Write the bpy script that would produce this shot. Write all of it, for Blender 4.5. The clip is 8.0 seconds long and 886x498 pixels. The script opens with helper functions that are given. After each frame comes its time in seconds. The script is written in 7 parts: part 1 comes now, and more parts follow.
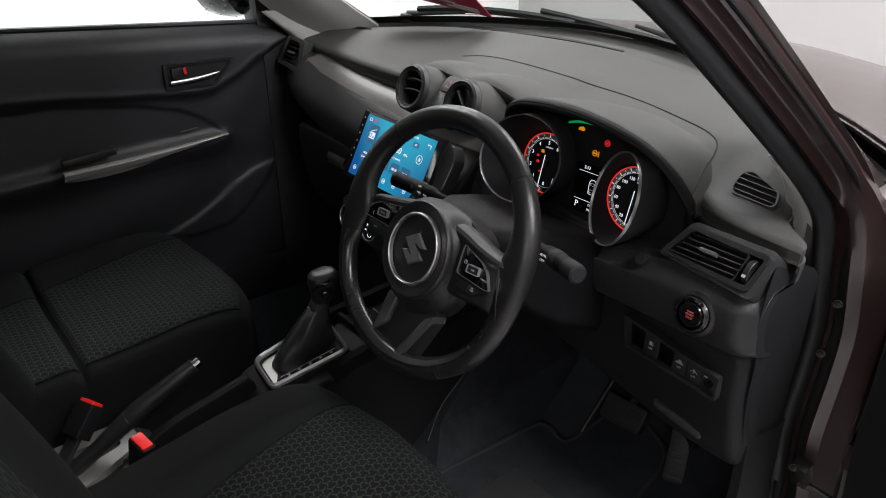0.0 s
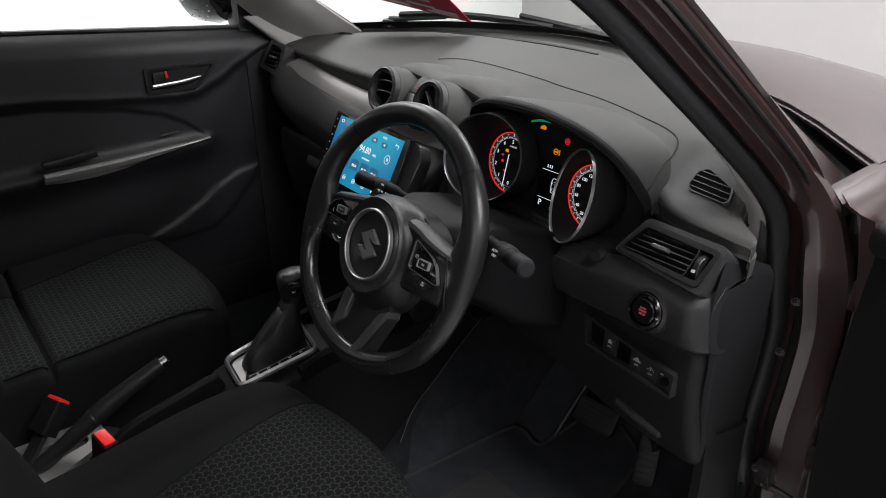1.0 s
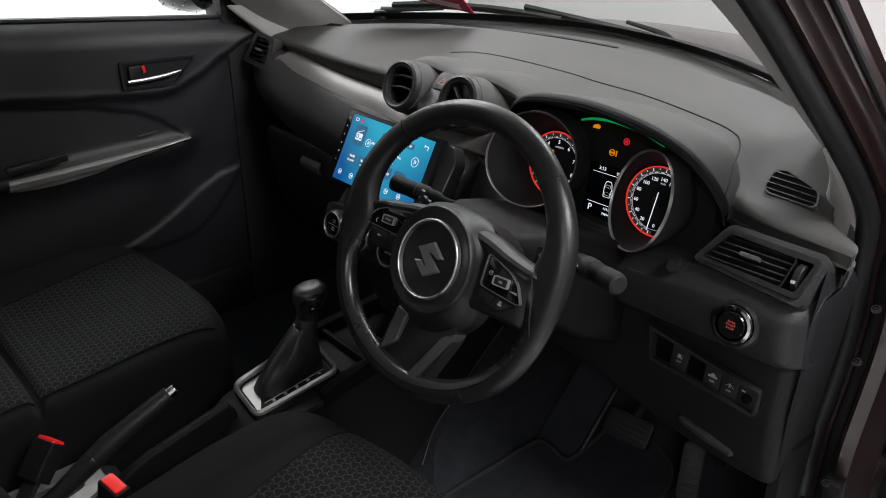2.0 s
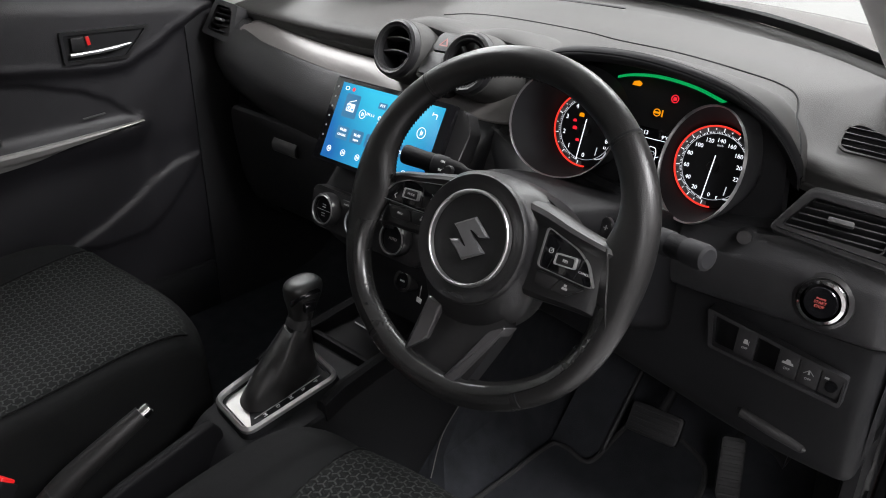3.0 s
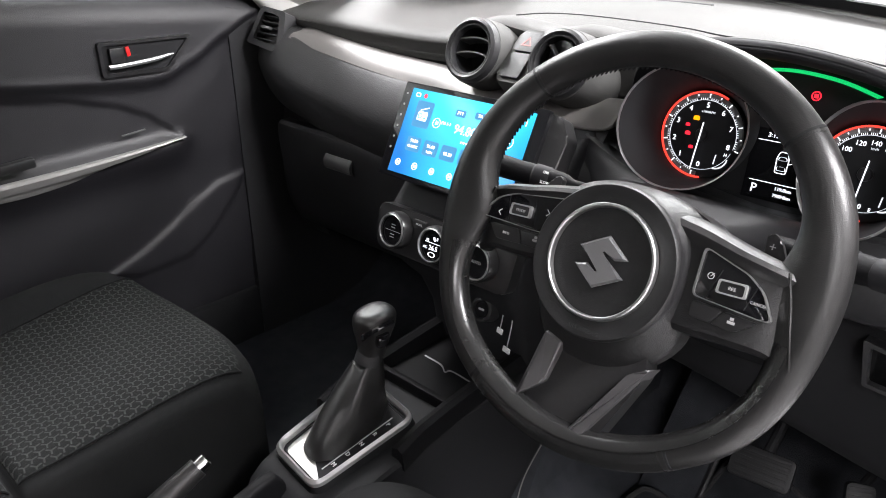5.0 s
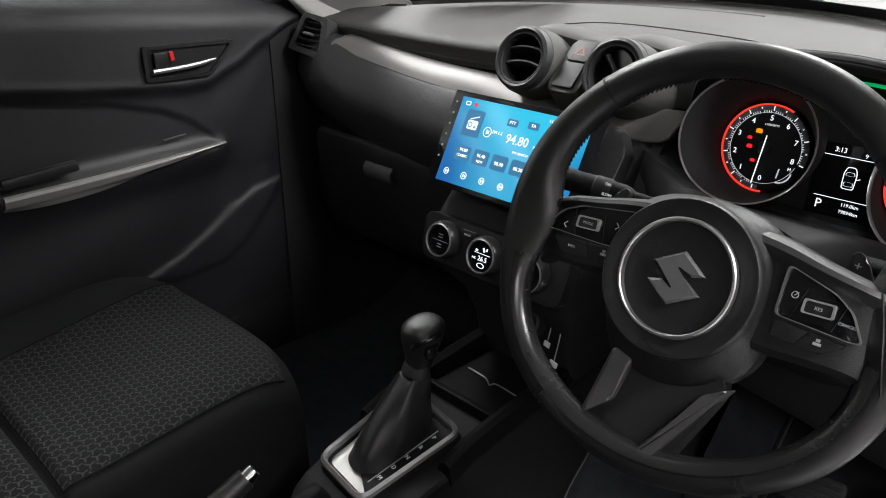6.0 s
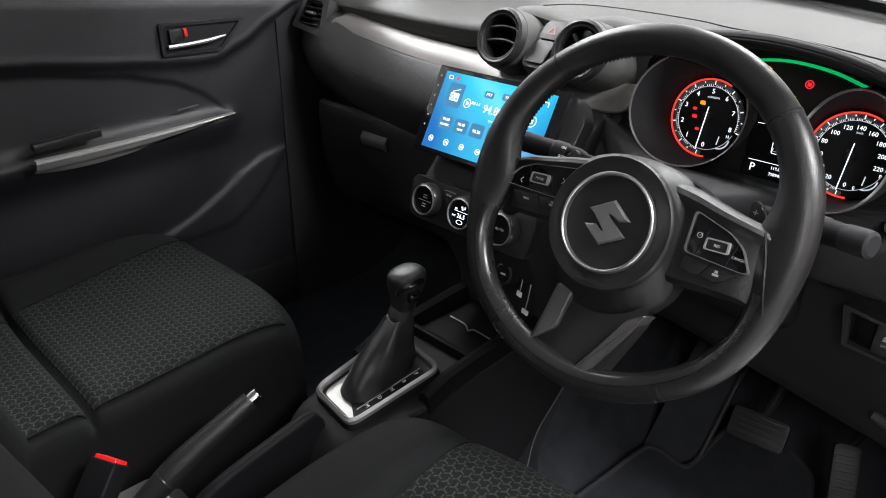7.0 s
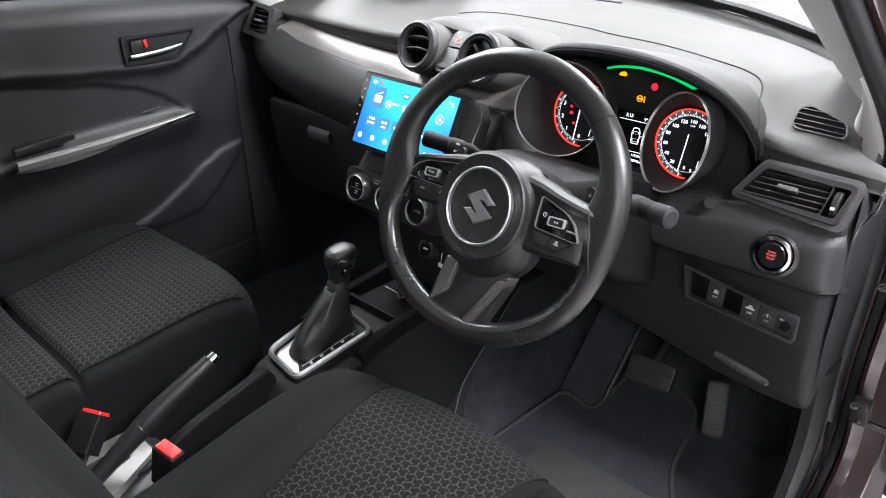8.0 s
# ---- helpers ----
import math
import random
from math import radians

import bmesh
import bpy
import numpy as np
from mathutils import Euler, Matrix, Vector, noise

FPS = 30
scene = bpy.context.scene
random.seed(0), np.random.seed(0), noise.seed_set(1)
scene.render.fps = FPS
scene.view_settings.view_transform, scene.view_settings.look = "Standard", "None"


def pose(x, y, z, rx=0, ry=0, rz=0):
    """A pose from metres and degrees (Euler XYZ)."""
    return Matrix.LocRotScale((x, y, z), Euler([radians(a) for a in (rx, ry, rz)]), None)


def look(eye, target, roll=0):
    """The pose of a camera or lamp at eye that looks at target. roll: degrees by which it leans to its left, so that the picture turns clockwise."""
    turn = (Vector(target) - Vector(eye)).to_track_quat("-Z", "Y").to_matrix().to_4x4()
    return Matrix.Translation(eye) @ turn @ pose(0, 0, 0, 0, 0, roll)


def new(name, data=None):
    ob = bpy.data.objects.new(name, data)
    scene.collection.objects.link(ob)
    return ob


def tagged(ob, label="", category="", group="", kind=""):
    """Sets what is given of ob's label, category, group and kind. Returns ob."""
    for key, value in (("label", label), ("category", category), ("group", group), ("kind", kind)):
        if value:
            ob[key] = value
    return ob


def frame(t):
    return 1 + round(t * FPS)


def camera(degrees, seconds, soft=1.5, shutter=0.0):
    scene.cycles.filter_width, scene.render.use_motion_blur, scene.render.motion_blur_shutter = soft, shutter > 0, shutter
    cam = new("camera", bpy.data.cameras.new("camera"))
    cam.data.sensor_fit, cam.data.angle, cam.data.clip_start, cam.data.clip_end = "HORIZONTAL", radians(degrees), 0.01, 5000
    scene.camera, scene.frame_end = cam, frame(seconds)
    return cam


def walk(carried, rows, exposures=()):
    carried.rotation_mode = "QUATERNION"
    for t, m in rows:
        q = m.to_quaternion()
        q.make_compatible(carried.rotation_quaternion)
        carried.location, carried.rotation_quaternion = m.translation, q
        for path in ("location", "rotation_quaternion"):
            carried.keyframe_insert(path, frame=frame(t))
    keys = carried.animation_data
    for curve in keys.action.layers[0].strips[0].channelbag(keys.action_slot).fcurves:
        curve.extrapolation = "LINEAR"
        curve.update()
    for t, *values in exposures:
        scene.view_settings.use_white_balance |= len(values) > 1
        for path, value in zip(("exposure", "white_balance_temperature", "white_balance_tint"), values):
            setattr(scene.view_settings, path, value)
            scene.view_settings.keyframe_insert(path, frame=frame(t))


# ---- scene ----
cam = camera(61.4, 8.0, 1.0)
PATH = [
    (0, (1.092, -0.537, 1.374), (-0.303, 0.568, 0.461), -0.6),
    (0.5, (1.121, -0.517, 1.363), (-0.289, 0.583, 0.468), -0.6),
    (1, (1.151, -0.484, 1.353), (-0.273, 0.608, 0.472), -0.8),
    (1.5, (1.088, -0.501, 1.351), (-0.298, 0.63, 0.457), -0.4),
    (1.7, (1.032, -0.529, 1.343), (-0.321, 0.641, 0.447), 0.1),
    (2.8, (0.817, -0.563, 1.269), (-0.383, 0.76, 0.371), 0.7),
    (3, (0.786, -0.533, 1.238), (-0.403, 0.801, 0.34), 0.8),
    (3.5, (0.734, -0.465, 1.161), (-0.45, 0.886, 0.28), 0.7),
    (4, (0.719, -0.428, 1.143), (-0.476, 0.914, 0.266), 0.5),
    (4.5, (0.702, -0.448, 1.157), (-0.522, 0.873, 0.287), -0.2),
    (5, (0.638, -0.508, 1.184), (-0.602, 0.812, 0.336), -0.5),
    (5.2, (0.604, -0.522, 1.189), (-0.64, 0.802, 0.353), -0.4),
    (6.3, (0.593, -0.535, 1.179), (-0.688, 0.756, 0.348), 0.2),
    (6.5, (0.613, -0.547, 1.181), (-0.663, 0.737, 0.332), 0.3),
    (7, (0.711, -0.591, 1.204), (-0.565, 0.674, 0.325), 0.2),
    (7.5, (0.823, -0.631, 1.282), (-0.433, 0.627, 0.366), -0.0),
    (8, (0.906, -0.653, 1.3), (-0.314, 0.624, 0.361), -1.0),
]
EXPOSURES = [(0, -0.10, 6420, 13), (1.7, -0.18, 6420, 13), (2.8, 0.58, 6400, 13), (3.5, 0.87, 6400, 13), (4.0, 1.52, 6400, 14), (4.6, 1.65, 6400, 14), (5.2, 1.56, 6430, 14), (6.3, 0.42, 6480, 11), (6.7, 0.52, 6450, 12), (7.5, 1.58, 6260, 13), (8, 1.6, 6240, 14)]
walk(cam, [(t, look(eye, target, roll)) for t, eye, target, roll in PATH], EXPOSURES)

# ---- light: a white photo bay with ceiling panels ----
world = bpy.data.worlds.new("bay")
scene.world = world
world.use_nodes = True
world.node_tree.nodes["Background"].inputs[0].default_value = (0.8, 0.8, 0.82, 1)
world.node_tree.nodes["Background"].inputs[1].default_value = 0.05
CEILING = 3.0
PANELS = [(-2.6, 2.6, 74), (0.0, 2.6, 84), (2.6, 2.6, 96), (-2.0, 0.4, 88), (2.4, 0.3, 118), (-2.6, -2.8, 18), (2.6, -2.8, 36)]
for px, py, watts in PANELS:
    lamp = bpy.data.lights.new("ceiling_lamp", "AREA")
    lamp.shape, lamp.size, lamp.size_y, lamp.energy, lamp.color = "RECTANGLE", 1.1, 1.1, watts, (1.0, 0.99, 0.98)
    new("ceiling_lamp", lamp).matrix_world = pose(px, py, CEILING - 0.05)
# ---- materials ----
def node(tree, kind, **values):
    n = tree.nodes.new(kind)
    for key, value in values.items():
        n.inputs[key.replace("_", " ")].default_value = value
    return n


def material(name, colour, rough=0.5, metal=0.0, grain=0.0, grain_size=700.0, vary=0.15, vary_size=6.0, coat=0.0, spec=0.5, wear=0.0):
    """A surface with a fine relief, blotches of lighter and darker tone, and uneven gloss."""
    m = bpy.data.materials.new(name)
    m.use_nodes = True
    t = m.node_tree
    b = t.nodes["Principled BSDF"]
    b.inputs["Metallic"].default_value = metal
    b.inputs["Coat Weight"].default_value = coat
    b.inputs["Coat Roughness"].default_value = 0.08
    b.inputs["Specular IOR Level"].default_value = spec
    co = t.nodes.new("ShaderNodeTexCoord")
    big = node(t, "ShaderNodeTexNoise", Scale=vary_size, Detail=4.0)
    fine = node(t, "ShaderNodeTexNoise", Scale=vary_size * 22, Detail=3.0)
    t.links.new(co.outputs["Object"], big.inputs["Vector"])
    t.links.new(co.outputs["Object"], fine.inputs["Vector"])
    mix = t.nodes.new("ShaderNodeMath")
    mix.operation = "MULTIPLY_ADD"
    mix.inputs[1].default_value = 0.4
    t.links.new(fine.outputs["Fac"], mix.inputs[0])
    t.links.new(big.outputs["Fac"], mix.inputs[2])
    ramp = t.nodes.new("ShaderNodeValToRGB")
    low, high = [c * (1 - vary) for c in colour], [min(1.0, c * (1 + vary)) for c in colour]
    ramp.color_ramp.elements[0].position, ramp.color_ramp.elements[1].position = 0.45, 0.95
    ramp.color_ramp.elements[0].color, ramp.color_ramp.elements[1].color = (*low, 1), (*high, 1)
    t.links.new(mix.outputs[0], ramp.inputs["Fac"])
    t.links.new(ramp.outputs["Color"], b.inputs["Base Color"])
    rr = t.nodes.new("ShaderNodeMapRange")
    rr.inputs["From Min"].default_value, rr.inputs["From Max"].default_value = 0.4, 1.0
    rr.inputs["To Min"].default_value, rr.inputs["To Max"].default_value = max(0.02, rough - 0.03 - wear), min(1.0, rough + 0.03)
    t.links.new(mix.outputs[0], rr.inputs["Value"])
    t.links.new(rr.outputs["Result"], b.inputs["Roughness"])
    if grain:
        v = node(t, "ShaderNodeTexVoronoi", Scale=grain_size)
        t.links.new(co.outputs["Object"], v.inputs["Vector"])
        bump = node(t, "ShaderNodeBump", Strength=grain, Distance=0.0006)
        t.links.new(v.outputs["Distance"], bump.inputs["Height"])
        t.links.new(bump.outputs["Normal"], b.inputs["Normal"])
    return m


def glow(name, colour, strength):
    m = bpy.data.materials.new(name)
    m.use_nodes = True
    b = m.node_tree.nodes["Principled BSDF"]
    b.inputs["Base Color"].default_value = (*[c * 0.3 for c in colour], 1)
    b.inputs["Emission Color"].default_value = (*colour, 1)
    b.inputs["Emission Strength"].default_value = strength
    return m


def glass_material(name, tint=(0.93, 0.96, 0.95), rough=0.0):
    """Clear pane: straight through with a mirror gloss that grows at a slant."""
    m = bpy.data.materials.new(name)
    m.use_nodes = True
    t = m.node_tree
    t.nodes.remove(t.nodes["Principled BSDF"])
    clear = node(t, "ShaderNodeBsdfTransparent", Color=(*tint, 1))
    gloss = node(t, "ShaderNodeBsdfGlossy", Roughness=rough)
    fres = node(t, "ShaderNodeLayerWeight", Blend=0.12)
    slant = t.nodes.new("ShaderNodeMath")
    slant.operation = "MULTIPLY"
    slant.inputs[1].default_value = 0.35
    t.links.new(fres.outputs["Facing"], slant.inputs[0])
    mix = t.nodes.new("ShaderNodeMixShader")
    t.links.new(slant.outputs[0], mix.inputs[0])
    t.links.new(clear.outputs[0], mix.inputs[1])
    t.links.new(gloss.outputs[0], mix.inputs[2])
    t.links.new(mix.outputs[0], t.nodes["Material Output"].inputs["Surface"])
    return m


class Sums:
    """Short hand for chains of math nodes."""

    def __init__(self, tree):
        self.tree = tree

    def __call__(self, op, *args):
        n = self.tree.nodes.new("ShaderNodeMath")
        n.operation = op
        for i, a in enumerate(args):
            if isinstance(a, (int, float)):
                n.inputs[i].default_value = a
            else:
                self.tree.links.new(a, n.inputs[i])
        return n.outputs[0]


def patterned_fabric(name, dark, light, pitch=0.0128):
    """Knitted seat cloth with rows of small three-armed figures in a lighter yarn."""
    m = material(name, dark, rough=0.9, grain=0.6, grain_size=1500, vary=0.3, vary_size=9, spec=0.12)
    t = m.node_tree
    b = t.nodes["Principled BSDF"]
    s = Sums(t)
    co = t.nodes.new("ShaderNodeTexCoord")
    sep = t.nodes.new("ShaderNodeSeparateXYZ")
    t.links.new(co.outputs["Object"], sep.inputs[0])
    x, y = sep.outputs["X"], sep.outputs["Y"]
    h = pitch * math.sqrt(3)

    def arms(ox, oy):
        lx = s("SUBTRACT", s("FLOORED_MODULO", s("ADD", x, ox), pitch), pitch / 2)
        ly = s("SUBTRACT", s("FLOORED_MODULO", s("ADD", y, oy), h), h / 2)
        best = None
        for k in range(3):
            a = radians(90 + 120 * k + 14)
            ca, sa = math.cos(a), math.sin(a)
            along = s("ADD", s("MULTIPLY", lx, ca), s("MULTIPLY", ly, sa))
            across = s("ABSOLUTE", s("SUBTRACT", s("MULTIPLY", ly, ca), s("MULTIPLY", lx, sa)))
            past = s("MAXIMUM", s("SUBTRACT", along, pitch * 0.44), s("MULTIPLY", along, -1.0))
            d = s("MAXIMUM", across, past)
            best = d if best is None else s("MINIMUM", best, d)
        return best

    d = s("MINIMUM", arms(0.0, 0.0), arms(pitch / 2, h / 2))
    inside = t.nodes.new("ShaderNodeMapRange")
    inside.inputs["From Min"].default_value, inside.inputs["From Max"].default_value = pitch * 0.05, pitch * 0.11
    inside.inputs["To Min"].default_value, inside.inputs["To Max"].default_value = 1.0, 0.0
    t.links.new(d, inside.inputs["Value"])
    wear = node(t, "ShaderNodeTexNoise", Scale=260.0, Detail=2.0)
    t.links.new(co.outputs["Object"], wear.inputs["Vector"])
    fac = s("MULTIPLY", inside.outputs["Result"], s("MULTIPLY_ADD", wear.outputs["Fac"], 0.9, 0.2))
    mix = t.nodes.new("ShaderNodeMix")
    mix.data_type = "RGBA"
    t.links.new(fac, mix.inputs["Factor"])
    t.links.new(b.inputs["Base Color"].links[0].from_socket, mix.inputs["A"])
    mix.inputs["B"].default_value = (*light, 1)
    t.links.new(mix.outputs["Result"], b.inputs["Base Color"])
    bump = node(t, "ShaderNodeBump", Strength=0.35, Distance=0.001)
    t.links.new(inside.outputs["Result"], bump.inputs["Height"])
    t.links.new(b.inputs["Normal"].links[0].from_socket, bump.inputs["Normal"])
    t.links.new(bump.outputs["Normal"], b.inputs["Normal"])
    return m


def screen_picture(name):
    """The lit background of the radio's display, pale blue in the middle and deeper at the rim."""
    m = bpy.data.materials.new(name)
    m.use_nodes = True
    t = m.node_tree
    b = t.nodes["Principled BSDF"]
    b.inputs["Base Color"].default_value = (0.01, 0.02, 0.03, 1)
    b.inputs["Roughness"].default_value = 0.12
    co = t.nodes.new("ShaderNodeTexCoord")
    g = t.nodes.new("ShaderNodeTexNoise")
    g.inputs["Scale"].default_value, g.inputs["Detail"].default_value = 7.0, 0.5
    t.links.new(co.outputs["Object"], g.inputs["Vector"])
    sep = t.nodes.new("ShaderNodeSeparateXYZ")
    t.links.new(co.outputs["Object"], sep.inputs[0])
    q = Sums(t)
    # brightest a little above the middle, deeper towards the foot and the sides
    across = q("ADD", sep.outputs["X"], 0.005)
    fac = q("SUBTRACT", q("MULTIPLY_ADD", sep.outputs["Z"], 5.2, 0.20), q("MULTIPLY", q("MULTIPLY", across, across), 34.0))
    fac = q("ADD", fac, q("MULTIPLY_ADD", g.outputs["Fac"], 0.9, -0.30))
    ramp = t.nodes.new("ShaderNodeValToRGB")
    ramp.color_ramp.elements[0].position, ramp.color_ramp.elements[1].position = 0.0, 0.85
    ramp.color_ramp.elements[0].color, ramp.color_ramp.elements[1].color = (0.002, 0.13, 0.44, 1), (0.03, 0.60, 0.88, 1)
    t.links.new(fac, ramp.inputs["Fac"])
    b.inputs["Specular IOR Level"].default_value = 0.15
    t.links.new(ramp.outputs["Color"], b.inputs["Emission Color"])
    b.inputs["Emission Strength"].default_value = 0.62
    return m


DASH = material("soft_dash_skin", (0.055, 0.0545, 0.0526), 0.60, grain=0.45, grain_size=900, spec=0.26)
PLASTIC = material("black_grained_plastic", (0.0168, 0.0168, 0.0180), 0.44, grain=0.35, grain_size=1100, spec=0.4)
PANELSKIN = material("grained_dash_panel", (0.026, 0.0258, 0.0265), 0.5, grain=0.6, grain_size=800, spec=0.4)
SMOOTH = material("smooth_black_plastic", (0.0135, 0.0133, 0.0138), 0.30)
# darker copy of the black plastic; shade is put into its colour
SHADE_BLACK = material("black_plastic_darkened_for_shade", (0.0046, 0.0046, 0.0052), 0.55, grain=0.3, grain_size=1100, spec=0.10)
DEEP = material("deep_black_plastic", (0.0105, 0.0107, 0.0118), 0.65, spec=0.2)
# the shade of a hollow, put into a near-black colour
VOID = material("unlit_hollow_black", (0.0025, 0.0025, 0.0027), 0.9, spec=0.05)
PIANO = material("gloss_black", (0.006, 0.006, 0.007), 0.07, vary=0.05)
LEATHER = material("black_leather", (0.0092, 0.0090, 0.0090), 0.36, grain=0.16, grain_size=1100, wear=0.02, vary_size=14.0, spec=0.45)
SHIFTSKIN = material("matt_black_leather", (0.0095, 0.0093, 0.0094), 0.36, grain=0.25, grain_size=1000, spec=0.5)
GLOSSTRIM = material("gloss_black_trim", (0.012, 0.012, 0.012), 0.28, vary=0.1, wear=0.03)
HUBSKIN = material("matt_black_airbag_skin", (0.0088, 0.0087, 0.0092), 0.42, grain=0.30, grain_size=1200, spec=0.45)
HAZARD = material("faded_red_print", (0.24, 0.045, 0.04), 0.5, vary=0.05)
SILVER = material("satin_silver_trim", (0.50, 0.50, 0.50), 0.32, metal=0.75, vary=0.06)
PALE = material("pale_satin_paint", (0.12, 0.118, 0.112), 0.45, metal=0.2, vary=0.05)
INLAY = material("pale_satin_inlay", (0.42, 0.415, 0.40), 0.4, metal=0.3, vary=0.05)
BEZEL = material("dark_silver_bezel", (0.30, 0.30, 0.30), 0.30, metal=0.8, vary=0.05)
SCALE = material("grey_dial_scale", (0.13, 0.13, 0.133), 0.5, vary=0.1)
LEGTRIM = material("dark_satin_spoke", (0.082, 0.080, 0.082), 0.34, metal=0.4, vary=0.08)
PULLTRIM = material("satin_pull_paint", (0.30, 0.295, 0.285), 0.38, metal=0.35, vary=0.05)
GREYTRIM = material("warm_grey_trim", (0.150, 0.141, 0.136), 0.47, metal=0.2, vary=0.08)
DARKTRIM = material("dark_satin_trim", (0.11, 0.11, 0.11), 0.33, metal=0.5, vary=0.1)
SATINCHROME = material("satin_chrome", (0.42, 0.42, 0.42), 0.40, metal=1.0, vary=0.03)
BADGE = material("dark_chrome", (0.20, 0.20, 0.205), 0.38, metal=0.7, vary=0.03)
DOORSKIN = material("dark_door_moulding", (0.0106, 0.0102, 0.0122), 0.46, grain=0.35, grain_size=1000)
CHROME = material("chrome", (0.75, 0.75, 0.76), 0.10, metal=1.0, vary=0.03)
CLOTH = material("plain_black_cloth", (0.0058, 0.0061, 0.0063), 0.94, grain=0.7, grain_size=1600, vary=0.25, spec=0.15)
PATTERN = patterned_fabric("figured_black_cloth", (0.0055, 0.0059, 0.0058), (0.034, 0.036, 0.0345), 0.0134)
CARPET = material("black_carpet", (0.025, 0.0268, 0.0310), 0.95, grain=1.0, grain_size=900, vary=0.28, vary_size=30, spec=0.15)
BINDING = material("grey_carpet_binding", (0.022, 0.022, 0.023), 0.9, grain=1.0, grain_size=700)
RUBBER = material("black_rubber", (0.010, 0.010, 0.011), 0.5, vary=0.2, spec=0.3)
PAINT = material("burgundy_metallic_paint", (0.026, 0.0112, 0.0110), 0.42, metal=0.10, coat=0.60, vary=0.08)
PILLAR = material("grey_pillar_trim", (0.36, 0.352, 0.34), 0.7, grain=0.4, grain_size=900, vary=0.06)
RED = material("red_plastic", (0.62, 0.012, 0.012), 0.35, vary=0.05)
WHITE = material("white_print", (0.72, 0.72, 0.72), 0.5, vary=0.03)
GREYPRINT = material("grey_print", (0.32, 0.32, 0.32), 0.5, vary=0.03)
STEEL = material("dull_steel", (0.045, 0.043, 0.042), 0.5, metal=0.8, vary=0.3, vary_size=60)
CARD = material("crimson_card", (0.52, 0.014, 0.060), 0.55, vary=0.05)
GREYWALL = material("pale_grey_wall_paint", (0.36, 0.347, 0.343), 0.75, vary=0.03, vary_size=0.8)
WALLPAINT = material("white_wall_paint", (0.78, 0.78, 0.77), 0.75, vary=0.03, vary_size=0.8)
FLOORPAINT = material("pale_bay_floor", (0.66, 0.66, 0.66), 0.4, vary=0.08, vary_size=1.5)
HEADLINER = material("pale_headliner", (0.50, 0.49, 0.47), 0.9, grain=0.4, grain_size=900, vary=0.05)
LIT_WHITE = glow("lit_white", (0.9, 0.95, 1.0), 0.75)
LIT_DIM = glow("lit_grey_white", (0.9, 0.95, 1.0), 0.35)
LIT_RED = glow("lit_red", (1.0, 0.02, 0.04), 0.55)
LIT_RING = glow("lit_red_ring", (1.0, 0.05, 0.03), 0.62)
START_RED = glow("start_lettering", (0.9, 0.16, 0.13), 0.18)
LIT_AMBER = glow("lit_amber", (1.0, 0.36, 0.0), 0.55)
LIT_GREEN = glow("lit_green", (0.0, 0.62, 0.14), 0.35)
LIT_BLUE = glow("lit_blue", (0.05, 0.35, 0.75), 0.6)
LIT_TILE = glow("lit_dark_tile", (0.02, 0.17, 0.34), 0.5)
LIT_PANEL = glow("ceiling_panel_diffuser", (1.0, 0.99, 0.97), 3.0)
SCREEN = screen_picture("radio_display")
PANE = glass_material("clear_glass")

# ---- tools for shapes ----
ROOT = {}


def thing(name, origin, label, category, group="", kind=""):
    ob = new(name)
    ob.empty_display_size = 0.02
    ob.location = origin
    ROOT[ob] = Vector(origin)
    return tagged(ob, label, category, group, kind)


def part(name, bm, mat, parent=None, label="", sharp=32):
    """Links a bmesh, given in world places, as one mesh under a thing or a part."""
    origin = ROOT[parent] if parent else Vector((0, 0, 0))
    bmesh.ops.translate(bm, verts=bm.verts, vec=-origin)
    bmesh.ops.recalc_face_normals(bm, faces=bm.faces)
    me = bpy.data.meshes.new(name)
    bm.to_mesh(me)
    bm.free()
    me.materials.append(mat)
    for p in me.polygons:
        p.use_smooth = True
    me.set_sharp_from_angle(angle=radians(sharp))
    ob = new(name, me)
    if parent:
        ob.parent = parent
    ROOT[ob] = origin
    return tagged(ob, label)


def merge(*bms):
    out = bmesh.new()
    for b in bms:
        me = bpy.data.meshes.new("scrap")
        b.to_mesh(me)
        b.free()
        out.from_mesh(me)
        bpy.data.meshes.remove(me)
    return out


def turned(bm, m):
    bmesh.ops.transform(bm, matrix=m, verts=bm.verts)
    return bm


def spline(points, n):
    """n points along a smooth curve through the given ones, evenly by parameter."""
    p = [Vector(q) for q in points]
    p = [p[0] * 2 - p[1]] + p + [p[-1] * 2 - p[-2]]
    out = []
    for i in range(n):
        u = i / (n - 1) * (len(p) - 3)
        k = min(int(u), len(p) - 4)
        u -= k
        a, b, c, d = p[k:k + 4]
        out.append(0.5 * (2 * b + (c - a) * u + (2 * a - 5 * b + 4 * c - d) * u * u + (3 * b - a - 3 * c + d) * u ** 3))
    return out


def loft(rings, around=True, caps=True, along=False):
    bm = bmesh.new()
    rows = [[bm.verts.new(v) for v in r] for r in rings]
    n = len(rows[0])
    pairs = list(zip(rows, rows[1:])) + ([(rows[-1], rows[0])] if along else [])
    for a, b in pairs:
        for i in range(n if around else n - 1):
            j = (i + 1) % n
            bm.faces.new((a[i], a[j], b[j], b[i]))
    if caps and around and not along:
        bm.faces.new(rows[0])
        bm.faces.new(rows[-1][::-1])
    return bm


def grid(rows, nu, nv):
    """Points of a smooth skin through a grid of control points."""
    lines = [spline(r, nv) for r in rows]
    cols = [spline([l[j] for l in lines], nu) for j in range(nv)]
    return [[cols[j][i] for j in range(nv)] for i in range(nu)]


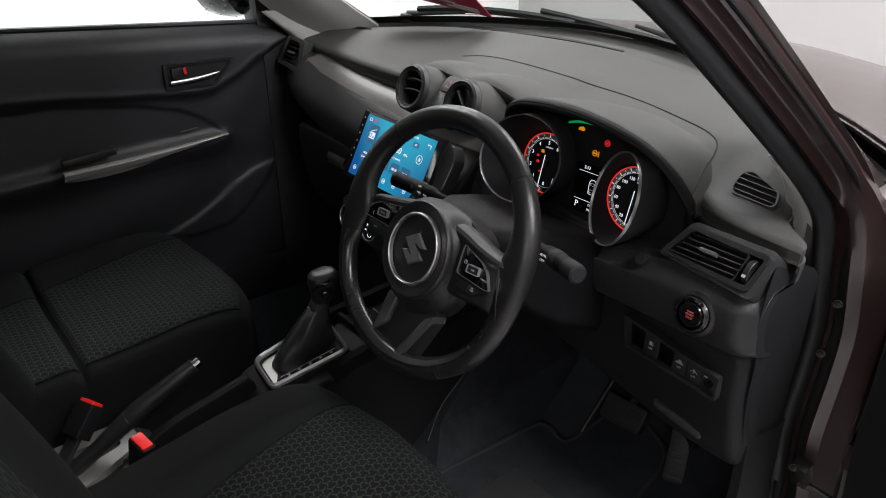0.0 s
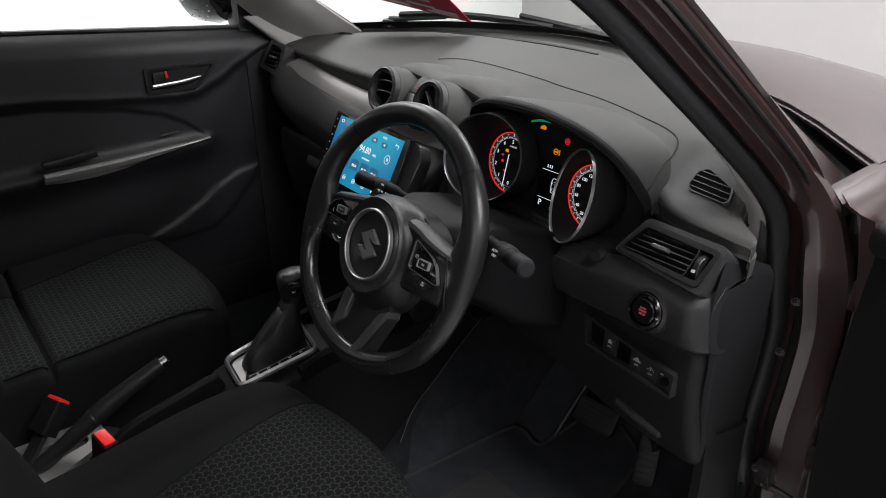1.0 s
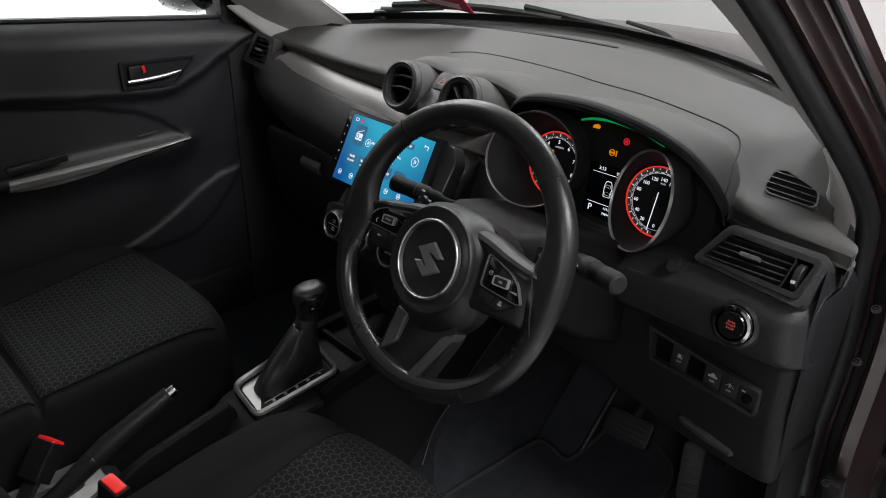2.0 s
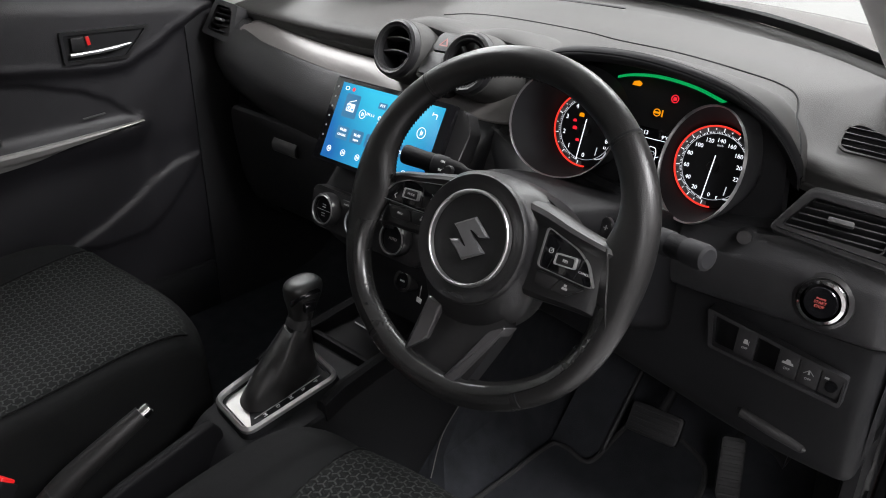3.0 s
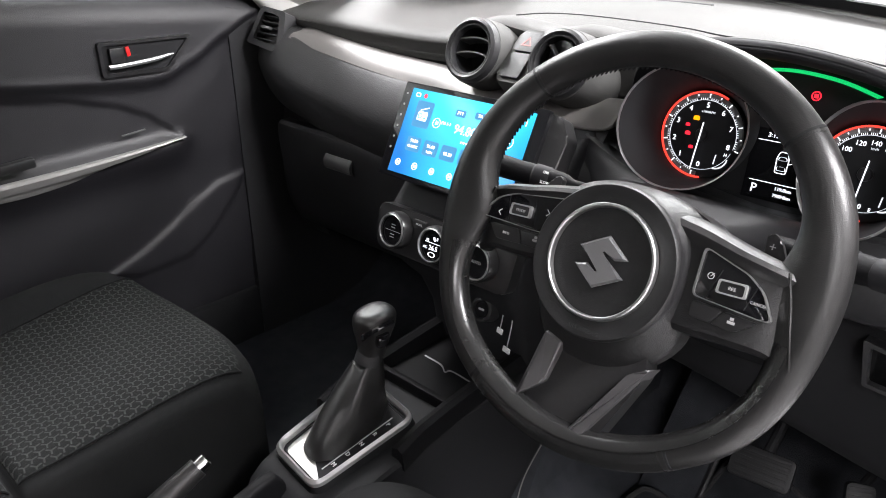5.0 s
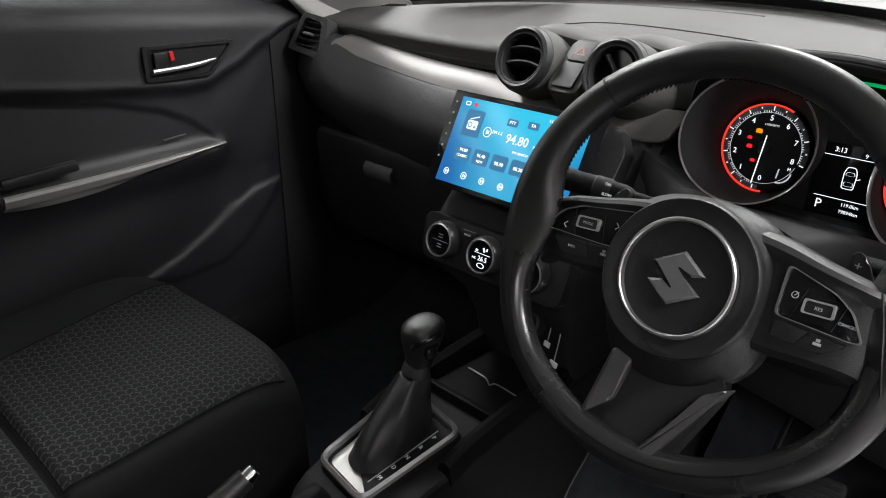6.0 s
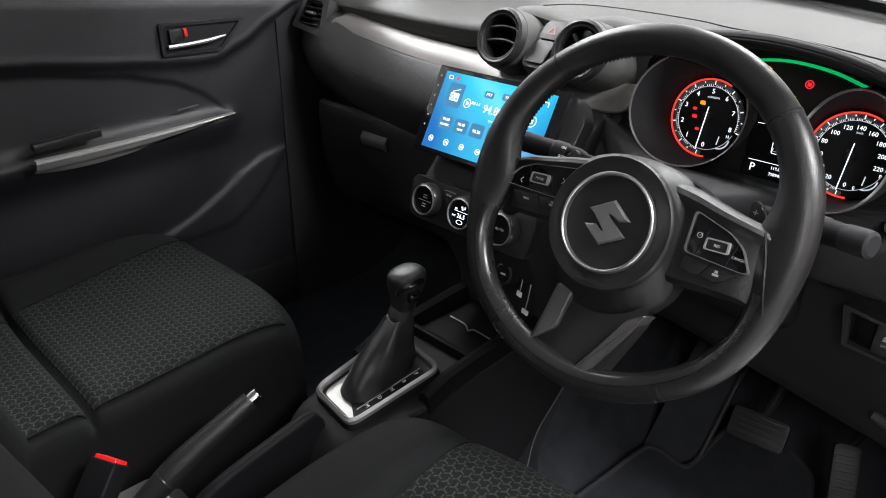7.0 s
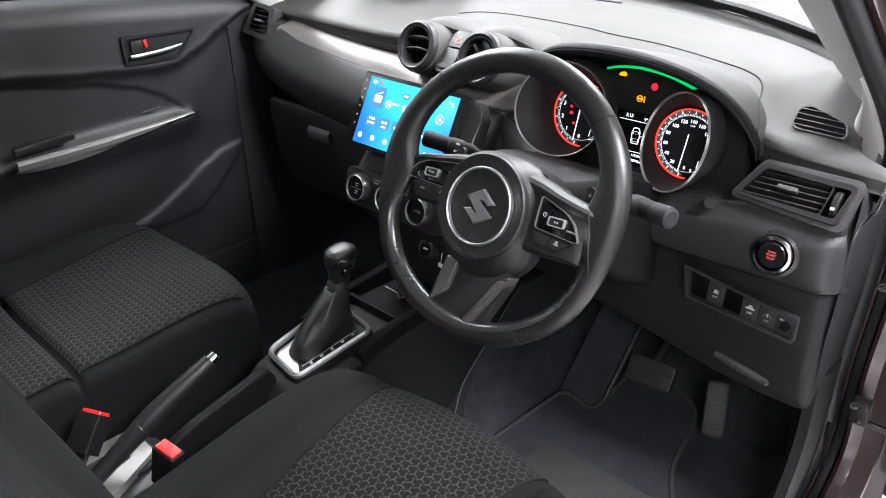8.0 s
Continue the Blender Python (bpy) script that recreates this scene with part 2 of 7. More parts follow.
def slab(front, thick, towards):
    """A skin with a back at a distance, closed round the rim."""
    off = Vector(towards) * thick
    return loft([r + [v + off for v in reversed(r)] for r in front])


def shell(rows, nu, nv, thick, towards):
    """A smooth skin through a grid of control points, with a back skin at a distance, closed round the rim."""
    front = grid(rows, nu, nv)
    off = Vector(towards) * thick
    rings = [r + [v + off for v in reversed(r)] for r in front]
    return loft(rings)


def box(centre, size, bevel=0.0, m=None, seg=2):
    bm = bmesh.new()
    bmesh.ops.create_cube(bm, size=1.0)
    bmesh.ops.scale(bm, vec=size, verts=bm.verts)
    if bevel:
        bmesh.ops.bevel(bm, geom=bm.edges[:], offset=bevel, segments=seg, affect="EDGES", profile=0.6)
    bmesh.ops.transform(bm, matrix=Matrix.Translation(centre) @ (m or Matrix()), verts=bm.verts)
    return bm


def prism(outline, low, high, bevel=0.0, m=None, seg=2):
    """An outline in the plane, drawn out from low to high along its normal."""
    bm = bmesh.new()
    base = [bm.verts.new((x, y, low)) for x, y in outline]
    top = [bm.verts.new((x, y, high)) for x, y in outline]
    n = len(outline)
    bm.faces.new(base[::-1])
    lid = bm.faces.new(top)
    for i in range(n):
        bm.faces.new((base[i], base[(i + 1) % n], top[(i + 1) % n], top[i]))
    if bevel:
        bmesh.ops.bevel(bm, geom=list(lid.edges), offset=bevel, segments=seg, affect="EDGES", profile=0.6)
    return turned(bm, m) if m else bm


def rounded(outline, r, n=5):
    """The outline with its corners cut round."""
    out = []
    k = len(outline)
    for i in range(k):
        a, b, c = (Vector(outline[j % k]) for j in (i - 1, i, i + 1))
        da, dc = (a - b), (c - b)
        q = min(r, da.length * 0.45, dc.length * 0.45)
        p0, p1 = b + da.normalized() * q, b + dc.normalized() * q
        for s in range(n):
            u = s / (n - 1)
            out.append(tuple((1 - u) ** 2 * p0 + 2 * u * (1 - u) * b + u * u * p1))
    return out


def border(outer, inner, low, high, m=None):
    """A frame between two outlines of the same count."""
    rings = [[(*p, low) for p in outer], [(*p, high) for p in outer], [(*p, high) for p in inner], [(*p, low) for p in inner]]
    bm = loft(rings, caps=False, along=True)
    return turned(bm, m) if m else bm


def revolve(profile, n=32, m=None, closed=False):
    """Profile of (radius, height) about the z axis."""
    rings = [[(r * math.cos(2 * math.pi * i / n), r * math.sin(2 * math.pi * i / n), z) for i in range(n)] for r, z in profile]
    bm = loft(rings, caps=not closed, along=closed)
    bmesh.ops.remove_doubles(bm, verts=bm.verts, dist=1e-6)
    return turned(bm, m) if m else bm


def tube(points, radius, n=10, ring=False, flat=1.0):
    """A round rod along points; radius a number or one for each point; flat squeezes it along the second axis."""
    pts = [Vector(p) for p in points]
    k = len(pts)
    radii = radius if isinstance(radius, (list, tuple)) else [radius] * k
    rings, side = [], None
    for i, p in enumerate(pts):
        a = pts[i - 1] if (i or ring) else p
        b = pts[(i + 1) % k] if (i < k - 1 or ring) else p
        d = (b - a).normalized()
        if side is None:
            side = d.orthogonal().normalized()
        side = (side - d * side.dot(d)).normalized()
        up = d.cross(side)
        rings.append([p + radii[i] * (side * math.cos(2 * math.pi * j / n) + up * flat * math.sin(2 * math.pi * j / n)) for j in range(n)])
    return loft(rings, caps=not ring, along=ring)


def facing(origin, right, normal):
    """The frame with x to the right, z along the normal, y the rest."""
    z = Vector(normal).normalized()
    x = Vector(right)
    x = (x - z * x.dot(z)).normalized()
    y = z.cross(x)
    return Matrix.Translation(origin) @ Matrix((x, y, z)).transposed().to_4x4()


def lettering(words, size, m, depth=0.0003, align="CENTER", squeeze=1.0):
    """Built-in letters as a thin mesh, in the plane of m."""
    c = bpy.data.curves.new("scrap", "FONT")
    c.body, c.size, c.extrude, c.align_x, c.align_y = words, size, depth, align, "CENTER"
    c.resolution_u = 2
    ob = bpy.data.objects.new("scrap", c)
    scene.collection.objects.link(ob)
    dg = bpy.context.evaluated_depsgraph_get()
    me = bpy.data.meshes.new_from_object(ob.evaluated_get(dg))
    bm = bmesh.new()
    bm.from_mesh(me)
    bpy.data.objects.remove(ob)
    bpy.data.curves.remove(c)
    bpy.data.meshes.remove(me)
    bmesh.ops.scale(bm, vec=(squeeze, 1, 1), verts=bm.verts)
    return turned(bm, m)


def circle(r, n=32, sx=1.0, sy=1.0):
    return [(r * sx * math.cos(2 * math.pi * i / n), r * sy * math.sin(2 * math.pi * i / n)) for i in range(n)]


def at(m, x, y, z=0.0):
    return m @ Matrix.Translation((x, y, z))
# ---- the bay ----
def bay():
    x0, x1, y0, y1, t = -4.2, 4.2, -4.8, 4.6, 0.12
    floor = part("floor", box(((x0 + x1) / 2, (y0 + y1) / 2, -t / 2), (x1 - x0 + 2 * t, y1 - y0 + 2 * t, t)), FLOORPAINT)
    tagged(floor, "pale grey painted floor of the photo bay", "floor", kind="structure")
    # the south wall is unseen: added, in grey, to keep light from behind weak
    for name, c, s in (("wall_west", (x0 - t / 2, (y0 + y1) / 2, CEILING / 2), (t, y1 - y0, CEILING)), ("wall_east", (x1 + t / 2, (y0 + y1) / 2, CEILING / 2), (t, y1 - y0, CEILING)),
                       ("wall_north", ((x0 + x1) / 2, y1 + t / 2, CEILING / 2), (x1 - x0 + 2 * t, t, CEILING)), ("added_wall_south", ((x0 + x1) / 2, y0 - t / 2, CEILING / 2), (x1 - x0 + 2 * t, t, CEILING))):
        grey = name != "wall_west"
        tagged(part(name, box(c, s), GREYWALL if grey else WALLPAINT), "plain pale grey wall of the photo bay" if grey else "plain white wall of the photo bay", "wall", kind="structure")
    tagged(part("ceiling", box(((x0 + x1) / 2, (y0 + y1) / 2, CEILING + t / 2), (x1 - x0 + 2 * t, y1 - y0 + 2 * t, t)), WALLPAINT), "plain white ceiling of the photo bay", "ceiling", kind="structure")
    for px, py, watts in PANELS:
        lamp_box = thing("ceiling_light", (px, py, CEILING), "square white ceiling light panel in a slim frame", "ceiling light", "ceiling lights of the bay")
        part("frame", border([(-.6, -.6), (.6, -.6), (.6, .6), (-.6, .6)], [(-.56, -.56), (.56, -.56), (.56, .56), (-.56, .56)], -0.035, 0.0, pose(px, py, CEILING)), WHITE, lamp_box)
        part("diffuser", box((px, py, CEILING - 0.012), (1.12, 1.12, 0.02)), LIT_PANEL, lamp_box)


bay()

# ---- car body ----
CAR = thing("car_body", (0.0, 0.0, 0.0), "burgundy metallic hatchback body with its driver's door open", "car")
# door opening seen from the side: (y, z), from the sill at the front, up the pillar, along the roof and down behind
OPENING = [(0.38, 0.35), (0.468, 0.40), (0.462, 0.49), (0.456, 0.59), (0.470, 0.68), (0.474, 0.763), (0.444, 0.86), (0.412, 0.945), (0.365, 1.003), (0.300, 1.062), (0.190, 1.155),
           (0.105, 1.225), (0.020, 1.285), (-0.070, 1.335), (-0.20, 1.385), (-0.40, 1.415), (-0.60, 1.410), (-0.76, 1.36), (-0.82, 1.20), (-0.84, 0.95), (-0.82, 0.70), (-0.76, 0.50),
           (-0.62, 0.37), (-0.30, 0.34), (0.10, 0.335)]


def ring_curve(points, n):
    """Even points round a closed curve, with outward normals, in the y-z plane."""
    k = len(points)
    out = []
    for i in range(n):
        u = i / n * k
        j = int(u)
        u -= j
        a, b, c, d = (Vector(points[(j + s) % k]) for s in (-1, 0, 1, 2))
        out.append(0.5 * (2 * b + (c - a) * u + (2 * a - 5 * b + 4 * c - d) * u * u + (3 * b - a - 3 * c + d) * u ** 3))
    res = []
    for i, p in enumerate(out):
        d = (out[(i + 1) % n] - out[i - 1]).normalized()
        res.append((p, Vector((d.y, -d.x))))
    return res


def lean(z):
    """How far the car's side stands in from the widest line at a height."""
    return 0.0 if z < 0.95 else -0.20 * (z - 0.95) ** 1.1


def frame_sweep(section, upper=None, side=1, n=110):
    """Sweeps a section of (x, outward) round the door opening; the section may change over the belt line."""
    rings = []
    for p, nrm in ring_curve(OPENING, n):
        u = min(1.0, max(0.0, (p.y - 0.86) / 0.14))
        ring = []
        for (x, o), (x2, o2) in zip(section, upper or section):
            x, o = x + (x2 - x) * u, o + (o2 - o) * u
            ring.append((side * (x + lean(p.y + o * nrm.y)), p.x + o * nrm.x, p.y + o * nrm.y))
        rings.append(ring)
    return loft(rings, around=True, caps=False, along=True)


part("door_seal", frame_sweep([(0.701 + 0.013 * math.cos(a), 0.012 + 0.018 * math.sin(a)) for a in [i * math.pi / 8 for i in range(16)]]), RUBBER, CAR, "thick black rubber door seal")
part("seal_cover", frame_sweep([(0.678, -0.015), (0.689, -0.010), (0.694, -0.002), (0.695, 0.008), (0.688, 0.012), (0.675, -0.006)], [(0.690, 0.008), (0.692, 0.009), (0.693, 0.010), (0.694, 0.012), (0.691, 0.013), (0.689, 0.011)]), PLASTIC, CAR, "broad matt black cover beside the seal")
part("door_frame", frame_sweep([(0.700, 0.036), (0.716, 0.040), (0.731, 0.036), (0.735, 0.010), (0.741, 0.006), (0.752, 0.013), (0.757, 0.0145), (0.763, 0.0225), (0.783, 0.042), (0.784, 0.060), (0.70, 0.066)],
                               [(0.700, 0.026), (0.716, 0.018), (0.722, 0.018), (0.727, 0.028), (0.731, 0.031), (0.744, 0.033), (0.747, 0.039), (0.752, 0.041), (0.755, 0.046), (0.750, 0.058), (0.70, 0.076)]), PAINT, CAR, "burgundy painted door opening frame")
part("outer_seal", frame_sweep([(0.723 + 0.009 * math.cos(a), 0.036 + 0.006 * math.sin(a)) for a in [i * math.pi / 4 for i in range(8)]], [(0.749 + 0.004 * math.cos(a), 0.039 + 0.003 * math.sin(a)) for a in [i * math.pi / 4 for i in range(8)]]), RUBBER, CAR, "thin black rubber strip")


def windscreen_base(x):
    return 0.855 - 0.70 * x * x


def windscreen_top(x):
    return 0.10 - 0.22 * x * x


def pane_rows(lift=0.0):
    rows = []
    for i in range(13):
        x = -0.66 + 1.32 * i / 12
        k = 0.86
        a = Vector((x, windscreen_base(x) + 0.01, 1.030 + lift - 0.06 * x * x))
        b = Vector((x * k, windscreen_top(x * k), 1.385 + lift - 0.05 * x * x))
        rows.append([a, a.lerp(b, 0.33) + Vector((0, 0.012, 0.012)), a.lerp(b, 0.67) + Vector((0, 0.012, 0.012)), b])
    return rows


pane = part("windscreen", shell(pane_rows(), 25, 10, 0.004, (0, 0.6, 0.8)), PANE, CAR, "clear raked windscreen")
pane.visible_shadow = False

# roof, pillars' inner trim and the closed rear of the cabin
part("roof", shell([[(x * 0.98, y, 1.44 - 0.10 * x * x - 0.05 * ((y + 0.8) / 0.8) ** 2) for y in (0.09, -0.4, -0.9, -1.4, -1.8)] for x in (-0.60, -0.3, 0, 0.3, 0.60)], 14, 14, 0.02, (0, 0, 1)), PAINT, CAR, "burgundy roof")
part("headliner", shell([[(x * 0.98, y, 1.42 - 0.10 * x * x - 0.05 * ((y + 0.8) / 0.8) ** 2) for y in (0.08, -0.4, -0.9, -1.4, -1.8)] for x in (-0.60, -0.3, 0, 0.3, 0.60)], 14, 14, 0.012, (0, 0, 1)), HEADLINER, CAR, "pale woven headliner")


def glass_edge(z):
    """Place of the windscreen's side edge at a height, on the right."""
    u = (z - 1.004) / 0.36
    return Vector((0.605 - 0.12 * u if u > 0 else 0.605 - 0.18 * u, 0.60 - 0.57 * u, z))


def opening_edge(z, x, o):
    """Place on the pillar beside the door opening at a height."""
    ring = [(p, nrm) for p, nrm in ring_curve(OPENING, 220) if p.x > -0.25 and p.y > 0.6]
    p, nrm = min(ring, key=lambda r: abs(r[0].y - z))
    return Vector((x + lean(z), p.x + o * nrm.x, p.y + o * nrm.y))


def pillar(side, x, o, bulge, heights=(0.93, 0.98, 1.03, 1.10, 1.18, 1.26, 1.34), inward=0.0):
    """A skin between the door opening's edge and the windscreen's edge."""
    rows = []
    for z in heights:
        a, b = opening_edge(z, x, o), glass_edge(z + 0.01)
        b = b + Vector((-inward, -inward, 0)) * min(1.0, max(0.0, (1.16 - z) / 0.12))
        row = [a, a.lerp(b, 0.33) + bulge * 0.8, a.lerp(b, 0.67) + bulge, b]
        rows.append([Vector((side * p.x, p.y, p.z)) for p in row])
    return rows


for side in (1, -1):
    part("pillar_trim", shell(pillar(side, 0.690, 0.014, Vector((-0.018, -0.004, -0.004)), (0.84, 0.89, 0.94, 0.98, 1.03, 1.10, 1.18, 1.26, 1.34), 0.018), 24, 12, 0.008, (side * 0.7, 0.5, 0.4)), PILLAR, CAR, "pale grey pillar trim")
    part("outer_pillar", shell(pillar(side, 0.751, 0.056, Vector((0.010, 0.010, 0.006))), 18, 10, 0.010, (-side * 0.7, -0.3, -0.4)), PAINT, CAR, "burgundy windscreen pillar")
for side in (1, -1):
    rows = []
    for z, w in ((0.855, 0.056), (0.88, 0.056), (0.91, 0.054), (0.94, 0.050), (0.97, 0.042), (1.00, 0.027), (1.03, 0.013), (1.06, 0.005)):
        e = opening_edge(z, 0.697, 0.010)
        rows.append([(side * x, y, z) for x, y in ((e.x, e.y + 0.004), (e.x - 0.008, e.y - 0.010), (e.x - 0.008 - 0.35 * w, e.y - 0.009), (e.x - 0.008 - 0.75 * w, e.y - 0.002), (e.x - 0.008 - w, e.y + 0.02), (e.x - 0.012 - 1.1 * w, e.y + 0.07))])
    part("pillar_foot", shell(rows, 18, 12, 0.006, (side * 0.3, 0.9, 0)), PILLAR, CAR, "pale grey foot of the pillar trim")
frit = [[r[0] + Vector((0, -0.004, -0.004)), r[0].lerp(r[3], 0.022) + Vector((0, -0.003, -0.002)), r[0].lerp(r[3], 0.045) + Vector((0, -0.002, -0.001))] for r in pane_rows()]
part("frit_band", shell(frit, 25, 5, 0.002, (0, 0.3, 0.4)), DEEP, CAR, "black printed band along the foot of the windscreen")
# cowl, bonnet, wings
part("cowl", shell([[(x, windscreen_base(x) + dy, z) for dy, z in ((0.0, 1.018 - 0.06 * x * x), (0.04, 1.0 - 0.05 * x * x), (0.08, 0.985 - 0.05 * x * x), (0.14, 0.97 - 0.05 * x * x))] for x in (-0.70, -0.45, -0.2, 0, 0.2, 0.45, 0.70)], 19, 7, 0.02, (0, 0, -1)), PLASTIC, CAR, "black ribbed cowl grille")
part("bonnet", shell([[(x, 0.95 - 0.62 * x * x + dy * (1 + 0.5 * x * x), z - 0.02 * x * x - 0.10 * dy * x * x) for dy, z in ((0.004, 0.990), (0.0, 0.998), (0.006, 1.003), (0.15, 1.006), (0.45, 0.96), (0.8, 0.85), (0.95, 0.70))] for x in (-0.74, -0.5, -0.2, 0, 0.2, 0.5, 0.74)], 19, 14, 0.01, (0, 0, -1)), PAINT, CAR, "burgundy bonnet")
for side in (1, -1):
    part("wing", shell([[(side * 0.735, y + 0.05, z - 0.008), (side * 0.745, y + 0.04, z), (side * 0.785, y, z - 0.008), (side * 0.802, max(y, 0.50), z - 0.06), (side * 0.81, max(y, 0.54), 0.65), (side * 0.80, max(y, 0.54), 0.40)] for y, z in ((0.445, 0.985), (0.60, 0.990), (0.85, 0.975), (1.1, 0.95), (1.4, 0.90), (1.7, 0.82))], 12, 12, 0.01, (-side, 0, 0)), PAINT, CAR, "burgundy front wing")
    part("rear_side", box((side * 0.735, -1.35, 0.68), (0.10, 1.0, 0.66), 0.02), PAINT, CAR, "burgundy rear quarter")
    part("centre_pillar", box((side * 0.665, -0.90, 1.15), (0.07, 0.12, 0.55), 0.02, pose(0, 0, 0, 0, side * -9)), PILLAR, CAR, "pale grey centre pillar trim")
    part("rear_pillar", box((side * 0.64, -1.62, 1.15), (0.08, 0.36, 0.50), 0.02, pose(0, 0, 0, 0, side * -9)), PILLAR, CAR, "pale grey rear pillar trim")
part("tailgate", box((0, -1.86, 0.70), (1.44, 0.08, 0.70), 0.02), PAINT, CAR, "burgundy tailgate")
part("floor_pan", box((0, -0.55, 0.255), (1.42, 2.6, 0.03)), CARPET, CAR, "black carpeted floor pan")
part("bulkhead", shell([[(x, 0.50, 0.27), (x, 0.62, 0.31), (x, 0.74, 0.45), (x, 0.80, 0.70), (x, 0.80, 0.98)] for x in (-0.72, 0.0, 0.72)], 5, 14, 0.02, (0, 1, 0)), CARPET, CAR, "black carpeted bulkhead")
part("jamb", slab([[Vector((x, 0.520 + 0.35 * (x - 0.76), z)) for z in (0.12, 0.45, 0.60, 0.75, 0.90, 0.955)] for x in (0.755, 0.78, 0.806)], 0.01, (0, 1, 0)), PAINT, CAR, "burgundy hinge pillar")
part("sill", box((0.715, -0.25, 0.30), (0.09, 1.15, 0.11), 0.02), PAINT, CAR, "burgundy sill")
part("sill", box((-0.765, -0.25, 0.30), (0.09, 1.15, 0.11), 0.02), PAINT, CAR, "burgundy sill")
part("scuff_plate", box((-0.712, -0.12, 0.31), (0.030, 1.10, 0.16), 0.008), DEEP, CAR, "black scuff plate inside the closed door")
part("kick_cover", shell([[(0.625, 0.560, 0.440), (0.66, 0.505, 0.452), (0.695, 0.470, 0.462), (0.711, 0.460, 0.463)], [(0.630, 0.56, 0.37), (0.67, 0.505, 0.372), (0.706, 0.478, 0.374), (0.718, 0.472, 0.374)], [(0.64, 0.56, 0.26), (0.68, 0.505, 0.26), (0.712, 0.484, 0.26), (0.726, 0.480, 0.26)]], 8, 10, 0.012, (0, 1, 0)), PLASTIC, CAR, "black plastic cover at the foot of the door opening")
part("kick_panel", shell([[(0.690, 0.34, 0.62), (0.692, 0.42, 0.60), (0.68, 0.55, 0.58), (0.66, 0.72, 0.56)], [(0.694, 0.33, 0.48), (0.692, 0.42, 0.46), (0.68, 0.55, 0.44), (0.66, 0.70, 0.44)],
                          [(0.694, 0.25, 0.33), (0.692, 0.40, 0.31), (0.68, 0.55, 0.30), (0.66, 0.66, 0.30)]], 10, 12, 0.015, (1, 0, 0)), DEEP, CAR, "black plastic kick panel")
# ---- dashboard ----
from mathutils.bvhtree import BVHTree

BOARD = thing("dashboard", (0.0, 0.55, 0.60), "black grained dashboard with silver trim strip and round vents", "dashboard")


def trench(x):
    """Width of the hollow along the foot of the windscreen."""
    return max(0.030, 0.100 - 0.36 * x * x)


def pad_row(x, lip_y, lip_z, crown=0.0):
    wy = windscreen_base(x) - 0.005
    wz = 1.028 - 0.06 * x * x
    w = trench(x)
    fy, fz = wy - w, 0.5 * (wz + lip_z) + 0.012 + crown
    mid = 0.5 * (fy + lip_y)
    return [(x, wy, wz), (x, wy - 0.010, wz - 0.001), (x, wy - 0.017, wz - 0.007), (x, fy + 0.010, wz - 0.0115), (x, fy + 0.002, wz - 0.0110), (x, fy - 0.004, wz - 0.0070), (x, fy - 0.03, wz - 0.0060), (x, mid, fz - 0.006), (x, lip_y + 0.05, lip_z + 0.007 + crown * 0.5),
            (x, lip_y + 0.012, lip_z), (x, lip_y, lip_z - 0.010), (x, lip_y + 0.003, lip_z - 0.022)]


PAD = [(-0.69, 0.400, 0.985), (-0.60, 0.385, 0.988), (-0.45, 0.372, 0.990), (-0.30, 0.368, 0.990), (-0.18, 0.366, 0.992), (-0.05, 0.370, 1.0), (0.05, 0.38, 1.0), (0.14, 0.40, 0.998),
       (0.20, 0.425, 0.992), (0.30, 0.43, 0.990), (0.40, 0.43, 0.985), (0.47, 0.42, 0.975), (0.515, 0.40, 0.960), (0.545, 0.37, 0.948, -0.002), (0.60, 0.345, 0.946, 0.004), (0.645, 0.337, 0.945, 0.003), (0.664, 0.340, 0.942, 0.000)]


def pad_end(y):
    """How far out the end of the pad reaches: a broad front corner, stepping in beside the pillar's foot."""
    stops = ((0.30, 0.715), (0.350, 0.714), (0.363, 0.707), (0.372, 0.690), (0.379, 0.673), (0.395, 0.663), (0.90, 0.657))
    for (a, xa), (b, xb) in zip(stops, stops[1:]):
        if y <= b:
            return xa + (xb - xa) * max(0.0, y - a) / (b - a)
    return stops[-1][1]


pad_rows = []
for p in PAD:
    s = min(1.0, max(0.0, (p[0] - 0.56) / 0.104))
    pad_rows.append([(x + (pad_end(y) - 0.664) * s, y, z + 0.009 * s * (i == 11)) for i, (x, y, z) in enumerate(pad_row(*p))])
pad_rows.append([(x + 0.002, y + 0.003, z - 0.007) for x, y, z in pad_rows[-1]])
pad_rows.append([(x - 0.002, y + 0.007, z - 0.032) for x, y, z in pad_rows[-2]])
PAD_MESH = shell(pad_rows, 78, 67, 0.02, (0, 0.25, -1))
part("top_pad", PAD_MESH.copy(), DASH, BOARD, "soft dark grey dash top")

# binnacle hood over the dials
LIP = [(0.172, 0.335, 0.955), (0.190, 0.315, 1.000), (0.224, 0.305, 1.026), (0.281, 0.302, 1.038), (0.360, 0.302, 1.040), (0.440, 0.304, 1.029), (0.495, 0.308, 1.010), (0.530, 0.316, 0.982), (0.552, 0.330, 0.945), (0.556, 0.335, 0.925)]
BASE = [(0.15, 0.428, 0.945), (0.16, 0.458, 0.972), (0.2, 0.498, 0.986), (0.28, 0.533, 0.990), (0.36, 0.538, 0.988), (0.43, 0.533, 0.978), (0.475, 0.518, 0.968), (0.515, 0.473, 0.952), (0.545, 0.413, 0.936), (0.552, 0.388, 0.916)]
hood_rows = []
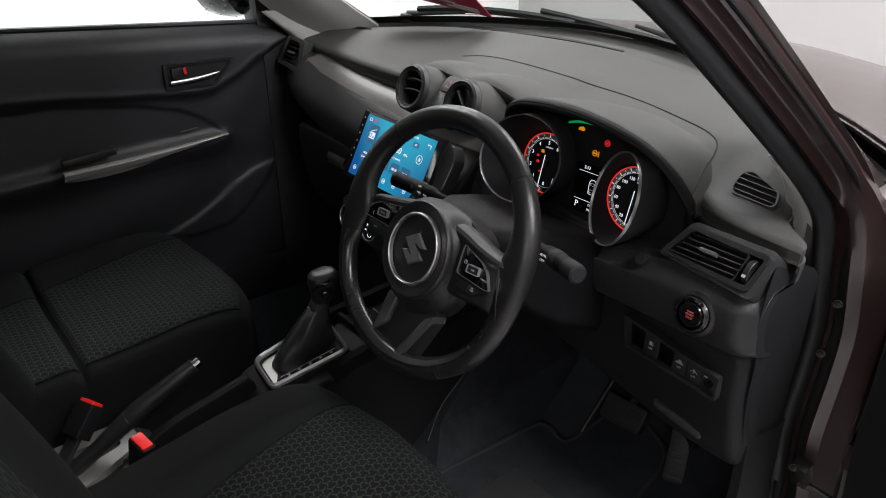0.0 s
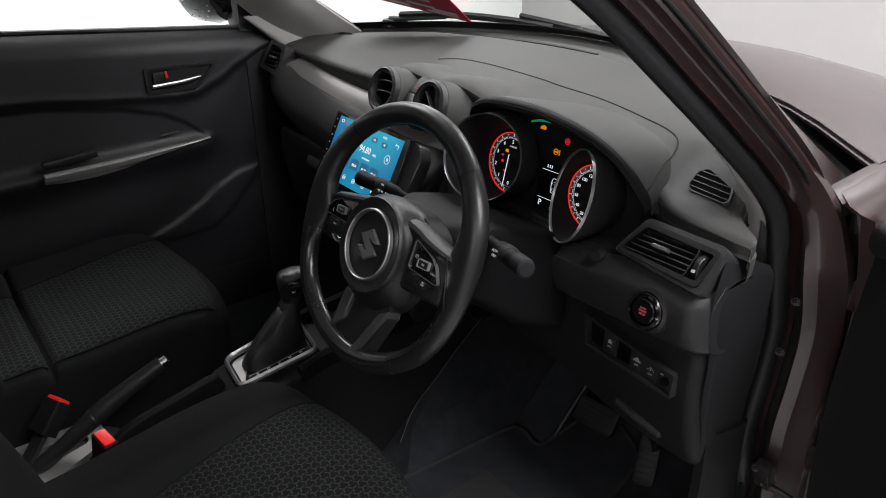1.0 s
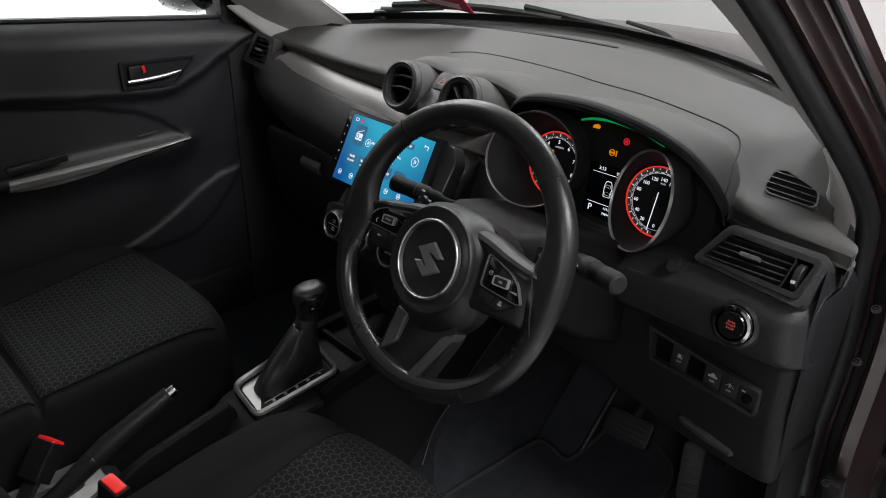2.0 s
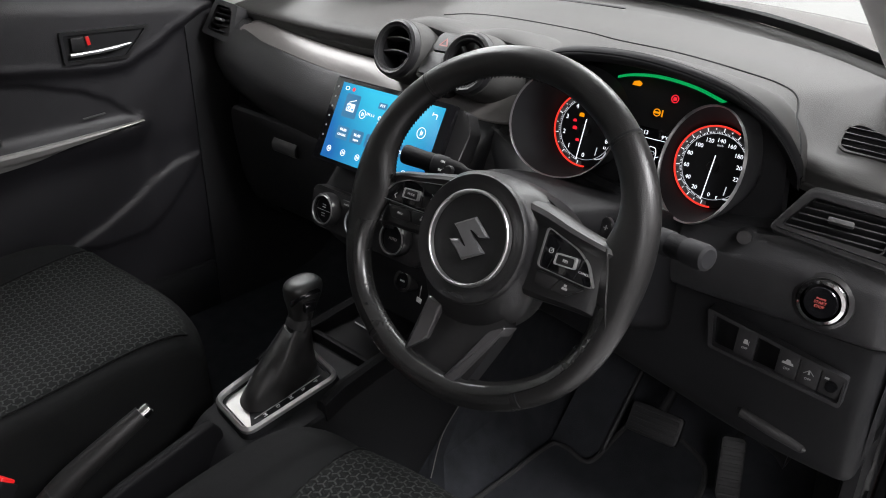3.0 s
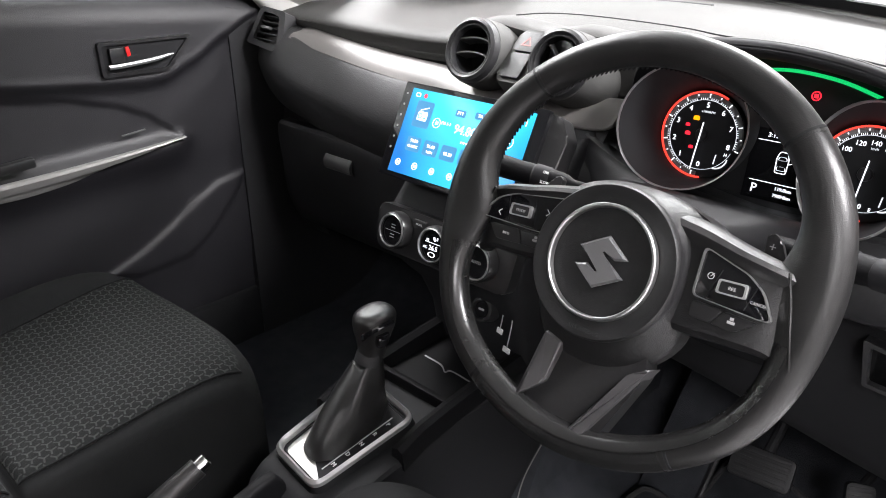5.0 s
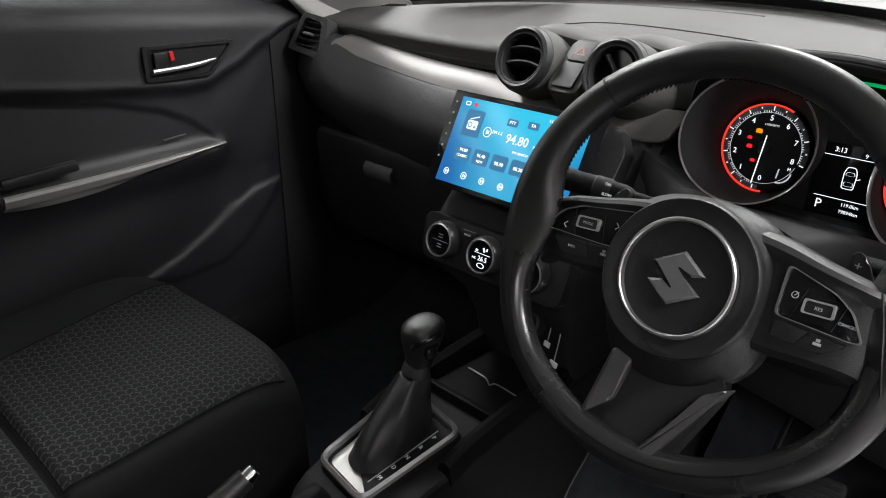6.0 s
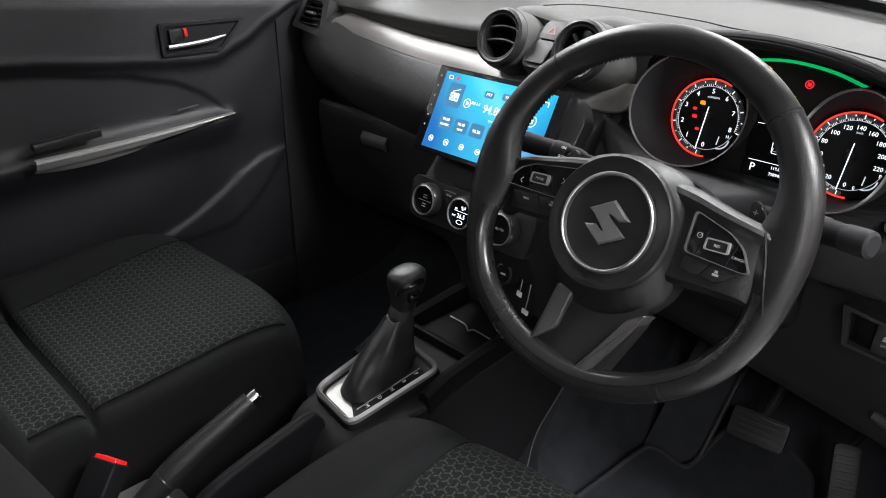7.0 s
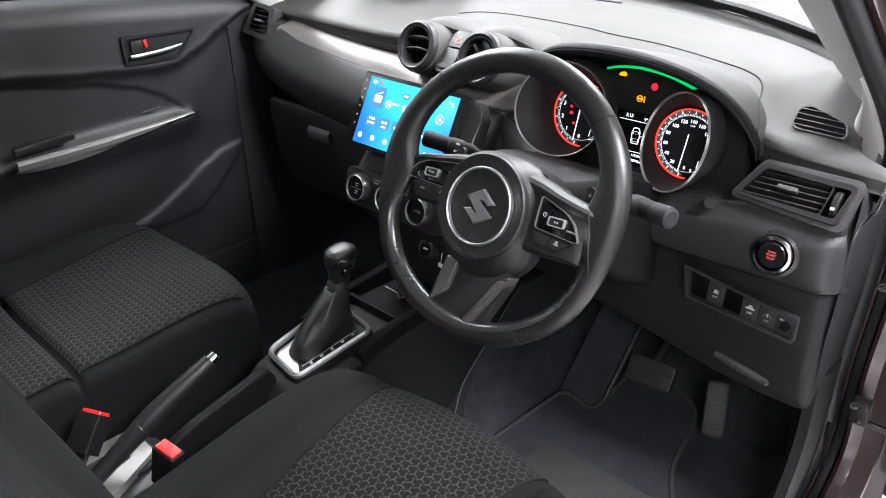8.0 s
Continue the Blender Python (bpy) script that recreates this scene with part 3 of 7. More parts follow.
for a, b in zip(LIP, BASE):
    a, b = Vector(a), Vector(b)
    hood_rows.append([a + Vector((0, 0.013, -0.002)), a + Vector((0, 0.012, 0.003)), a + Vector((0, 0.016, 0.006)), a.lerp(b, 0.35) + Vector((0, 0, 0.008)), a.lerp(b, 0.75) + Vector((0, 0, 0.004)), b])
HOOD_MESH = shell(hood_rows, 48, 22, 0.008, (0, 0.3, -1))
part("binnacle_hood", HOOD_MESH.copy(), DASH, BOARD, "dark grey hood over the dials")
under = []
for a in LIP:
    a = Vector(a)
    c = Vector((0.365, 0.37, 0.93))
    under.append([a + Vector((0, 0.0135, 0.0035)), a + Vector((0, 0.003, 0.002)), a + Vector((0, 0.0, -0.004)), a + Vector((0, 0.010, -0.012)), a.lerp(c, 0.10) + Vector((0, 0.02, -0.004)), a.lerp(c, 0.16) + Vector((0, 0.055, 0))])
part("hood_lining", shell(under, 48, 16, 0.003, (0, 0.2, 1)), DEEP, BOARD, "matt black lining")

# passenger side: dark shelf slot, trim strip, bulged panel and glove box
part("shelf_slot", shell([[(x, 0.372, 0.975 + dz), (x, 0.392, 0.968 + dz), (x, 0.394, 0.955 + dz), (x, 0.366, 0.944 + dz)] for x, dz in ((-0.56, 0.006), (-0.40, 0.003), (-0.25, 0), (-0.10, -0.003))], 12, 8, 0.01, (0, 1, 0)), DEEP, BOARD, "matt black slot")
STRIP = [(-0.553, 0.372, 0.962, 0.953), (-0.53, 0.371, 0.965, 0.948), (-0.45, 0.369, 0.958, 0.937), (-0.32, 0.364, 0.947, 0.924), (-0.17, 0.360, 0.942, 0.915), (-0.02, 0.362, 0.934, 0.909), (0.08, 0.366, 0.934, 0.908), (0.14, 0.366, 0.938, 0.912), (0.160, 0.364, 0.940, 0.922)]
part("trim_strip", shell([[(x, y + 0.004, zt + 0.003), (x, y - 0.003, zt), (x, y - 0.018 - 0.007 * (x > -0.03), (zt + zb) / 2 + 0.003), (x, y - 0.030 - 0.014 * (x > -0.03), zb), (x, y - 0.028 - 0.014 * (x > -0.03), zb - 0.004)] for x, y, zt, zb in STRIP], 50, 9, 0.008, (0, 1, 0)), GREYTRIM, BOARD, "satin warm grey trim strip")
part("passenger_panel", shell([[(x, y0 + 0.02, z0 + 0.01), (x, y0, z0), (x, y0 - 0.022, z0 - 0.030), (x, y0 - 0.034, z0 - 0.070), (x, y0 - 0.020, z0 - 0.115), (x, y0 + 0.004, z0 - 0.150), (x, y0 + 0.03, z0 - 0.17)]
                               for x, y0, z0 in ((-0.70, 0.40, 0.960), (-0.64, 0.368, 0.958), (-0.56, 0.345, 0.955), (-0.45, 0.338, 0.935), (-0.32, 0.333, 0.922), (-0.20, 0.328, 0.914), (-0.12, 0.325, 0.910), (0.02, 0.325, 0.905), (0.15, 0.325, 0.905))], 44, 26, 0.02, (0, 1, 0)), PANELSKIN, BOARD, "black grained passenger side panel")
part("glove_box", shell([[(x, 0.340, 0.788), (x, 0.330, 0.775), (x, 0.332, 0.72), (x, 0.345, 0.64), (x, 0.37, 0.57), (x, 0.42, 0.53)] for x in (-0.60, -0.45, -0.30, -0.17)], 20, 16, 0.02, (0, 1, 0)), PLASTIC, BOARD, "black glove box lid")
part("glove_box_handle", shell([[(x, 0.329, 0.752), (x, 0.322, 0.742), (x, 0.323, 0.728), (x, 0.331, 0.722)] for x in (-0.45, -0.42, -0.39, -0.375)], 8, 8, 0.006, (0, 1, 0)), DARKTRIM, BOARD, "grey glove box catch")
part("side_panel", shell([[(x, 0.42, 0.80), (x, 0.40, 0.72), (x, 0.40, 0.60), (x, 0.44, 0.50)] for x in (-0.71, -0.66, -0.60)], 6, 10, 0.02, (0, 1, 0)), PLASTIC, BOARD, "black end panel")

# centre stack down to the console
rings = []
for z, yf, hw in ((0.906, 0.322, 0.137), (0.900, 0.302, 0.136), (0.86, 0.265, 0.132), (0.81, 0.222, 0.128), (0.78, 0.190, 0.126), (0.75, 0.174, 0.124), (0.715, 0.172, 0.118), (0.69, 0.188, 0.110), (0.66, 0.215, 0.100), (0.61, 0.235, 0.092), (0.55, 0.245, 0.09)):
    o = rounded([(-hw, 0.5), (-hw, yf), (hw, yf), (hw, 0.5)], 0.02, 5)
    rings.append([(x, y, z) for x, y in o])
part("centre_fascia", loft([[v for v in r] for r in rings]), DEEP, BOARD, "black centre fascia")

# driver's side panel under the dials, and the knee panel
part("driver_panel", shell([[(x, yt + 0.05, zt - 0.004), (x, yt + 0.008, zt), (x, yt, zt - 0.006), (x, ym + 0.006, zt - 0.02), (x, ym, 0.845), (x, ym + 0.002, 0.81), (x, ym + 0.012, 0.785), (x, ym + 0.035, 0.772)]
                            for x, yt, zt, ym in ((0.125, 0.31, 0.905, 0.300), (0.18, 0.300, 0.885, 0.285), (0.24, 0.292, 0.872, 0.272), (0.36, 0.286, 0.862, 0.262), (0.47, 0.284, 0.866, 0.260), (0.53, 0.280, 0.875, 0.262), (0.575, 0.285, 0.88, 0.264), (0.64, 0.285, 0.88, 0.266), (0.685, 0.29, 0.88, 0.270), (0.708, 0.31, 0.88, 0.29))], 50, 26, 0.02, (0, 1, 0)), PLASTIC, BOARD, "black grained driver side panel")
part("knee_panel", shell([[(x, y + a, z - 0.036 * d * min(1.0, max(0.0, (x - 0.30) / 0.2))) for a, z, d in ((0.02, 0.779, 0), (-0.004, 0.778, 0), (-0.009, 0.772, 0), (-0.007, 0.755, 0), (-0.003, 0.70, 0.2), (0.010, 0.640, 0.7), (0.030, 0.600, 1), (0.10, 0.560, 1), (0.16, 0.535, 1))] for x, y in ((0.13, 0.33), (0.25, 0.325), (0.44, 0.318), (0.56, 0.306), (0.665, 0.300), (0.694, 0.306), (0.706, 0.33))], 36, 26, 0.02, (0, 1, 0)), DEEP, BOARD, "black knee panel")
part("bonnet_release", tube([(0.555, 0.322, 0.6125), (0.560, 0.317, 0.611), (0.600, 0.316, 0.604), (0.640, 0.318, 0.597), (0.647, 0.324, 0.596)], [0.005, 0.0085, 0.0090, 0.0085, 0.005], 12), PANELSKIN, BOARD, "dark grey bonnet release lever")
part("end_cap", shell([[(0.700, 0.325, 0.922), (0.706, 0.30, 0.90), (0.708, 0.288, 0.84), (0.706, 0.306, 0.77), (0.704, 0.31, 0.70), (0.702, 0.33, 0.61)], [(0.700, 0.44, 0.868), (0.706, 0.44, 0.855), (0.706, 0.44, 0.82), (0.706, 0.44, 0.77), (0.704, 0.44, 0.70), (0.702, 0.44, 0.60)]], 6, 16, 0.015, (-1, 0, 0)), DEEP, BOARD, "black end cap")


# moulded crease round the upper dash, from the vents over the hood to its corner
crease = spline([(-0.14, 0.500, 1.01), (-0.09, 0.524, 1.01), (0.02, 0.530, 1.01), (0.13, 0.530, 1.01), (0.21, 0.535, 1.008), (0.30, 0.530, 1.0), (0.40, 0.515, 0.997), (0.46, 0.505, 0.99), (0.492, 0.485, 0.98), (0.512, 0.430, 0.972), (0.538, 0.372, 0.960), (0.552, 0.335, 0.950)], 60)
from_above = BVHTree.FromBMesh(PAD_MESH), BVHTree.FromBMesh(HOOD_MESH)
seam = []
for p in crease:
    hits = [tree.ray_cast(Vector((p.x, p.y, 1.2)), Vector((0, 0, -1)))[0] for tree in from_above]
    hits = [h for h in hits if h]
    if hits:
        seam.append(max(hits, key=lambda h: h.z) + Vector((0, 0, 0.0002)))
part("crease", tube(seam, 0.0013, 6), DEEP, BOARD, "dark moulded crease")


# ---- vents ----
def round_vent(cx, shut):
    """A barrel vent on the dash top: pod, bright inner ring and two curved slats, or a closed flap."""
    m = facing((cx, 0.312, 0.990), (1, 0, 0), (0, -0.93, 0.36)) @ Matrix.Scale(0.94, 4)
    v = part("round_vent", revolve([(0.0395, 0.004), (0.0430, 0.006), (0.0475, 0.003), (0.0495, -0.006), (0.0495, -0.03), (0.0390, -0.03), (0.0385, -0.01)], 44, m, closed=True), PLASTIC, BOARD, "round black dash vent")
    part("pod", revolve([(0.0494, -0.008), (0.0505, -0.009), (0.0520, -0.03), (0.0535, -0.06), (0.0545, -0.10), (0.0480, -0.10), (0.0470, -0.02)], 44, m, closed=True), DASH, v, "dark grey pod")
    part("ring", revolve([(0.0350, 0.000), (0.0362, 0.0035), (0.0385, 0.0040), (0.0396, 0.0015), (0.0380, -0.008), (0.0350, -0.008)], 44, m, closed=True), PLASTIC, v, "black ring")
    part("throat", revolve([(0.0, -0.055), (0.036, -0.055), (0.0372, -0.004), (0.0358, -0.004), (0.035, -0.05), (0.0, -0.050)], 36, m), DEEP, v)
    if shut:
        flap = prism(circle(0.034, 32), -0.003, 0.0, 0.001, m @ pose(0, 0, -0.012, 14, -20, 0))
        part("flap", flap, SMOOTH, v, "smooth black flap, nearly shut")
        part("flap_rib", turned(box((0, 0, 0), (0.004, 0.060, 0.008), 0.001), m @ pose(0, 0, -0.008, 14, -20, 32)), SMOOTH, v)
    else:
        for k, dy in enumerate((0.014, -0.008)):
            pts = [Vector((x, dy + 0.006 - 5.0 * x * x, -0.014)) for x in [-0.033 + 0.066 * i / 10 for i in range(11)]]
            part("slat", turned(loft([[p + Vector((0, 0.0012, 0.006)), p + Vector((0, -0.0012, 0.006)), p + Vector((0, -0.003, -0.02)), p + Vector((0, -0.0005, -0.02))] for p in pts]), m), DARKTRIM, v, "curved slat")
    return v


round_vent(-0.075, False)
round_vent(0.075, True)
hz = facing((0.0, 0.338, 0.985), (1, 0, 0), (0, -0.68, 0.73))
part("key_plate", prism(rounded([(-0.026, -0.046), (0.026, -0.046), (0.023, 0.044), (-0.023, 0.044)], 0.012, 5), -0.05, 0.003, 0.004, hz), DASH, BOARD, "dark grey plate between the vents")
part("bridge", shell([[(x, 0.392, 0.940), (x, 0.388, 0.980), (x, 0.386 - 0.02 * k, 0.996 + 0.026 * k), (x, 0.405 - 0.01 * k, 1.001 + 0.032 * k), (x, 0.44, 1.002 + 0.022 * k), (x, 0.50, 1.004 + 0.002 * k)] for x, k in ((-0.165, -0.5), (-0.13, 0.4), (-0.075, 0.85), (0.0, 0.5), (0.075, 0.85), (0.13, 0.4), (0.175, -0.6))], 40, 18, 0.02, (0, 1, -0.4)), DASH, BOARD, "dark grey bulge that carries the vents")
part("hazard_key", prism(rounded([(-0.0165, 0.004), (0.0165, 0.004), (0.0165, 0.036), (-0.0165, 0.036)], 0.004, 3), 0.0, 0.0075, 0.0012, hz), PLASTIC, BOARD, "hazard light key")
part("blank_key", prism(rounded([(-0.0165, -0.040), (0.0165, -0.040), (0.0165, 0.001), (-0.0165, 0.001)], 0.004, 3), 0.0, 0.0072, 0.0012, hz), PLASTIC, BOARD, "blank key")
tri, tri_in = [(-0.009, 0.013), (0.009, 0.013), (0.0, 0.028)], [(-0.0058, 0.0148), (0.0058, 0.0148), (0.0, 0.0245)]
part("hazard_sign", border(tri, tri_in, 0.0074, 0.0080, hz), HAZARD, BOARD, "faded red triangle sign")


def slatted(owner, m, outline, bars, bezel, depth=0.03, proud=0.003, width=0.004, rise=0.0):
    """A grille: bezel round an outline, a dark well (a flush shade-black plate if shallow) and horizontal slats."""
    c = sum((Vector(p) for p in outline), Vector((0, 0))) / len(outline)
    outer = [tuple(c + (Vector(p) - c) * (1 + width / max(0.001, (Vector(p) - c).length))) for p in outline]
    v = part("air_vent", border(outer, outline, -depth, proud, m), bezel, owner, "slatted air vent")
    # shallow grilles: flush plate whose black stands in for the opening's shade
    part("well", prism(outline, -depth - 0.002, -depth + 0.004 if depth > 0.02 else 0.0008, 0, m), VOID if depth < 0.02 else DEEP, v)
    ys = [p[1] for p in outline]
    y0, y1 = min(ys), max(ys)
    for k in range(bars):
        y = y0 + (y1 - y0) * (k + 0.6) / (bars + 0.2)
        xs = []
        for i in range(len(outline)):
            a, b = outline[i - 1], outline[i]
            if (a[1] - y) * (b[1] - y) < 0:
                xs.append(a[0] + (b[0] - a[0]) * (y - a[1]) / (b[1] - a[1]))
        xa, xb = min(xs), max(xs)
        part("slat", turned(box(((xa + xb) / 2, y, -0.008 if depth > 0.02 else 0.0016), (xb - xa - 0.0006, 0.0022 if depth > 0.02 else 0.0016, 0.014 if depth > 0.02 else 0.0022), 0.0005, pose(0, 0, 0, rise)), m), PLASTIC, v)
    return v


# driver's outer vent with its thumb wheel
sv = facing((0.558, 0.283, 0.893), (1, 0.03, -0.01), (0, -0.78, 0.62))
sv_out = rounded([(0.006, 0.0), (0.028, 0.039), (0.112, 0.035), (0.108, -0.004)], 0.004, 3)
part("vent_pod", border(rounded([(-0.008, -0.007), (0.020, 0.053), (0.146, 0.051), (0.140, -0.020)], 0.010, 6), rounded([(0.001, -0.002), (0.025, 0.043), (0.137, 0.039), (0.130, -0.010)], 0.005, 6), -0.075, 0.0005, sv), PANELSKIN, BOARD, "black grained pod round the vent")
part("vent_surround", border(rounded([(-0.001, -0.004), (0.024, 0.046), (0.140, 0.042), (0.132, -0.013)], 0.007, 6), rounded([(0.006, 0.0), (0.028, 0.039), (0.134, 0.035), (0.126, -0.005)], 0.004, 6), -0.02, 0.005, sv), SMOOTH, BOARD, "smooth black vent surround")
v = slatted(BOARD, sv, sv_out, 5, SMOOTH, 0.03, 0.005, 0.002, -20)
part("vane_tab", turned(box((0.062, 0.018, 0.006), (0.026, 0.006, 0.010), 0.002), sv), DARKTRIM, v, "grey vane tab")
for i in range(5):
    part("vane", turned(box((0.022 + i * 0.020, 0.016, -0.020), (0.0018, 0.044 - abs(i - 2) * 0.004, 0.012), 0.0004), sv), DEEP, v)
part("thumb_wheel", turned(revolve([(0.0, -0.004), (0.017, -0.004), (0.018, -0.003), (0.018, 0.003), (0.017, 0.004), (0.0, 0.004)], 28), sv @ pose(0.122, 0.015, -0.006, 0, 90, 0)), SMOOTH, v, "ribbed thumb wheel")
part("wheel_mark", turned(box((0.122, 0.005, 0.0125), (0.005, 0.004, 0.001)), sv), GREYPRINT, v)
# passenger's outer vent
pv = facing((-0.622, 0.345, 0.962), (1, -0.02, 0.0), (0.10, -0.90, 0.42))
pv_out = rounded([(-0.030, -0.024), (0.040, -0.030), (0.028, 0.026), (-0.018, 0.030)], 0.006, 3)
part("vent_surround", border(rounded([(-0.046, -0.034), (0.060, -0.044), (0.042, 0.036), (-0.028, 0.040)], 0.008, 3), pv_out, -0.03, 0.004, pv), PLASTIC, BOARD, "black vent surround")
v = slatted(BOARD, pv, pv_out, 5, SMOOTH, 0.03, 0.004, 0.002, -15)
part("vane_tab", turned(box((0.004, 0.0, 0.006), (0.022, 0.006, 0.010), 0.002), pv), DARKTRIM, v, "grey vane tab")
# demister grilles on the dash top
def pad_top(x, y):
    return from_above[0].ray_cast(Vector((x, y, 1.2)), Vector((0, 0, -1)))[0]


dv_at = pad_top(0.611, 0.411)
dv = facing(dv_at + Vector((0, 0, 0.0012)), (1, -0.19, -0.02), (pad_top(0.621, 0.411) - pad_top(0.601, 0.411)).cross(pad_top(0.611, 0.430) - pad_top(0.611, 0.392)))
slatted(BOARD, dv, rounded([(-0.0370, -0.0140), (-0.0262, -0.0205), (0.0370, -0.0205), (0.0395, -0.0140), (0.0280, 0.0050), (-0.0320, 0.0225), (-0.0440, 0.0140)], 0.008, 4), 4, DASH, 0.012, 0.0022, 0.0034)
dl = facing((-0.590, 0.508, 1.0012), (1, 0.25, 0.0), (0.0, -0.15, 0.99))
slatted(BOARD, dl, rounded([(-0.055, -0.015), (0.055, -0.015), (0.050, 0.018), (-0.050, 0.018)], 0.008, 3), 4, DASH, 0.012, 0.003, 0.003)
# demister slot along the windscreen
slot = []
for i in range(21):
    x, w = -0.40 + 0.47 * i / 20, 0.003 + 0.010 * (1 - i / 20)
    y = windscreen_base(x) - trench(x) + 0.018
    z = from_above[0].ray_cast(Vector((x, y, 1.2)), Vector((0, 0, -1)))[0].z
    slot.append([(x, y + d * w, z + h) for d, h in ((-1, -0.004), (1, -0.004), (1, 0.0022), (-1, 0.0014))])
# thin dark tube drawn as the shade at the hollow's front edge
lip = [pad_top(x, windscreen_base(x) - 0.005 - trench(x) + 0.001) + Vector((0, 0, 0.0006)) for x in [-0.42 + 0.90 * i / 40 for i in range(41)]]
part("hollow_shade_line", tube(lip, 0.0016, 6), DEEP, BOARD, "dark line drawn as shade along the hollow below the windscreen")
part("demister_slot", loft(slot), DEEP, BOARD, "long black demister slot")


# ---- start button, key bank, pull ----
st = facing((0.628, 0.2645, 0.829), (1, 0, 0), (0, -0.98, 0.18))
sb = part("start_button", revolve([(0.0, 0.010), (0.0165, 0.010), (0.0180, 0.008), (0.0185, -0.004), (0.0, -0.004)], 36, st), PIANO, BOARD, "round black start button")
part("chrome_ring", revolve([(0.0195, 0.004), (0.0210, 0.009), (0.0245, 0.008), (0.0260, 0.002), (0.0255, -0.006), (0.0195, -0.006)], 44, st, closed=True), CHROME, sb, "chrome ring")
part("collar", revolve([(0.0255, 0.000), (0.0270, 0.003), (0.0315, 0.001), (0.0335, -0.008), (0.0255, -0.008)], 44, st, closed=True), SMOOTH, sb)
for word, size, dy in (("ENGINE", 0.0028, 0.0046), ("START", 0.0044, 0.0004), ("STOP", 0.0044, -0.0042)):
    part("lettering", lettering(word, size, at(st, 0, dy, 0.0102)), START_RED, sb, "lit red lettering")
kb = facing((0.589, 0.2890, 0.716), (1, 0.015, -0.012), (0, -1.0, 0.05))
bank = part("key_bank", border(rounded([(-0.088, 0.042), (0.082, 0.020), (0.082, -0.020), (-0.078, -0.010)], 0.003, 3), rounded([(-0.080, 0.036), (0.079, 0.016), (0.079, -0.015), (-0.074, -0.006)], 0.003, 3), -0.02, 0.0065, kb), PLASTIC, BOARD, "row of black keys in a frame")
# well and blank keys: recess shade put into a near-black colour
part("well", prism([(-0.082, 0.038), (0.080, 0.018), (0.080, -0.018), (-0.076, -0.009)], -0.012, -0.004, 0, kb), SHADE_BLACK, bank)
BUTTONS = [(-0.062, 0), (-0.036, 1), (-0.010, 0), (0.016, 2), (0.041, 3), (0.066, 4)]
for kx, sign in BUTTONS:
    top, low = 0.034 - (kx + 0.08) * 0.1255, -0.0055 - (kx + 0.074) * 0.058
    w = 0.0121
    k = part("key", prism([(kx - w, low + 0.0006), (kx + w, low - 0.0006), (kx + w, top - 0.0016), (kx - w, top + 0.0014)], -0.006, 0.0015 if sign else -0.004, 0.0012, kb), PLASTIC if sign else SHADE_BLACK, bank, "blank key" if not sign else "")
    cy = (top + low) / 2
    if sign in (1, 2, 3):
        part("lettering", lettering("OFF", 0.0044, at(kb, kx, cy - 0.0050, 0.0017)), GREYPRINT, k)
        if sign == 1:
            part("sign", merge(prism([(kx - 0.003, cy + 0.001), (kx + 0.003, cy + 0.001), (kx + 0.002, cy + 0.007), (kx - 0.002, cy + 0.007)], 0.0014, 0.0019, 0, kb), tube([kb @ Vector((kx + 0.004, cy + i * 0.002, 0.0017)) for i in range(4)], 0.0004, 5)), GREYPRINT, k, "skid sign")
        if sign == 2:
            part("sign", merge(prism([(kx - 0.007, cy + 0.001), (kx + 0.007, cy + 0.001), (kx + 0.006, cy + 0.004), (kx - 0.006, cy + 0.004)], 0.0014, 0.0019, 0, kb), prism([(kx - 0.003, cy + 0.0042), (kx + 0.004, cy + 0.0042), (kx + 0.002, cy + 0.0075), (kx - 0.002, cy + 0.0075)], 0.0014, 0.0019, 0, kb)), GREYPRINT, k, "car sign")
        if sign == 3:
            part("sign", merge(*[tube([kb @ Vector((kx + s * (0.006 - 0.002 * i), cy + 0.001 + 0.002 * i, 0.0017)) for i in range(4)], 0.0004, 5) for s in (-1, 1)], prism([(kx - 0.001, cy + 0.001), (kx + 0.001, cy + 0.001), (kx + 0.001, cy + 0.006), (kx - 0.001, cy + 0.006)], 0.0014, 0.0019, 0, kb)), GREYPRINT, k, "lane sign")
    if sign == 4:
        part("dial", revolve([(0.0, 0.004), (0.006, 0.004), (0.007, 0.001), (0.007, 0.0), (0.0, 0.0)], 20, at(kb, kx + 0.001, cy, 0.0014)), PIANO, k, "small rotary knob")
        part("sign", prism([(kx - 0.008, cy + 0.007), (kx - 0.003, cy + 0.007), (kx - 0.003, cy + 0.0095), (kx - 0.008, cy + 0.0095)], 0.0014, 0.0019, 0, kb), GREYPRINT, k)
part("flap_handle", shell([[(x, 0.405 - 0.02 * i, 0.560), (x, 0.395 - 0.02 * i, 0.548), (x, 0.40 - 0.02 * i, 0.535), (x, 0.42, 0.530)] for i, x in enumerate((0.505, 0.55, 0.60, 0.622))], 10, 8, 0.01, (0, 1, 0)), SMOOTH, BOARD, "black flap catch")
part("rheostat", tube([(0.527, 0.285, 0.868), (0.531, 0.270, 0.873), (0.533, 0.262, 0.875)], [0.009, 0.0085, 0.008], 14), SMOOTH, BOARD, "dimmer knob")
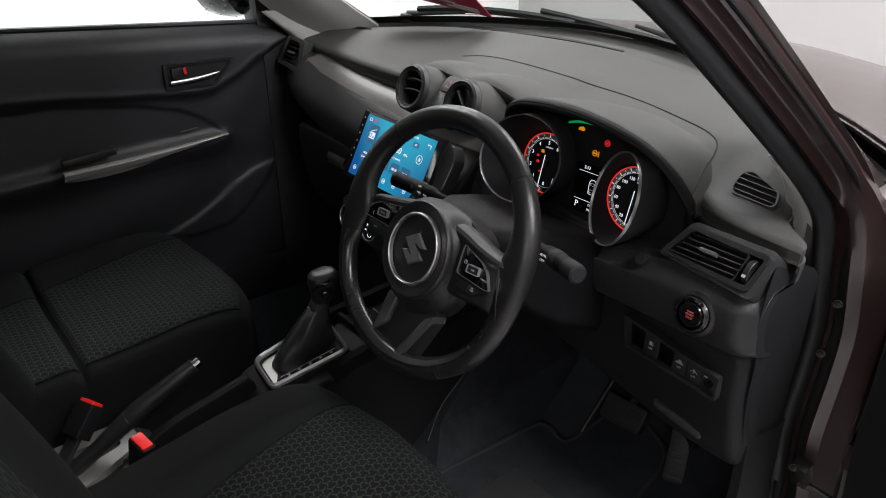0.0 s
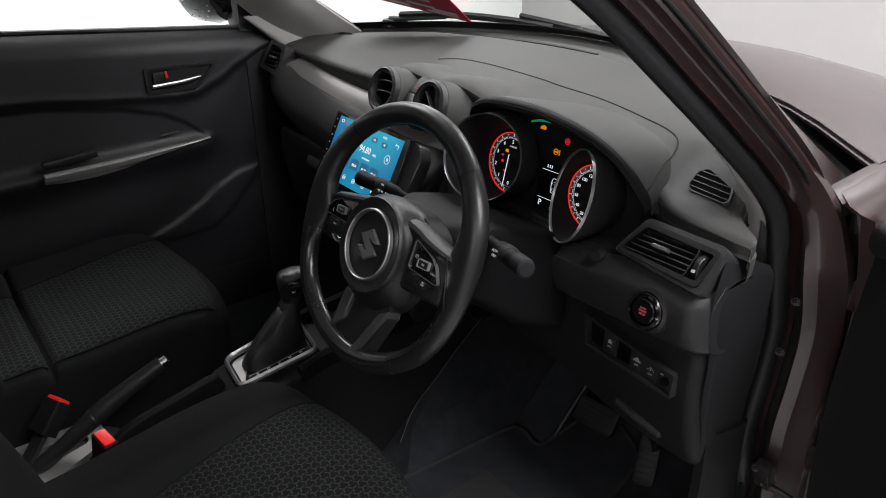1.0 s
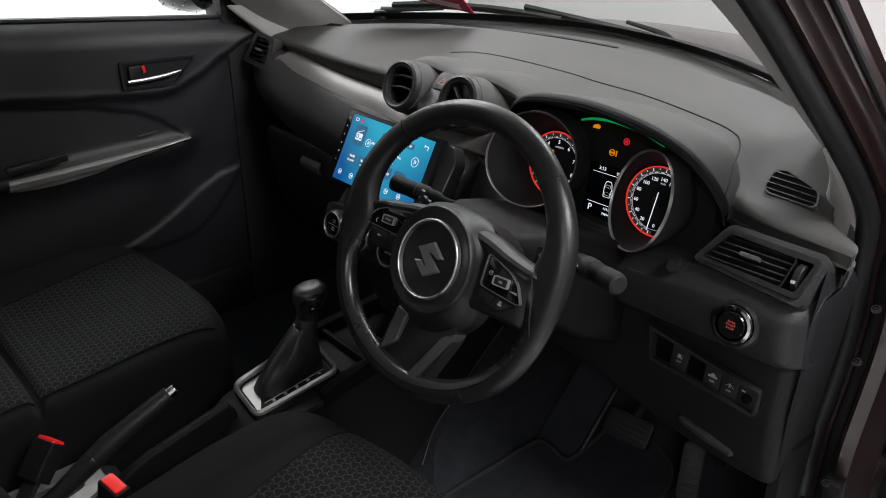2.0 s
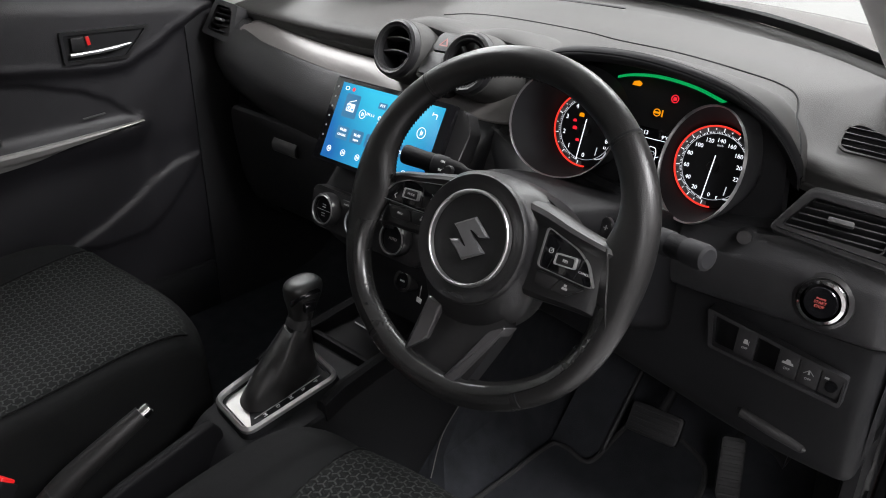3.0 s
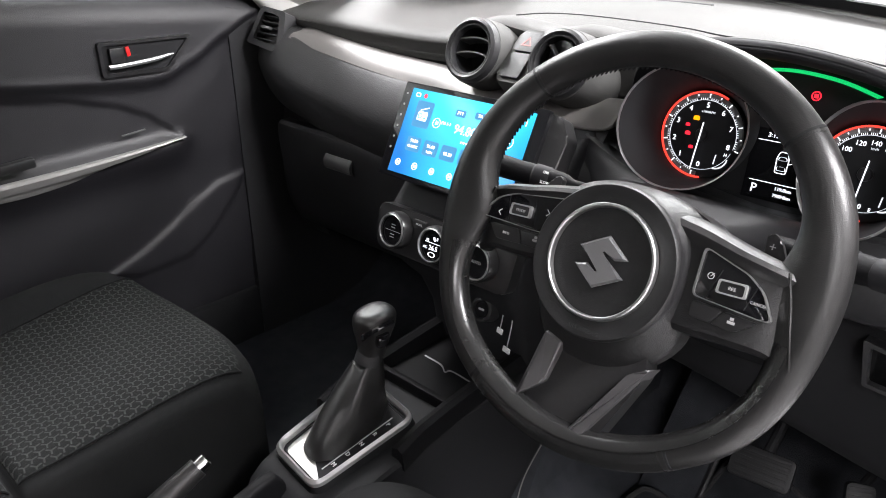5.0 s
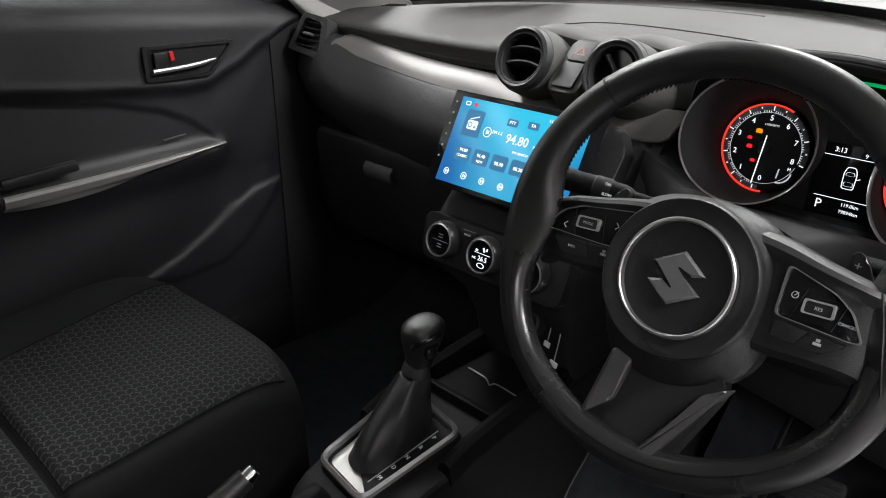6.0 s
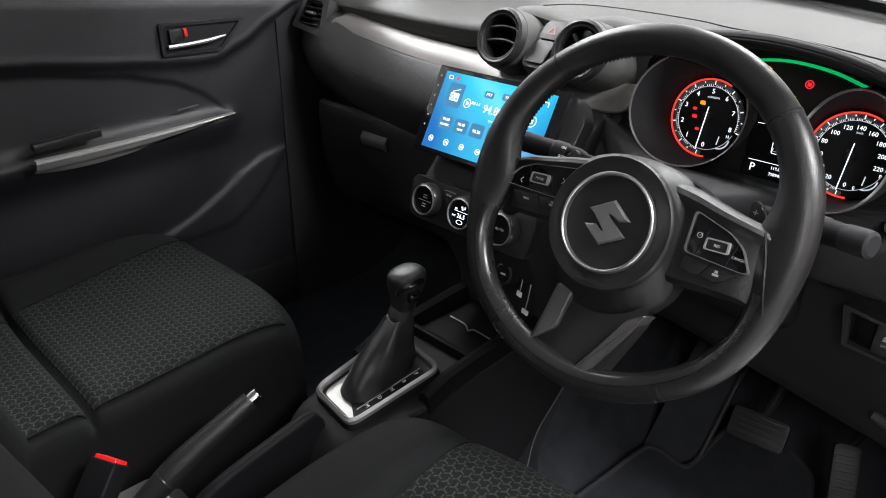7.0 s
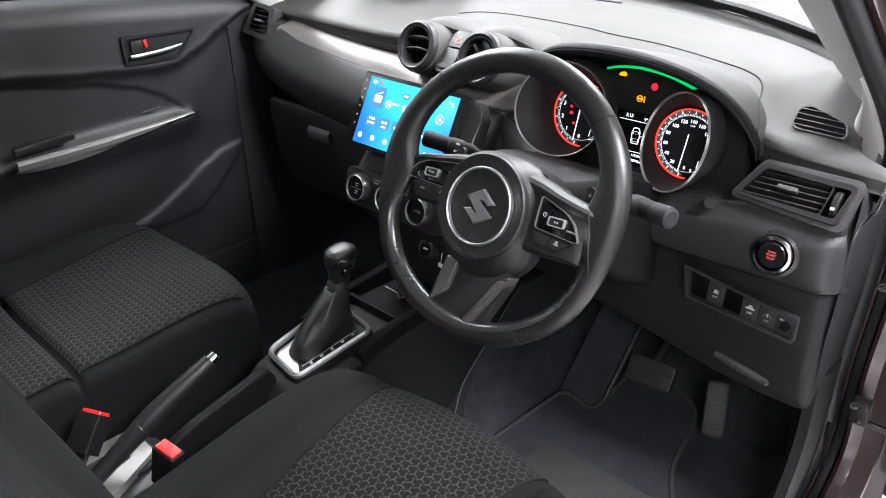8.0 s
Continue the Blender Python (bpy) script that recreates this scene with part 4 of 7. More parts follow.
# ---- instrument cluster ----
DIALS = thing("instrument_cluster", (0.36, 0.34, 0.87), "instrument cluster with two lit round dials and a display", "instrument cluster")
part("face", prism(rounded([(-0.185, -0.07), (0.185, -0.07), (0.170, 0.03), (0.12, 0.078), (0.06, 0.093), (-0.04, 0.095), (-0.10, 0.088), (-0.17, 0.045)], 0.02, 5), -0.02, 0.0, 0, facing((0.362, 0.352, 0.925), (1, 0, 0), (0, -0.98, 0.18))), DEEP, DIALS, "black facia")
part("tray", shell([[(x, 0.355, 0.868), (x, 0.33, 0.862), (x, 0.30, 0.858), (x, 0.286, 0.850)] for x in (0.17, 0.26, 0.36, 0.46, 0.545)], 16, 8, 0.01, (0, 0.3, -1)), DEEP, DIALS, "matt black lower lip")


def ring_points(m, r, n=48):
    return [m @ Vector((r * math.cos(2 * math.pi * i / n), r * math.sin(2 * math.pi * i / n), 0)) for i in range(n)]


def arc(m, r, a0, a1, w, h, n=40, low=0.0):
    """A flat strip on a dial, from a0 to a1 degrees clockwise from the top."""
    rings = []
    for i in range(n):
        a = radians(a0 + (a1 - a0) * i / (n - 1))
        s, c = math.sin(a), math.cos(a)
        rings.append([m @ Vector((q * s, q * c, z)) for q, z in ((r - w / 2, low), (r + w / 2, low), (r + w / 2, low + h), (r - w / 2, low + h))])
    return loft(rings)


def dial(pivot, ring, cant, marks, step, unit, label, lamps):
    f = facing(pivot, (1, 0, 0), (0, -0.98, 0.18)) @ Matrix.Scale(0.91, 4)
    g = facing(ring, (1, 0, 0), cant)
    d = part("dial", revolve([(0.0, 0.0), (0.056, 0.0), (0.056, -0.006), (0.0, -0.006)], 44, f), DEEP, DIALS, label)
    r0, r1, r2, r3 = ring_points(g, 0.0714), ring_points(at(g, 0, 0, 0.001), 0.0701), ring_points(at(g, 0, 0, -0.002), 0.0694), ring_points(at(f, 0, 0, -0.004), 0.0585)
    mid = [a.lerp(b, 0.5) * 1.0 for a, b in zip(r2, r3)]
    part("bezel", loft([r0, ring_points(at(g, 0, 0, 0.002), 0.0711), r1, r2, ring_points(at(g, 0, 0, -0.003), 0.0712)], caps=False, along=True), BEZEL, d, "thin dark silver bezel")
    part("barrel", loft([r2, mid, r3, [v + Vector((0, 0.012, 0)) for v in r3], [v + Vector((0, 0.03, 0)) for v in ring_points(at(g, 0, 0, -0.01), 0.0711)], ring_points(at(g, 0, 0, -0.004), 0.0711)], caps=False, along=True), DEEP, d, "black barrel")
    part("glow_ring", arc(f, 0.0555, 172, 386, 0.0022, 0.002, 50), LIT_RING, d, "red glowing ring")
    part("scale", arc(f, 0.0512, 178, 465, 0.0060, 0.0008, 60), SCALE, d, "grey scale ring")
    n = len(marks)
    ticks = []
    for k in range((n - 1) * 10 + 1):
        a = 185 + step * k / 10
        long = k % 5 == 0
        ticks.append(turned(box((0, 0.0508 if k % 10 == 0 else 0.0515 if long else 0.0468, 0.0012), (0.0011 if long else 0.0006, 0.0056 if k % 10 == 0 else 0.0022, 0.0004)), f @ pose(0, 0, 0, 0, 0, -a)))
    part("ticks", merge(*ticks), LIT_WHITE, d, "white tick marks")
    part("inner_line", arc(f, 0.0452, 112, 465, 0.0005, 0.0006, 70), LIT_DIM, d)
    for k, word in enumerate(marks):
        a = radians(185 + step * k - (9 if k == 0 else 0))
        q = 0.0385 if len(word) < 3 else 0.0365
        part("number", lettering(word, 0.0096 if len(marks) < 10 else 0.0081, at(f, q * math.sin(a), q * math.cos(a), 0.0008)), LIT_WHITE, d)
    part("unit", lettering(unit, 0.0042, at(f, 0.002, 0.030, 0.0008)), LIT_DIM, d)
    na = f @ pose(0, 0, 0, 0, 0, -(185))
    part("needle", merge(turned(box((0, 0.0145, 0.008), (0.0014, 0.063, 0.0012), 0.0003), na)), LIT_WHITE, d, "white needle")
    part("needle_cap", revolve([(0.0, 0.007), (0.0075, 0.0065), (0.0085, 0.004), (0.0085, 0.001), (0.0, 0.001)], 24, f), SMOOTH, d)
    sub = at(f, 0.024, -0.024, 0.0006)
    part("small_scale", merge(arc(sub, 0.0155, 95, 185, 0.0018, 0.0005, 16), turned(box((0, -0.004, 0.001), (0.0014, 0.0125, 0.0006)), sub @ pose(0, 0, 0, 0, 0, -6))), LIT_DIM, d, "small gauge")
    for x, y, mat, w in lamps:
        part("warning_lamp", merge(prism(rounded([(x - w, y - w * 0.6), (x + w, y - w * 0.6), (x + w, y + w * 0.5), (x + w * 0.5, y + w * 0.8), (x - w * 0.5, y + w * 0.8), (x - w, y + w * 0.5)], 0.0008, 3), 0.0005, 0.001, 0, f)), mat, d, "lit warning sign")
    return f, d


f, d = dial((0.273, 0.335, 0.927), (0.276, 0.268, 0.952), (0.30, -0.89, 0.33), [str(i) for i in range(9)], 35.0, "x1000RPM", "tachometer dial with red ring",
            [(-0.012, 0.020, LIT_AMBER, 0.0042), (-0.022, 0.010, LIT_RED, 0.0030), (-0.020, -0.001, LIT_RED, 0.0036), (-0.012, -0.018, LIT_RED, 0.0030)])
part("letter", lettering("H", 0.006, at(f, 0.036, -0.020, 0.0008)), LIT_WHITE, d)
f, d = dial((0.453, 0.344, 0.917), (0.456, 0.288, 0.936), (-0.48, -0.82, 0.31), [str(i * 20) for i in range(12)], 25.45, "km/h", "speedometer dial with red ring", [])
part("letter", lettering("F", 0.006, at(f, 0.040, -0.018, 0.0008)), LIT_WHITE, d)
part("letter", lettering("E", 0.006, at(f, 0.014, -0.040, 0.0008)), LIT_WHITE, d)
# the display between the dials
f = facing((0.362, 0.346, 0.905), (1, 0, 0), (0, -0.98, 0.18))
disp = part("display", prism(rounded([(-0.034, -0.044), (0.034, -0.044), (0.034, 0.040), (-0.034, 0.040)], 0.003, 3), -0.003, 0.0, 0, f), PIANO, DIALS, "small black trip display")
part("lettering", lettering("3:13", 0.0075, at(f, -0.012, 0.033, 0.0006)), LIT_WHITE, disp)
part("lettering", lettering("9°C", 0.0070, at(f, 0.019, 0.031, 0.0006)), LIT_WHITE, disp)
part("lettering", lettering("P", 0.0145, at(f, -0.021, -0.030, 0.0006)), LIT_WHITE, disp)
part("lettering", lettering("119.0km", 0.0055, at(f, 0.012, -0.026, 0.0006)), LIT_WHITE, disp)
part("lettering", lettering("79894km", 0.0055, at(f, 0.012, -0.034, 0.0006)), LIT_WHITE, disp)
for y in (0.0265, -0.0205):
    part("rule", turned(box((0, y, 0.0004), (0.056, 0.0007, 0.0004)), f), LIT_WHITE, disp)
body = rounded([(-0.010, -0.017), (0.010, -0.017), (0.011, 0.010), (0.007, 0.021), (-0.007, 0.021), (-0.011, 0.010)], 0.004, 4)
inner = [(x * 0.86, y * 0.93) for x, y in body]
part("car_sign", merge(border(body, inner, 0.0002, 0.0007, at(f, 0.004, 0.003) @ Matrix.Scale(0.66, 4)), *[border(rounded(q, 0.002, 3), [(x * 0.9, y * 0.97) for x, y in rounded(q, 0.002, 3)], 0.0002, 0.0007, at(f, 0.004, 0.003) @ Matrix.Scale(0.66, 4)) for q in ([(-0.008, -0.012), (0.008, -0.012), (0.007, -0.005), (-0.007, -0.005)], [(-0.008, 0.006), (0.008, 0.006), (0.006, 0.012), (-0.006, 0.012)])],
                       turned(box((0.013, 0.002, 0.0004), (0.008, 0.0012, 0.0005), 0, pose(0, 0, 0, 0, 0, 25)), at(f, 0.004, 0.003) @ Matrix.Scale(0.66, 4))), LIT_WHITE, disp, "white outline of a car with an open door")
f2 = facing((0.387, 0.3495, 0.989), (1, 0, 0), (0, -0.98, 0.18))
part("warning_lamp", merge(border(circle(0.0052, 20), circle(0.0040, 20), 0.0, 0.0008, f2), turned(box((0, 0, 0.0004), (0.0045, 0.0045, 0.0008)), f2)), LIT_RED, DIALS, "lit red brake sign")
part("warning_lamp", merge(border(circle(0.0050, 20), circle(0.0038, 20), 0.0, 0.0008, at(f2, -0.020, -0.021)), turned(box((-0.020, -0.021, 0.0004), (0.007, 0.0025, 0.0008)), f2), turned(box((-0.0125, -0.021, 0.0004), (0.0016, 0.009, 0.0008)), f2)), LIT_AMBER, DIALS, "lit amber steering sign")
part("warning_lamp", merge(prism(rounded([(-0.062, 0.007), (-0.050, 0.007), (-0.048, 0.011), (-0.053, 0.014), (-0.060, 0.012)], 0.001, 3), 0.0, 0.0008, 0, f2)), LIT_AMBER, DIALS, "lit amber sign")
green = spline([(0.302, 0.352, 1.002), (0.325, 0.351, 1.0085), (0.363, 0.350, 1.0120), (0.409, 0.351, 1.0070), (0.450, 0.352, 0.9950)], 24)
part("green_light", loft([[p + Vector((0, 0, -0.0016)), p + Vector((0, 0.004, -0.0016)), p + Vector((0, 0.004, 0.0016)), p + Vector((0, 0, 0.0016))] for p in green]), LIT_GREEN, DIALS, "green lit arc")

# ---- radio with its wide display ----
RADIO = thing("head_unit", (0.0, 0.22, 0.83), "wide black touch screen radio showing a blue radio page", "car radio")
sc = facing((-0.0105, 0.2125, 0.8865), (1, 0, 0), (0, -0.8815, 0.472))
part("housing", prism(rounded([(-0.124, -0.066), (0.150, -0.060), (0.158, 0.040), (0.140, 0.066), (-0.118, 0.068)], 0.006, 4), -0.034, -0.008, 0.004, sc), SMOOTH, RADIO, "black mounting frame")
part("glass", prism(rounded([(-0.1265, -0.0690), (0.1265, -0.0690), (0.1265, 0.0690), (-0.1265, 0.0690)], 0.003, 4), -0.008, 0.0, 0.0015, sc), PIANO, RADIO, "gloss black glass front")
W, Hh = 0.1090, 0.0613
pic = part("picture", prism([(-W, -Hh), (W, -Hh), (W, Hh), (-W, Hh)], 0.0002, 0.0006, 0, sc), SCREEN, RADIO, "blue lit radio page")
part("panel", prism(rounded([(-0.092, 0.008), (-0.060, 0.008), (-0.060, 0.046), (-0.092, 0.046)], 0.003, 3), 0.0007, 0.0009, 0, sc), LIT_TILE, pic, "darker blue tile")
part("radio_sign", merge(prism(rounded([(-0.085, 0.018), (-0.067, 0.018), (-0.067, 0.031), (-0.085, 0.031)], 0.002, 3), 0.001, 0.0013, 0, sc), turned(box((-0.075, 0.035, 0.0011), (0.016, 0.0012, 0.0003), 0, pose(0, 0, 0, 0, 0, 20)), sc)), LIT_WHITE, pic, "white radio sign")
part("radio_dial", merge(border(circle(0.0042, 18), circle(0.0026, 18), 0.0013, 0.0016, at(sc, -0.080, 0.0245)), turned(box((-0.071, 0.022, 0.0014), (0.004, 0.003, 0.0003)), sc)), LIT_BLUE, pic)
part("frequency", lettering("94.80", 0.018, at(sc, 0.006, 0.018, 0.0009), squeeze=0.95), LIT_WHITE, pic)
for word, size, x, y in (("FM 1-1", 0.0062, -0.029, 0.022), ("MHz", 0.006, 0.040, 0.015), ("PTY", 0.0062, -0.010, 0.040), ("TA", 0.0062, 0.024, 0.042), ("AF", 0.0062, 0.058, 0.040), ("11:52", 0.0062, 0.052, 0.053), ("94.80", 0.0066, -0.076, -0.012), ("CLASSIC", 0.0052, -0.076, -0.020), ("96.40", 0.0066, -0.043, -0.014), ("96FM", 0.0052, -0.043, -0.022), ("98.30", 0.0070, -0.010, -0.018), ("88.20", 0.0070, 0.023, -0.018), ("95.60", 0.0070, 0.056, -0.018), ("PTY SEARCH", 0.0045, 0.018, 0.002)):
    part("lettering", lettering(word, size, at(sc, x, y, 0.0012)), LIT_WHITE, pic)
for x in (-0.076, -0.043, -0.010, 0.023, 0.056):
    part("tile", prism(rounded([(x - 0.0135, -0.027), (x + 0.0135, -0.027), (x + 0.0135, -0.006), (x - 0.0135, -0.006)], 0.003, 3), 0.0007, 0.0009, 0, sc), LIT_TILE, pic, "darker blue tile")
for x, y in ((-0.010, 0.040), (0.024, 0.042), (0.058, 0.040)):
    part("tile", prism(rounded([(x - 0.009, y - 0.005), (x + 0.009, y - 0.005), (x + 0.009, y + 0.005), (x - 0.009, y + 0.005)], 0.002, 3), 0.0007, 0.0009, 0, sc), LIT_TILE, pic, "darker blue tile")
for x, y, r in ((-0.0465, 0.020, 0.0072), (0.080, 0.018, 0.0085), (-0.094, -0.046, 0.0048), (-0.061, -0.046, 0.0052), (-0.028, -0.046, 0.0048), (0.005, -0.046, 0.0048), (0.038, -0.046, 0.0048), (0.071, -0.046, 0.0048)):
    part("round_sign", merge(border(circle(r, 22), circle(r - 0.0010, 22), 0.0009, 0.0012, at(sc, x, y)), turned(box((x - 0.0012, y, 0.001), (0.0014, r * 0.9, 0.0003)), sc), turned(box((x + 0.0018, y, 0.001), (0.0020, r * 0.6, 0.0003)), sc)), LIT_WHITE, pic)
part("small_sign", border(rounded([(-0.100, 0.050), (-0.091, 0.050), (-0.091, 0.056), (-0.100, 0.056)], 0.002, 3), rounded([(-0.099, 0.051), (-0.092, 0.051), (-0.092, 0.055), (-0.099, 0.055)], 0.002, 3), 0.0009, 0.0012, sc), LIT_WHITE, pic)
part("red_sign", prism(circle(0.0032, 16), 0.0009, 0.0012, 0, at(sc, -0.081, 0.053)), LIT_RED, pic)
part("back_arrow", merge(turned(box((0.094, 0.049, 0.001), (0.010, 0.0014, 0.0004)), sc), turned(box((0.0985, 0.046, 0.001), (0.0014, 0.007, 0.0004)), sc), turned(box((0.090, 0.049, 0.001), (0.0014, 0.005, 0.0004)), sc)), LIT_WHITE, pic)
for i in range(6):
    part("touch_mark", prism(circle(0.0016, 12), 0.0002, 0.0005, 0, at(sc, -0.1180, 0.052 - i * 0.016)), GREYPRINT, RADIO)

# ---- climate knobs ----
CLIMATE = thing("climate_control", (0.0, 0.18, 0.75), "black climate panel with three round knobs", "climate control")
kf = facing((0.0, 0.166, 0.757), (1, 0, 0), (0, -0.96, 0.28))
part("panel", prism(rounded([(-0.122, -0.036), (0.122, -0.036), (0.128, 0.030), (-0.128, 0.030)], 0.014, 5), -0.02, 0.0, 0.003, kf), SMOOTH, CLIMATE, "smooth black panel")


def knob(x, kind):
    m = at(kf, x, -0.002, 0)
    k = part("knob", revolve([(0.0265, -0.002), (0.0275, 0.006), (0.0265, 0.014), (0.0250, 0.017), (0.0222, 0.018), (0.0215, 0.012), (0.0, 0.012), (0.0, -0.002)], 40, m), SMOOTH, CLIMATE, "round black knob")
    part("ring", revolve([(0.0215, 0.0165), (0.0222, 0.0190), (0.0238, 0.0185), (0.0242, 0.0165)], 40, m, closed=True), BEZEL, k, "thin chrome ring")
    part("face", revolve([(0.0, 0.0135), (0.021, 0.0135), (0.021, 0.012), (0.0, 0.012)], 32, m), PIANO, k, "gloss black face")
    f = at(m, 0, 0, 0.0137)
    if kind == "read":
        part("lettering", lettering("26.5", 0.0095, at(f, 0.002, -0.004)), LIT_WHITE, k)
        part("lettering", lettering("A/C", 0.0045, at(f, -0.0125, -0.005)), LIT_WHITE, k)
        part("sign", merge(turned(box((0.002, 0.009, 0), (0.003, 0.006, 0.0005), 0, pose(0, 0, 0, 0, 0, 30)), f), turned(box((0.007, 0.010, 0), (0.002, 0.004, 0.0005)), f), turned(box((0.0, 0.003, 0), (0.028, 0.0006, 0.0005)), f), turned(box((-0.010, 0.006, 0), (0.004, 0.003, 0.0005)), f), border(circle(0.005, 18, 1.3, 0.7), circle(0.004, 18, 1.3, 0.7), 0, 0.0005, at(f, 0.001, -0.013))), LIT_WHITE, k)
    elif kind == "auto":
        part("lettering", lettering("AUTO", 0.0058, f), GREYPRINT, k)
    else:
        part("sign", merge(*[turned(box((0.0, y, 0), (0.008, 0.0012, 0.0005)), f) for y in (-0.010, -0.006, 0.004, 0.008)], turned(box((0, -0.001, 0), (0.030, 0.0006, 0.0005)), f)), GREYPRINT, k)
    return k


knob(-0.080, "fan")
knob(-0.002, "read")
knob(0.076, "auto")
for kx in (-0.041, 0.037):
    part("key", prism(rounded([(kx - 0.012, 0.010), (kx + 0.012, 0.010), (kx + 0.014, 0.022), (kx - 0.014, 0.022)], 0.003, 3), 0.0, 0.004, 0.001, kf), SMOOTH, CLIMATE)
    part("lettering", lettering("MODE" if kx < 0 else "A/C", 0.004, at(kf, kx, 0.016, 0.0042)), GREYPRINT, CLIMATE)
# sockets and low keys under the knobs
low = facing((0.044, 0.205, 0.655), (1, 0, 0), (0, -0.92, 0.38))
sock = thing("power_socket", (0.044, 0.21, 0.65), "round black power socket under the climate knobs", "power socket")
part("rim", revolve([(0.0125, 0.0), (0.014, 0.004), (0.018, 0.003), (0.0185, -0.02), (0.0125, -0.02)], 28, low, closed=True), SMOOTH, sock)
part("cap", revolve([(0.0, 0.002), (0.0118, 0.002), (0.0122, -0.003), (0.0, -0.003)], 24, low), PIANO, sock)
part("print", turned(box((0, 0, 0.0024), (0.010, 0.003, 0.0004)), low), GREYPRINT, sock)
for x, y, z, sw in ((0.068, 0.216, 0.624, 0.010), (0.081, 0.216, 0.597, 0.013)):
    tag = thing("cable_tag", (x, y, z), "small white paper tag on a thin cable under the dash", "cable tag", "tags under the dash")
    part("paper", box((x, y, z), (sw, 0.002, 0.009), 0.0006, pose(0, 0, 0, 0, 12, 0)), WHITE, tag)
    part("cable", tube(spline([(x, y + 0.001, z + 0.004), (x + 0.003, y + 0.004, z + 0.03), (x + 0.006, y + 0.01, z + 0.075)], 8), 0.0009, 6), GREYPRINT, tag, "thin grey cable")
# ---- steering wheel ----
WHEEL = facing((0.347, 0.0145, 0.9018), (1, 0, 0), (0, -0.906, 0.4226))
HUB = at(WHEEL, -0.005, -0.005, 0.003)
STEER = thing("steering_wheel", (0.345, 0.06, 0.88), "black leather steering wheel with flat bottom and silver trim", "steering wheel")
RIMF = facing((0.338, 0.0355, 0.9075), (1, 0.06, 0), (0.052, -0.911, 0.407))
RIM = 0.1725


def low_part(a):
    """0 round the upper rim, 1 along the deeper lower part."""
    u = min(1.0, max(0.0, (abs((a + 180) % 360 - 180) - 96) / 42))
    return u * u * (3 - 2 * u)


def rim_point(a, r=RIM):
    """Place on the rim's middle line, a degrees clockwise from the top."""
    r += 0.0115 * low_part(a)
    return Vector((r * math.sin(radians(a)), r * math.cos(radians(a)), 0))


def rim_out(a):
    d = (rim_point(a + 1) - rim_point(a - 1)).normalized()
    return Vector((-d.y, d.x, 0))


def rim_size(a):
    return 1 + 0.12 * math.exp(-((abs((a + 180) % 360 - 180) - 68) / 20) ** 2) - 0.10 * low_part(a)


def fairing(a):
    """How far the rim swells inward where the side spokes meet it."""
    return 0.023 * math.exp(-((abs((a + 180) % 360 - 180) - 90) / 15) ** 2)


def rim_rings(a0, a1, n, grow=0.0, thick=0.0158, deep=0.0148):
    rings = []
    for i in range(n):
        a = a0 + (a1 - a0) * i / (n - 1)
        p, out, s = rim_point(a), rim_out(a), rim_size(a)
        ring = []
        for j in range(24):
            c, q = math.cos(2 * math.pi * j / 24), math.sin(2 * math.pi * j / 24)
            ring.append(p + out * ((thick * s + grow + (fairing(a) if c < 0 else 0.0)) * c) + Vector((0, 0, (deep * s + grow) * q)))
        rings.append(ring)
    return rings


rim = part("rim", turned(loft(rim_rings(0, 357.6, 150), caps=False, along=True), RIMF), LEATHER, STEER, "worn black leather rim")
for a in (-42, 47, 148, -148):
    part("seam", turned(loft(rim_rings(a - 0.35, a + 0.35, 3, 0.0005)), RIMF), DEEP, rim, "sewn seam")
    part("welt", turned(loft(rim_rings(a + 0.4, a + 1.3, 4, 0.0003)), RIMF), LEATHER, rim, "raised leather edge")

# smooth lower part of the rim
gloss = rim_rings(150, 210, 40, 0.0006)
part("rim_trim", turned(loft(gloss), RIMF), GLOSSTRIM, rim, "smooth lower rim")


# glossy inner band along the rim's lower part
def inner_band(a0, a1, n):
    rings = []
    for i in range(n):
        a = a0 + (a1 - a0) * i / (n - 1)
        p, out, sz = rim_point(a), rim_out(a), rim_size(a)
        end = min(1.0, 6 * min(i, n - 1 - i) / n)
        front, back = [], []
        for k in range(9):
            f = radians(104 + 96 * k / 8)
            for row, grow in ((front, 0.0022 * end), (back, -0.003)):
                row.append(p + out * ((0.0158 * sz + grow + fairing(a)) * math.cos(f)) + Vector((0, 0, (0.0148 * sz + grow) * math.sin(f))))
        rings.append(front + back[::-1])
    return turned(loft(rings), RIMF)


part("inner_band", inner_band(104, 256, 90), GLOSSTRIM, rim, "smooth glossy band inside the lower rim")


def stitches(a0, a1, step):
    out = []
    a = a0
    while a < a1:
        p, o, s = rim_point(a), rim_out(a), rim_size(a)
        c = p - o * ((0.0158 * s + fairing(a)) * 0.93) + Vector((0, 0, -0.0148 * s * 0.36))
        t = Vector((o.y, -o.x, 0))
        out.append(tube([c - t * 0.0019 - o * 0.0014, c + Vector((0, 0, 0.0010)) - o * 0.0010, c + t * 0.0019 + Vector((0, 0, 0.0022))], 0.0009, 5))
        a += step
    return turned(merge(*out), RIMF)


for a0, a1 in ((-96, -44), (-40, 45), (50, 96)):
    part("stitching", stitches(a0, a1, 1.6), DEEP, rim, "black cross stitching")

def closed_curve(points, n):
    """n points along a smooth closed curve in the plane."""
    return [p for p, _ in ring_curve(points, n)]


